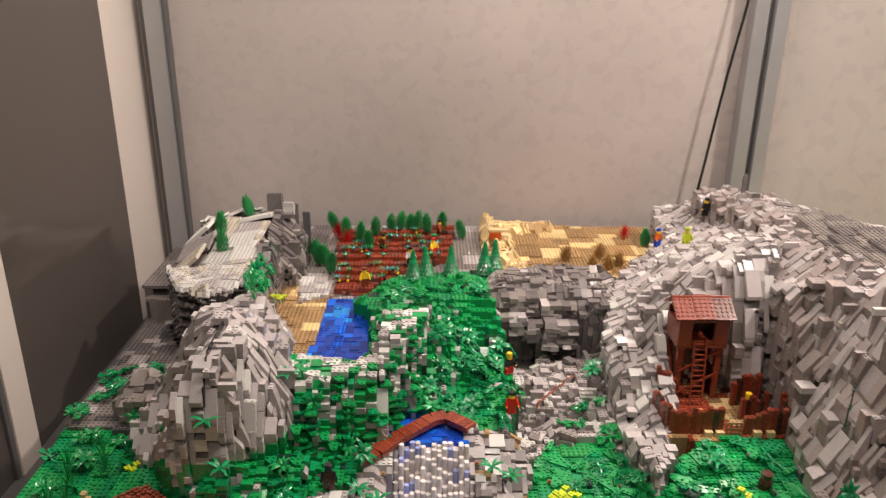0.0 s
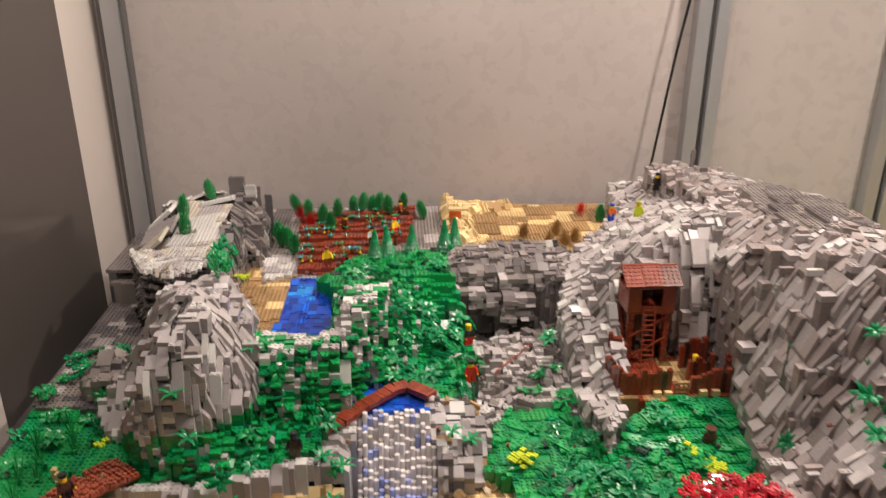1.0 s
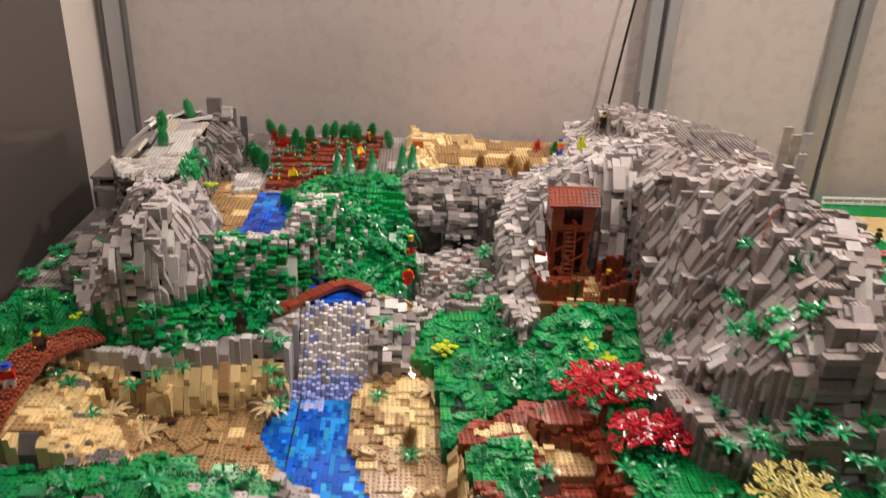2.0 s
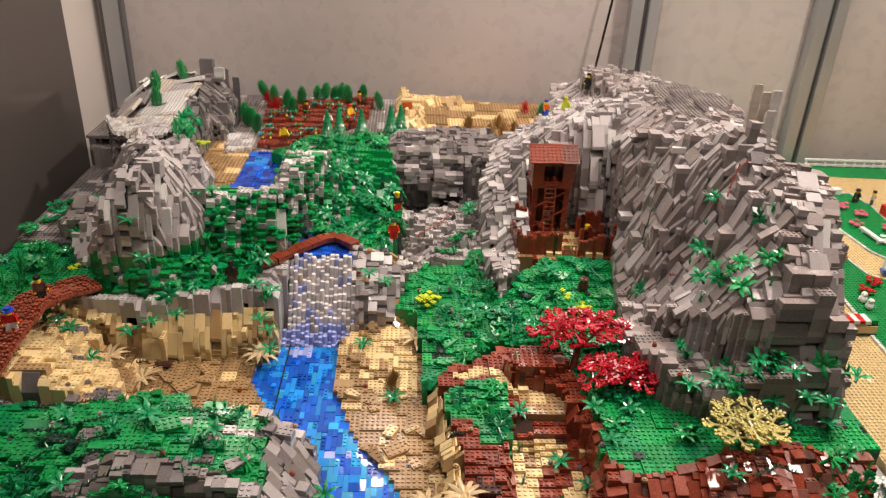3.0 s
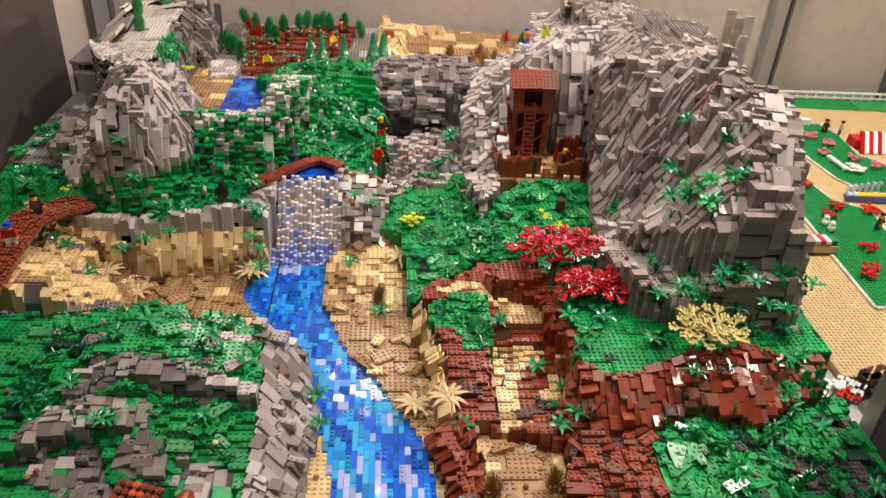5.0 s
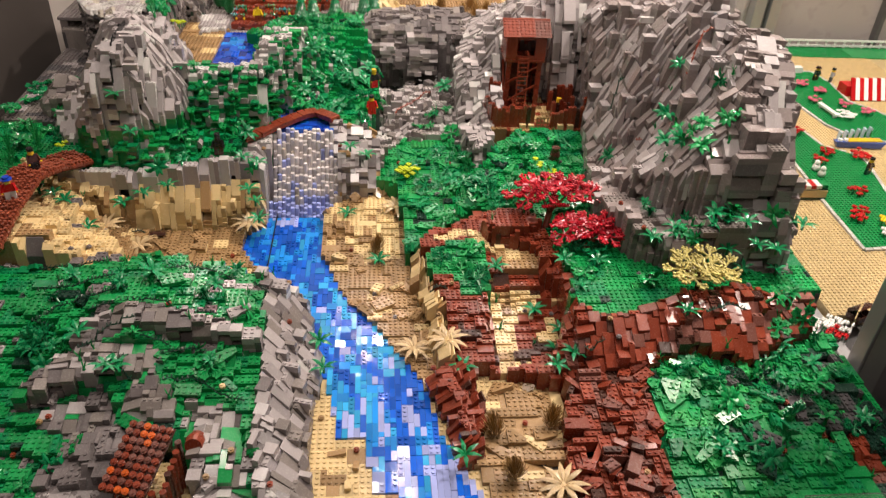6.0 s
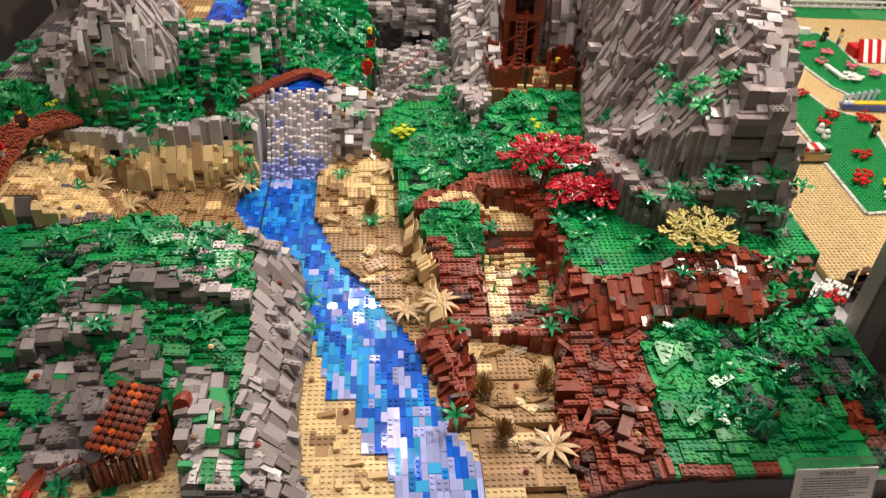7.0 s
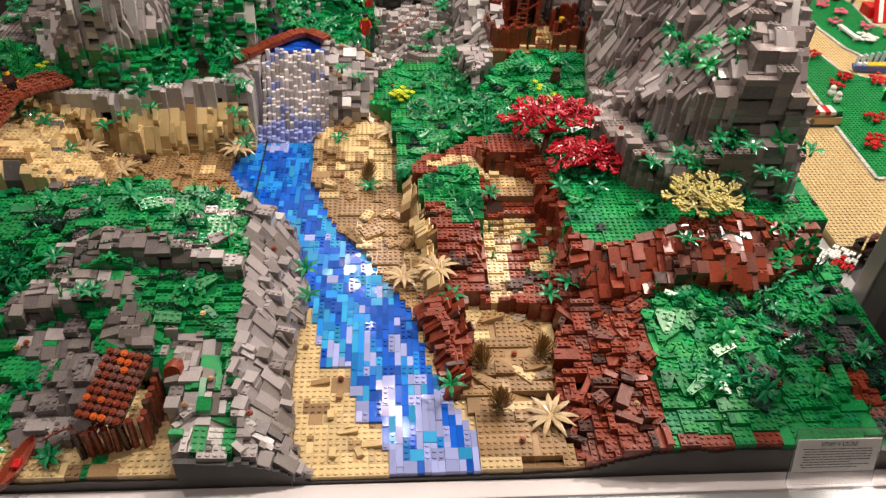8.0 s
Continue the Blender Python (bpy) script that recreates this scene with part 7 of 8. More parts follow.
post = thing("carved_post", "dark brown carved wooden post on the meadow", "post", at=(0.378, 0.716, ground(0.378, 0.716)))
bm = bmesh.new()
for q, (r0, r1) in enumerate(((0.010, 0.009), (0.0085, 0.010), (0.010, 0.008), (0.007, 0.0085))):
    cyl(bm, r0, r1, q * 0.0075, q * 0.0075 + 0.0073, 9)
part("trunk", bm, "dbrown", post)


def flowers(x, y, z, mat, n, seed, label, stemmat="green"):
    r = random.Random(seed)
    t = thing("flower_clump", label, "flowers", "flowers", at=(x, y, z))
    bs, bf = bmesh.new(), bmesh.new()
    for i in range(n):
        a, rr = i * 2.4, 0.0058 * math.sqrt(i + 0.5)
        h = r.uniform(0.006, 0.014)
        p = Vector((rr * math.cos(a), rr * math.sin(a), 0))
        cyl(bs, 0.001, 0.001, -0.002, h, 5, Matrix.Translation(p))
        for k in range(4):
            cyl(bf, 0.0028, 0.0024, 0, 0.0025, 6, Matrix.Translation(p + Vector((0.0033 * math.cos(k * 1.57), 0.0033 * math.sin(k * 1.57), h))))
    part("foliage", bs, stemmat, t)
    part("blossom", bf, mat, t)


for i, (x, y) in enumerate(((0.10, 0.755), (0.115, 0.762), (0.105, 0.745))):
    flowers(x, y, ground(x, y), "lime", 6, i, "lime yellow flowers on the meadow")
flowers(0.365, 0.665, ground(0.365, 0.665), "lime", 12, 7, "lime yellow flower bush by the red tree")
flowers(0.345, 0.70, ground(0.345, 0.70), "lime", 3, 8, "lime yellow flowers on a brown stake", "dbrown")
flowers(-0.52, 0.76, ground(-0.52, 0.76), "lime", 4, 9, "lime yellow flowers on the low ground")
flowers(-0.362, 1.10, 0.225, "lime", 5, 10, "lime leaves beside the upper pool")
rc = random.Random(77)
for i in range(85):
    # seedlings in the ploughed rows
    x, y = rc.uniform(-0.30, -0.06), rc.choice((1.32, 1.36, 1.40, 1.44, 1.48, 1.52, 1.56, 1.60))
    if REGIONS[REG[int((x - X0) / S), int(y / S)]]["name"] != "field":
        continue
    t = thing("seedling", "green crop plant in the ploughed field", "crop", "crops", at=(x, y, ground(x, y)))
    bm = bmesh.new()
    for k in range(5):
        blade(bm, Matrix.Rotation(k * 1.257, 4, "Z"), 0.016, 0.0045, 1.2, -0.2, seg=3)
    part("leaves", bm, rc.choice(("pgreen", "teal", "teal", "green")), t)
    if rc.random() < 0.5:
        part("bulb", bm_cyl(0.0035, 0.0012, -0.002, 0.006), rc.choice(("orange", "red", "yellow")), t)

# blocks that bridge the hollows of the canyon cliff
for x0, x1, y0, y1, z0, z1, mt in ((0.030, 0.062, 1.135, 1.16, 0.150, 0.176, "dgrey"), (0.058, 0.090, 1.128, 1.155, 0.142, 0.180, "lgrey"), (0.088, 0.118, 1.122, 1.15, 0.130, 0.165, "dgrey"), (0.04, 0.115, 1.155, 1.235, 0.150, 0.205, "dgrey"),
                                   (0.120, 0.150, 1.115, 1.15, 0.115, 0.172, "lgrey"), (0.148, 0.184, 1.118, 1.15, 0.120, 0.168, "lgrey"), (0.12, 0.185, 1.15, 1.20, 0.128, 0.19, "dgrey")):
    t = thing("cave_lintel", ("pale" if mt == "lgrey" else "dark") + " grey bricks bridging a hollow in the cliff", "rock", "cave blocks")
    rb = random.Random(int(x0 * 1000))
    z = z0
    while z < z1 - 0.004:
        x = x0 + rb.choice((0, 0.004))
        while x < x1 - 0.004:
            w = rb.choice((0.008, 0.016, 0.016, 0.024))
            bm = bmesh.new()
            yy = y0 + rb.choice((0, 0.002, 0.004, 0.008))
            v = box(bm, x, min(x + w, x1 + 0.004) - 0.0002, yy, y1, z, z + BR - 0.0001)
            if rb.random() < 0.35:
                for q in v:
                    if q.co.y < yy + 0.001 and q.co.z > z + 0.005:
                        q.co.y += 0.007
            part("brick", bm, rb.choice((mt, mt, "lgrey", "dgrey", "ogrey")), t)
            x += w
        z += BR
# stone pinnacles and blocks that stand clear of the rock; the first five build a glass reflection solid
for x, y, z, w, h, mt in ((0.6445, 0.80, 0.36, 2, 0.115, "palegrey"), (0.665, 0.808, 0.345, 2, 0.115, "palegrey"), (0.681, 0.802, 0.34, 2, 0.12, "wgrey"), (0.668, 0.782, 0.34, 2, 0.095, "wgrey"), (0.650, 0.778, 0.34, 2, 0.07, "palegrey"), (0.576, 1.40, 0.31, 1, 0.068, "dgrey"), (0.556, 1.36, 0.30, 2, 0.05, "lgrey"), (0.60, 1.39, 0.32, 2, 0.02, "dgrey"),
                          (-0.435, 1.46, 0.285, 4, 0.03, "dgrey"), (-0.405, 1.455, 0.275, 3, 0.022, "wgrey"), (-0.395, 1.47, 0.2, 2, 0.09, "dgrey"), (-0.37, 1.47, 0.19, 2, 0.08, "slate")):
    t = thing("stone_pinnacle", "upright grey bricks, as a pinnacle or as a glass reflection built solid", "rock", "pinnacles", at=(x, y, z))
    q = 0
    while q * BR < h:
        bm = bmesh.new()
        v, f = block(w, max(1, w - 1), BR, drop=0.004 if (q + 1) * BR >= h else 0, lip=0.2)
        vs = [bm.verts.new(p) for p in v]
        for fc in f:
            bm.faces.new([vs[i] for i in fc])
        if (q + 1) * BR >= h:
            stud_rows(bm, Matrix.Translation((0, -0.002, -0.001)), w, 1)
        ob = part("brick", bm, mt, t)
        ob.location = (0.0006 * (q % 2), 0, (q + 1) * BR)
        q += 1
slab_o = thing("orange_rock", "orange brick rock at the desert's edge", "rock", at=(0.062, 1.525, 0.195))
bm = bmesh.new()
box(bm, -0.016, 0.012, -0.008, 0.01, 0, 0.016, bevel=0.001)
part("base", bm, "orange", slab_o)
bm = bmesh.new()
box(bm, -0.018, 0.03, -0.006, 0.012, 0.0165, 0.023, bevel=0.001)
part("cap", bm, "tan", slab_o)
# upright staves round the broad stump
stump = thing("stump_wall", "fluted dark brown bricks round the broad stump", "stump", at=(0.262, 0.52, 0.0))
rw = random.Random(14)
edge = STUMP[3:] + STUMP[:3]
for (xa, ya), (xb, yb) in zip(edge, edge[1:]):
    L = math.hypot(xb - xa, yb - ya)
    n = max(1, round(L / S))
    ox, oy = (yb - ya) / L, -(xb - xa) / L
    if (xa + ox * 0.01 - 0.262) ** 2 + (ya + oy * 0.01 - 0.52) ** 2 < (xa - 0.262) ** 2 + (ya - 0.52) ** 2:
        ox, oy = -ox, -oy
    for i in range(n):
        q = (i + 0.5) / n
        bm = bmesh.new()
        out = rw.choice((0.0, 0.002, 0.004))
        tilt_box(bm, (xa + (xb - xa) * q + ox * (out + 0.008) - 0.262, ya + (yb - ya) * q + oy * (out + 0.008) - 0.52, 0.035), (xa + (xb - xa) * q + ox * out - 0.262, ya + (yb - ya) * q + oy * out - 0.52, 0.104 - rw.choice((0.0, 0.003, 0.010, 0.016))), 0.0078, 0.008, (ox, oy, 0.0))
        part("stave", bm, rw.choice(("brown", "brown", "dbrown", "rustbrown")), stump)
# seam between two base modules
seam = bmesh.new()
y = 0.495
while y < 0.80:
    zz = ground(-0.136, y) + 0.0045
    box(seam, -0.1368, -0.1352, y, y + 0.008, zz - 0.012, zz)
    y += 0.008
tagged(link_bm("module_seam", seam, "black"), "black seam between two base modules of the landscape", "seam", kind="structure")
crack = bmesh.new()
y = 0.655
while y < 0.80:
    zz = max(ground(-0.372, y), ground(-0.380, y)) + 0.004
    box(crack, -0.3765, -0.3745, y, y + 0.008, zz - 0.03, zz)
    y += 0.008
tagged(link_bm("module_seam", crack, "black"), "black seam running through the pale crag", "seam", kind="structure")
# cable on the back wall
cv = bpy.data.curves.new("cable", "CURVE")
cv.dimensions, cv.bevel_depth = "3D", 0.0035
sp = cv.splines.new("BEZIER")
cable_pts = ((0.578, 1.705, 0.17), (0.592, 1.705, 0.285), (0.624, 1.705, 0.55), (0.652, 1.705, 0.75), (0.672, 1.705, 1.1), (0.675, 1.705, 1.9))
sp.bezier_points.add(len(cable_pts) - 1)
for bp, c in zip(sp.bezier_points, cable_pts):
    bp.co, bp.handle_left_type, bp.handle_right_type = c, "AUTO", "AUTO"
cable = new("cable", cv)
cv.materials.append(MATS["black"])
tagged(cable, "black cable hanging down the back wall", "cable")

# overhanging slab of dark plates above the quarry, on stone piers
ov = thing("overhang_slab", "flat dark grey overhanging slab of studded plates", "rock slab", at=(-0.605, 1.365, 0.187))
for px, py, nx, ny, mt in ((-0.035, -0.075, 8, 8, "dgrey"), (0.029, -0.070, 8, 9, "ogrey"), (-0.035, -0.005, 8, 9, "ogrey"), (0.029, 0.006, 8, 10, "dgrey"), (-0.035, 0.073, 8, 10, "dgrey"), (0.029, 0.090, 8, 10, "ogrey")):
    bm = bmesh.new()
    box(bm, px - nx * S / 2 + GAP, px + nx * S / 2 - GAP, py - ny * S / 2 + GAP, py + ny * S / 2 - GAP, -0.0064, 0.0)
    stud_rows(bm, Matrix.Translation((px, py, 0)), nx, ny)
    part("plate", bm, mt, ov)
for px, py, ww in ((-0.058, -0.09, 2), (0.05, -0.08, 3), (-0.036, -0.02, 7), (0.03, -0.005, 8)):
    bm = bmesh.new()
    box(bm, px - ww * S / 2, px + ww * S / 2, py - 0.008, py + 0.008, -0.070, -0.0066)
    part("pier", bm, "lgrey" if ww < 4 else "slate", ov)

# ---------------------------------------------------------------- the neighbouring garden
def in_poly(x, y, poly):
    hit, j = False, len(poly) - 1
    for i in range(len(poly)):
        (xi, yi), (xj, yj) = poly[i], poly[j]
        if (yi > y) != (yj > y) and x < (xj - xi) * (y - yi) / (yj - yi) + xi:
            hit = not hit
        j = i
    return hit


LAWN_NEAR = [(1.045, 1.073), (1.085, 1.099), (1.096, 1.014), (1.122, 0.994), (1.159, 0.964), (1.16, 0.93), (1.13, 0.8), (1.10, 0.60), (0.959, 0.584), (0.969, 0.771), (0.974, 0.78), (0.982, 0.888), (0.986, 0.955), (0.8, 0.97), (0.8, 1.1)]
LAWN_MID = [(0.9, 1.5), (1.301, 1.484), (1.316, 1.402), (1.303, 1.273), (1.342, 1.225), (1.4, 1.08), (1.36, 1.0), (1.2, 1.062), (1.164, 1.127), (1.144, 1.286), (0.9, 1.32)]
LAWN_BACK = [(0.80, 1.63), (2.3, 1.58), (2.3, 1.70), (0.80, 1.70)]
GX0, GX1, GY0, GY1 = 0.80, 2.30, 0.40, 1.70
tagged(slab("garden_base", GX0, GX1, GY0, GY1, -0.0225, -0.0008, "tan"), "tan baseplate of the neighbouring garden display", "baseplate", kind="structure")


def stud_field(name, keep, z, mat, label, xr, yr, n=6):
    pieces = []
    key = ("onestud", n)
    if key not in SHAPES:
        v, f = stud(0, 0, 0.0, n)
        SHAPES[key] = (np.array(v), f, np.array([i for q in f for i in q], np.int32), np.array([len(q) for q in f], np.int32))
    for i in range(int((xr[1] - xr[0]) / S)):
        for j in range(int((yr[1] - yr[0]) / S)):
            x, y = xr[0] + (i + 0.5) * S, yr[0] + (j + 0.5) * S
            if keep(x, y):
                pieces.append((key, mat, Matrix.Translation((x, y, z))))
    t = thing(name, label, "baseplate")
    joined("studs", pieces, t, 5)
    return t


lawns = (LAWN_NEAR, LAWN_MID, LAWN_BACK)
stud_field("garden_studs", lambda x, y: not any(in_poly(x, y, p) for p in lawns), -0.0008, "tan", "rows of round tan studs on the garden baseplate", (GX0, 1.55), (GY0, GY1))
for k, poly in enumerate(lawns):
    t = thing("lawn", "green studded lawn plate in the neighbouring garden", "lawn", "lawns")
    bm = bmesh.new()
    top = [bm.verts.new((x, y, 0.0026)) for x, y in poly]
    low = [bm.verts.new((x, y, -0.0005)) for x, y in poly]
    bm.faces.new(top)
    for i in range(len(poly)):
        bm.faces.new((top[i], low[i], low[(i + 1) % len(poly)], top[(i + 1) % len(poly)]))
    bmesh.ops.recalc_face_normals(bm, faces=bm.faces)
    part("plate", bm, "green", t)
    xs, ys = [p[0] for p in poly], [p[1] for p in poly]
    pcs = []
    for i in range(int((min(1.5, max(xs)) - min(xs)) / S)):
        for j in range(int((max(ys) - min(ys)) / S)):
            x, y = min(xs) + (i + 0.5) * S, min(ys) + (j + 0.5) * S
            if in_poly(x, y, poly):
                pcs.append((("onestud", 6), "green", Matrix.Translation((x, y, 0.0026))))
    joined("studs", pcs, t, 6 + k)
    # pale edging stones
    if k < 2:
        for (xa, ya), (xb, yb) in zip(poly, poly[1:] + poly[:1]):
            L = math.hypot(xb - xa, yb - ya)
            n = max(1, int(L / 0.0165))
            for q in range(n):
                u = (q + 0.5) / n
                bm = bmesh.new()
                box(bm, -0.0078, 0.0078, -0.0036, 0.0036, -0.0006, 0.0045, Matrix.Translation((xa + (xb - xa) * u, ya + (yb - ya) * u, 0)) @ Matrix.Rotation(math.atan2(yb - ya, xb - xa), 4, "Z"), bevel=0.0004)
                part("edging_stone", bm, "wgrey", t)

fence = thing("picket_fence", "low white plastic fence along the back of the garden", "fence", at=(1.26, 1.69, 0.0))
for q in range(34):
    bar("picket", fence, "white", (0.008 + q * 0.03, 0, 0), (0.008 + q * 0.03, 0, 0.028), 0.006, 0.004)
for z in (0.010, 0.0265):
    bar("rail", fence, "white", (0, -0.0035, z), (1.03, -0.0035, z), 0.003, 0.006)
for i, (x, y, mt, n) in enumerate(((1.217, 1.375, "pink", 9), (1.246, 1.329, "pink", 9), (1.198, 1.265, "pink", 8), (1.267, 1.236, "pink", 8), (1.235, 1.169, "white", 18), (1.303, 1.190, "pink", 8), (1.056, 1.074, "red", 10), (1.078, 0.965, "red", 9), (1.043, 0.928, "red", 8), (1.153, 0.954, "red", 14), (1.057, 0.789, "red", 10), (1.014, 0.706, "red", 9), (0.997, 0.684, "red", 7), (1.052, 0.670, "yellow", 8), (1.033, 0.630, "white", 8))):
    flowers(x, y, 0.003, mt, n, 30 + i, mt + " flowers on the garden lawn")
flowers(0.785, 0.36, -0.012, "red", 6, 60, "red flowers beside the partition")
for i, (x, y) in enumerate(((0.795, 0.37), (0.80, 0.385), (0.775, 0.38))):
    flowers(x, y, -0.012, "white", 7, 61 + i, "white flowers beside the partition")
kiosk = thing("striped_tent", "red and white striped tent in the garden", "tent", at=(1.374, 1.313, 0.0))
for q in range(9):
    bar("stripe", kiosk, "red" if q % 2 == 0 else "white", (-0.055 + q * 0.012, -0.03, 0.002), (-0.042 + q * 0.012, 0.02, 0.045), 0.0118, 0.004, (0, -1, 0.6))
bm = bmesh.new()
box(bm, -0.065, 0.07, 0.0, 0.04, 0, 0.03, bevel=0.002)
part("body", bm, "red", kiosk)
flowers(1.342, 1.347, 0.002, "white", 8, 70, "white flowers by the striped tent")
bench = thing("garden_bench", "long white bench on the lawn", "bench", at=(1.204, 1.200, 0.0045))
bar("seat", bench, "white", (-0.004, 0.040, 0.008), (0.004, -0.040, 0.008), 0.012, 0.005)
for s in (-0.03, 0.03):
    bm = bmesh.new()
    box(bm, -0.004 - s * 0.1, 0.004 - s * 0.1, s - 0.003, s + 0.003, -0.003, 0.0055)
    part("leg", bm, "white", bench)
boat = thing("toy_boat", "blue grey toy boat with pale railings and yellow deck", "boat", at=(1.166, 1.013, 0.003))
bm = bmesh.new()
vs = box(bm, -0.045, 0.075, -0.016, 0.016, 0, 0.014)
for v in vs:
    if v.co.x < 0:
        v.co.y *= 0.45
    if v.co.z < 0.005:
        v.co.x *= 0.85
part("hull", bm, "boatblue", boat)
bm = bmesh.new()
box(bm, -0.015, 0.07, -0.009, 0.009, 0.0142, 0.0165)
part("deck", bm, "yellow", boat)
for q in range(2):
    bm = bmesh.new()
    cyl(bm, 0.006, 0.005, 0.0143, 0.019, 10, Matrix.Translation((-0.032 + q * 0.014, 0, 0)))
    part("bollard", bm, "white", boat)
for q in range(6):
    rail = bar("railing_panel", boat, "paleblue", (-0.022 + q * 0.018, 0.022 + q * 0.005, 0.0), (-0.022 + q * 0.018, 0.022 + q * 0.005, 0.026), 0.004, 0.012)
    bar("slot", rail, "green", (-0.022 + q * 0.018, 0.0155 + q * 0.005, 0.006), (-0.022 + q * 0.018, 0.0155 + q * 0.005, 0.019), 0.0025, 0.003)
boulder = thing("white_box", "small white brick block on the garden lawn", "block", at=(1.253, 1.480, 0.003))
bm = bmesh.new()
box(bm, -0.014, 0.014, -0.01, 0.01, 0, 0.016, bevel=0.001)
part("body", bm, "white", boulder)
stall = thing("flower_stall", "tan market stall with a red and white awning", "stall", at=(0.948, 0.781, 0.001))
for nm, x0, x1, y0, y1, z0, z1, mt in (("base", -0.045, 0.028, -0.014, 0.014, 0, 0.006, "dgreen"), ("counter", -0.045, 0.028, -0.0135, 0.0135, 0.0061, 0.022, "tan"), ("box", 0.008, 0.027, -0.012, 0.012, 0.0221, 0.027, "dgreen"), ("counter", -0.045, 0.006, -0.012, 0.012, 0.0221, 0.027, "palegrey"), ("planter", 0.008, 0.026, -0.011, 0.011, 0.0271, 0.034, "green")):
    bm = bmesh.new()
    box(bm, x0, x1, y0, y1, z0, z1, bevel=0.0006)
    part(nm, bm, mt, stall)
for q in range(5):
    bm = bmesh.new()
    box(bm, -0.045 + q * 0.0112, -0.0342 + q * 0.0112, -0.015, 0.013, 0.0272, 0.0345, bevel=0.0006)
    part("awning_stripe", bm, "red" if q % 2 else "white", stall)
bm = bmesh.new()
cyl(bm, 0.006, 0.006, -0.0008, 0.0008, 14, Matrix.Translation((-0.033, -0.0137, 0.0125)) @ Matrix.Rotation(math.pi / 2, 4, "X"))
part("round_window", bm, "slate", stall)
for i, (x, y) in enumerate(((1.016, 0.892), (1.015, 0.864))):
    t = thing("white_ornament", "round white garden ornament", "ornament", "ornaments", at=(x, y, 0.003))
    bm = bmesh.new()
    for rr, zz in ((0.009, 0.008), (0.0065, 0.019)):
        sp_ = bmesh.ops.create_uvsphere(bm, u_segments=10, v_segments=7, radius=rr)
        bmesh.ops.translate(bm, vec=(0, 0, zz), verts=sp_["verts"])
    part("body", bm, "white", t)

# ---------------------------------------------------------------- sign in its acrylic stand
plastic("acrylic", (0.9, 0.9, 0.9), 0.05, 0.02, 0.95)
sign = thing("sign_stand", "clear acrylic stand holding a white printed card", "sign", at=(0.588, -0.024, -0.0088))
m_tilt = Matrix.Rotation(-0.30, 4, "X")
for nm, b, mt, lab in (("back_sheet", (-0.052, 0.052, 0.0012, 0.0030, 0.0, 0.078), "acrylic", ""), ("card", (-0.049, 0.049, 0.0002, 0.0010, 0.020, 0.0645), "paper", "white printed paper card"), ("foot", (-0.052, 0.052, -0.030, 0.0010, 0.0, 0.0018), "acrylic", "")):
    bm = bmesh.new()
    box(bm, *b, m=m_tilt if nm != "foot" else None)
    ob = part(nm, bm, mt, sign, lab)
    if mt == "acrylic":
        ob.visible_shadow = False
txt = bpy.data.curves.new("title", "FONT")
txt.body, txt.size, txt.align_x = "WITAMY W KOLONII!", 0.0085, "CENTER"
tob = new("title", txt)
dg = bpy.context.evaluated_depsgraph_get()
tme = bpy.data.meshes.new_from_object(tob.evaluated_get(dg))
bpy.data.objects.remove(tob)
tme.materials.append(MATS["ink"])
title = new("title", tme)
title.parent = sign
title.matrix_basis = m_tilt @ Matrix.Translation((0, -0.0003, 0.0553)) @ Matrix.Rotation(math.pi / 2, 4, "X") @ Matrix.Diagonal((0.52, 1, 1, 1))
rl = random.Random(9)
for q in range(8):
    z = 0.0504 - q * 0.0036
    x, end = -0.041 + (0.002 if q % 3 else 0), (0.041 if q not in (5, 7) else rl.uniform(0.015, 0.036))
    while x < end - 0.003:
        w = min(rl.uniform(0.003, 0.009), end - x)
        bm = bmesh.new()
        box(bm, x, x + w, -0.0002, 0.0, z + 0.0007, z + 0.0016, m=m_tilt)
        part("print_bar", bm, "ink", sign)
        x += w + 0.0014


# ---------------------------------------------------------------- base board edges that follow the landscape
def edge_board(name, cells, horizontal, at):
    bm = bmesh.new()
    for a, h in cells:
        top = max(-0.006, h - 2.2 * PL)
        if horizontal:
            box(bm, a, a + S + 0.0001, at - 0.003, at + 0.004, -0.0218, top)
        else:
            box(bm, at - 0.004, at + 0.003, a, a + S + 0.0001, -0.0218, top)
    bmesh.ops.remove_doubles(bm, verts=bm.verts, dist=0.00005)
    ob = link_bm(name, bm, "skirt_black")
    tagged(ob, "dark grey base board edge under the brick landscape", "base board", kind="structure")


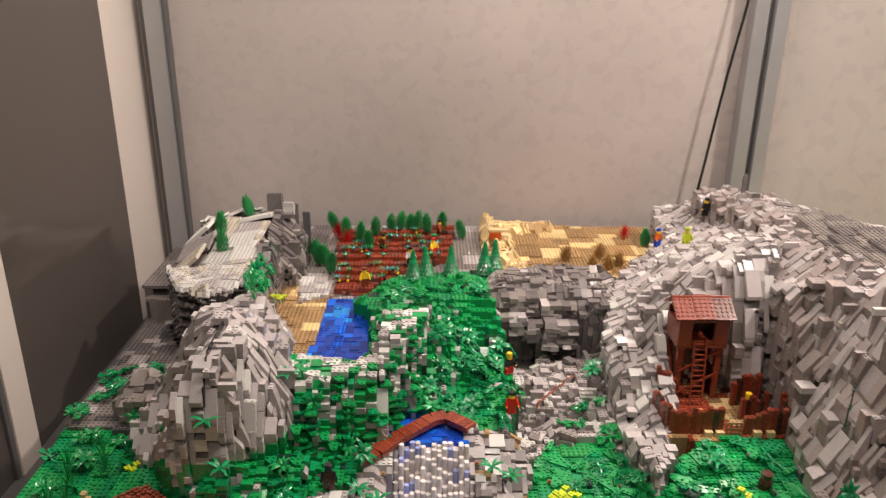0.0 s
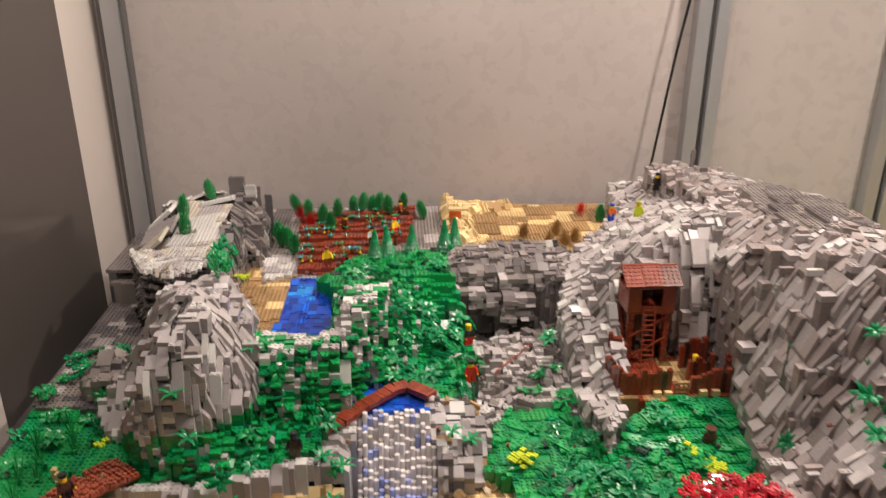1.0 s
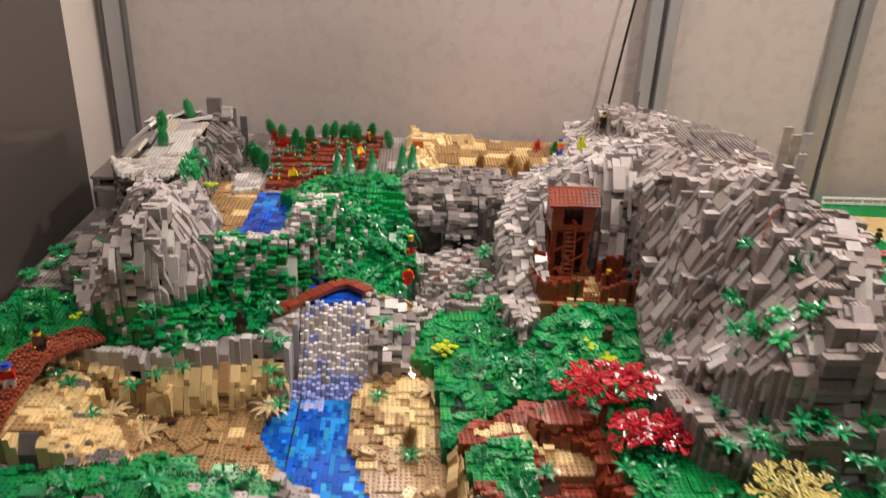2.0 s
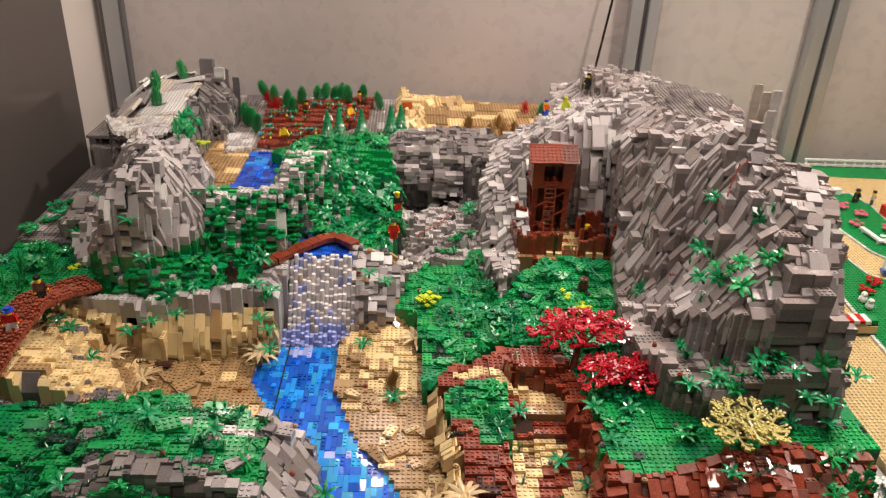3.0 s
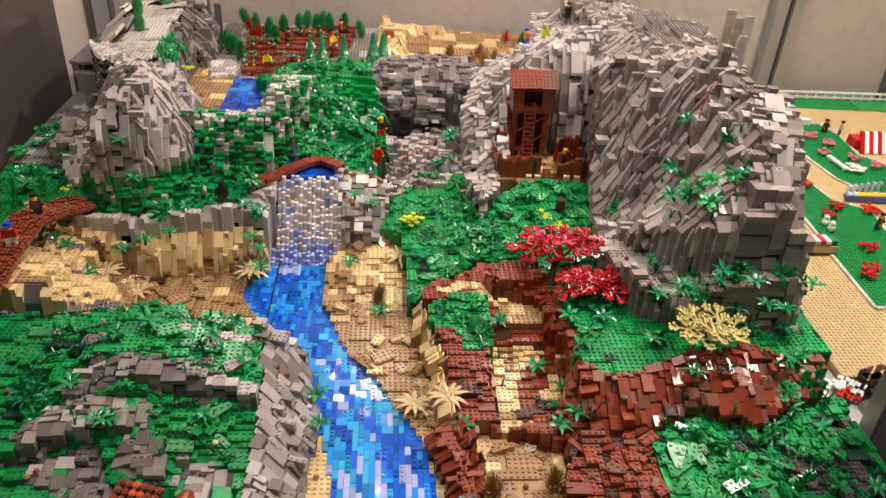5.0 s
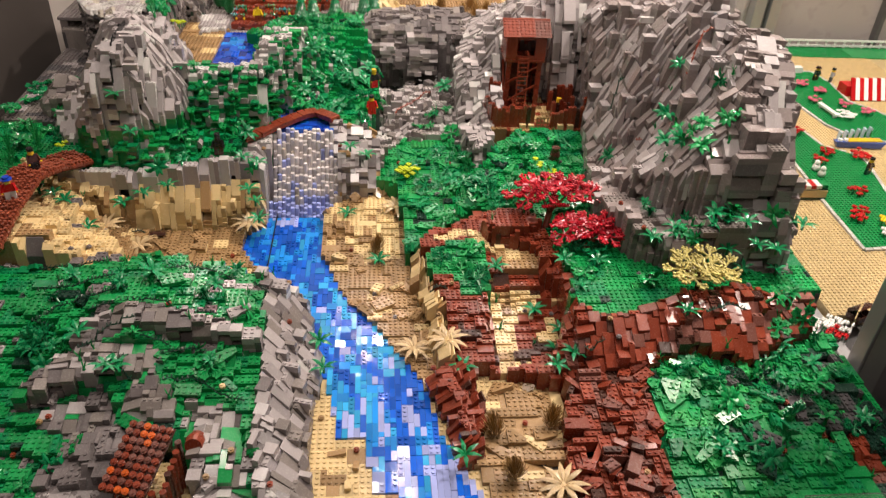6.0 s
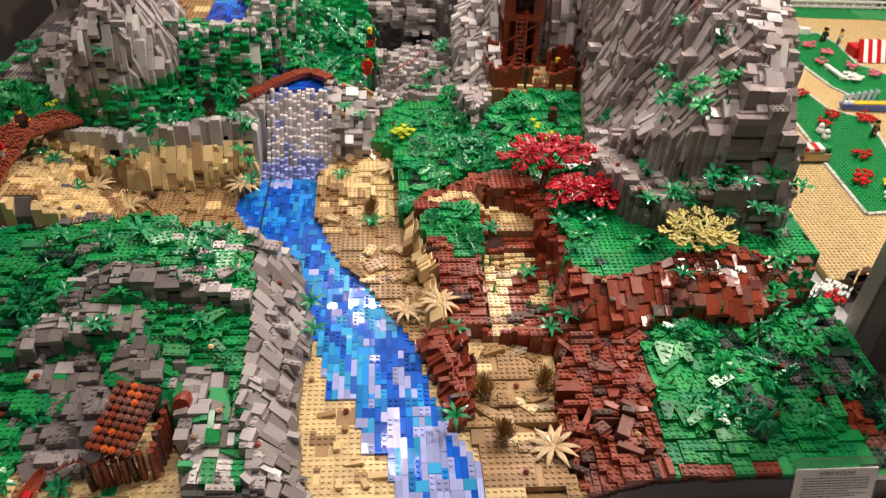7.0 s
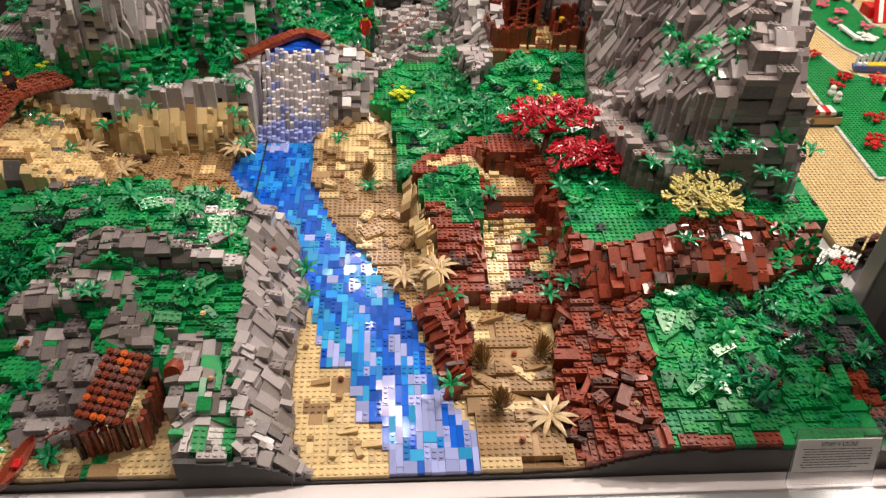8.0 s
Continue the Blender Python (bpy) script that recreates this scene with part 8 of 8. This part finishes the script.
edge_board("base_edge", [(X0 + i * S, float(H[i, 0:2].min())) for i in range(NX)], True, 0.0005)
edge_board("base_edge", [(j * S, float(H[NX - 2:NX, j].min())) for j in range(NY)], False, X0 + NX * S - 0.0035)
edge_board("base_edge", [(j * S, float(H[0:2, j].min())) for j in range(NY)], False, X0 + 0.0035)
rp = random.Random(91)
for _ in range(110):
    x, y = rp.uniform(-0.45, 0.70), rp.uniform(0.03, 0.80)
    nm = REGIONS[REG[int((x - X0) / S), int(y / S)]]["name"]
    if nm in ("river", "waterfall", "stream", "east_massif", "west_crag"):
        continue
    ob = new("round_plate", None)
    bm = bmesh.new()
    cyl(bm, 0.0039, 0.0039, 0, 0.0032, 10)
    cyl(bm, 0.0024, 0.0024, 0.0032, 0.0049, 8)
    me = bpy.data.meshes.new("round_plate")
    bm.to_mesh(me)
    bm.free()
    mt = rp.choice(("dgrey", "ogrey", "brown", "dgrey", "tan", "green")) if "green" in nm or nm in ("meadow", "near_hill") else rp.choice(("dtan", "dgrey", "brown"))
    me.materials.append(MATS[mt])
    bpy.data.objects.remove(ob)
    ob = new("round_plate", me)
    ob.location = (X0 + (int((x - X0) / S) + 0.5) * S, (int(y / S) + 0.5) * S, round(ground(x, y) / PL) * PL + 0.0017)
    tagged(ob, {"dgrey": "small dark grey", "ogrey": "small dull grey", "brown": "small reddish brown", "tan": "small tan", "green": "small green", "dtan": "small dark tan"}[mt] + " round plate lying on the ground", "plate", "round plates")


# loose tan slope bricks on the front sand
rl2 = random.Random(23)
for x, y, rot, w, l in ((0.010, 0.085, 0.05, 1, 2), (0.032, 0.060, 1.57, 1, 3), (0.036, 0.066, 0.1, 2, 1), (0.020, 0.115, -0.1, 1, 2), (0.060, 0.040, 1.5, 1, 3), (0.015, 0.030, 0.0, 1, 2), (0.045, 0.030, 0.3, 1, 2), (-0.005, 0.135, 1.6, 1, 3)):
    bm = bmesh.new()
    vv, ff = block(w, l, 0.006, drop=0.005, lip=0.2)
    vs = [bm.verts.new((q[0], q[1], q[2] + 0.006)) for q in vv]
    for fc in ff:
        bm.faces.new([vs[i] for i in fc])
    ob = link_bm("loose_brick", bm, rl2.choice(("tan", "tan", "dtan")))
    ob.matrix_basis = Matrix.Translation((x, y, ground(x, y) + 0.0015)) @ Matrix.Rotation(rot, 4, "Z")
    tagged(ob, "loose tan slope brick lying on the front sand", "brick", "loose bricks")

# ---------------------------------------------------------------- laying the landscape
SINGLE = 80
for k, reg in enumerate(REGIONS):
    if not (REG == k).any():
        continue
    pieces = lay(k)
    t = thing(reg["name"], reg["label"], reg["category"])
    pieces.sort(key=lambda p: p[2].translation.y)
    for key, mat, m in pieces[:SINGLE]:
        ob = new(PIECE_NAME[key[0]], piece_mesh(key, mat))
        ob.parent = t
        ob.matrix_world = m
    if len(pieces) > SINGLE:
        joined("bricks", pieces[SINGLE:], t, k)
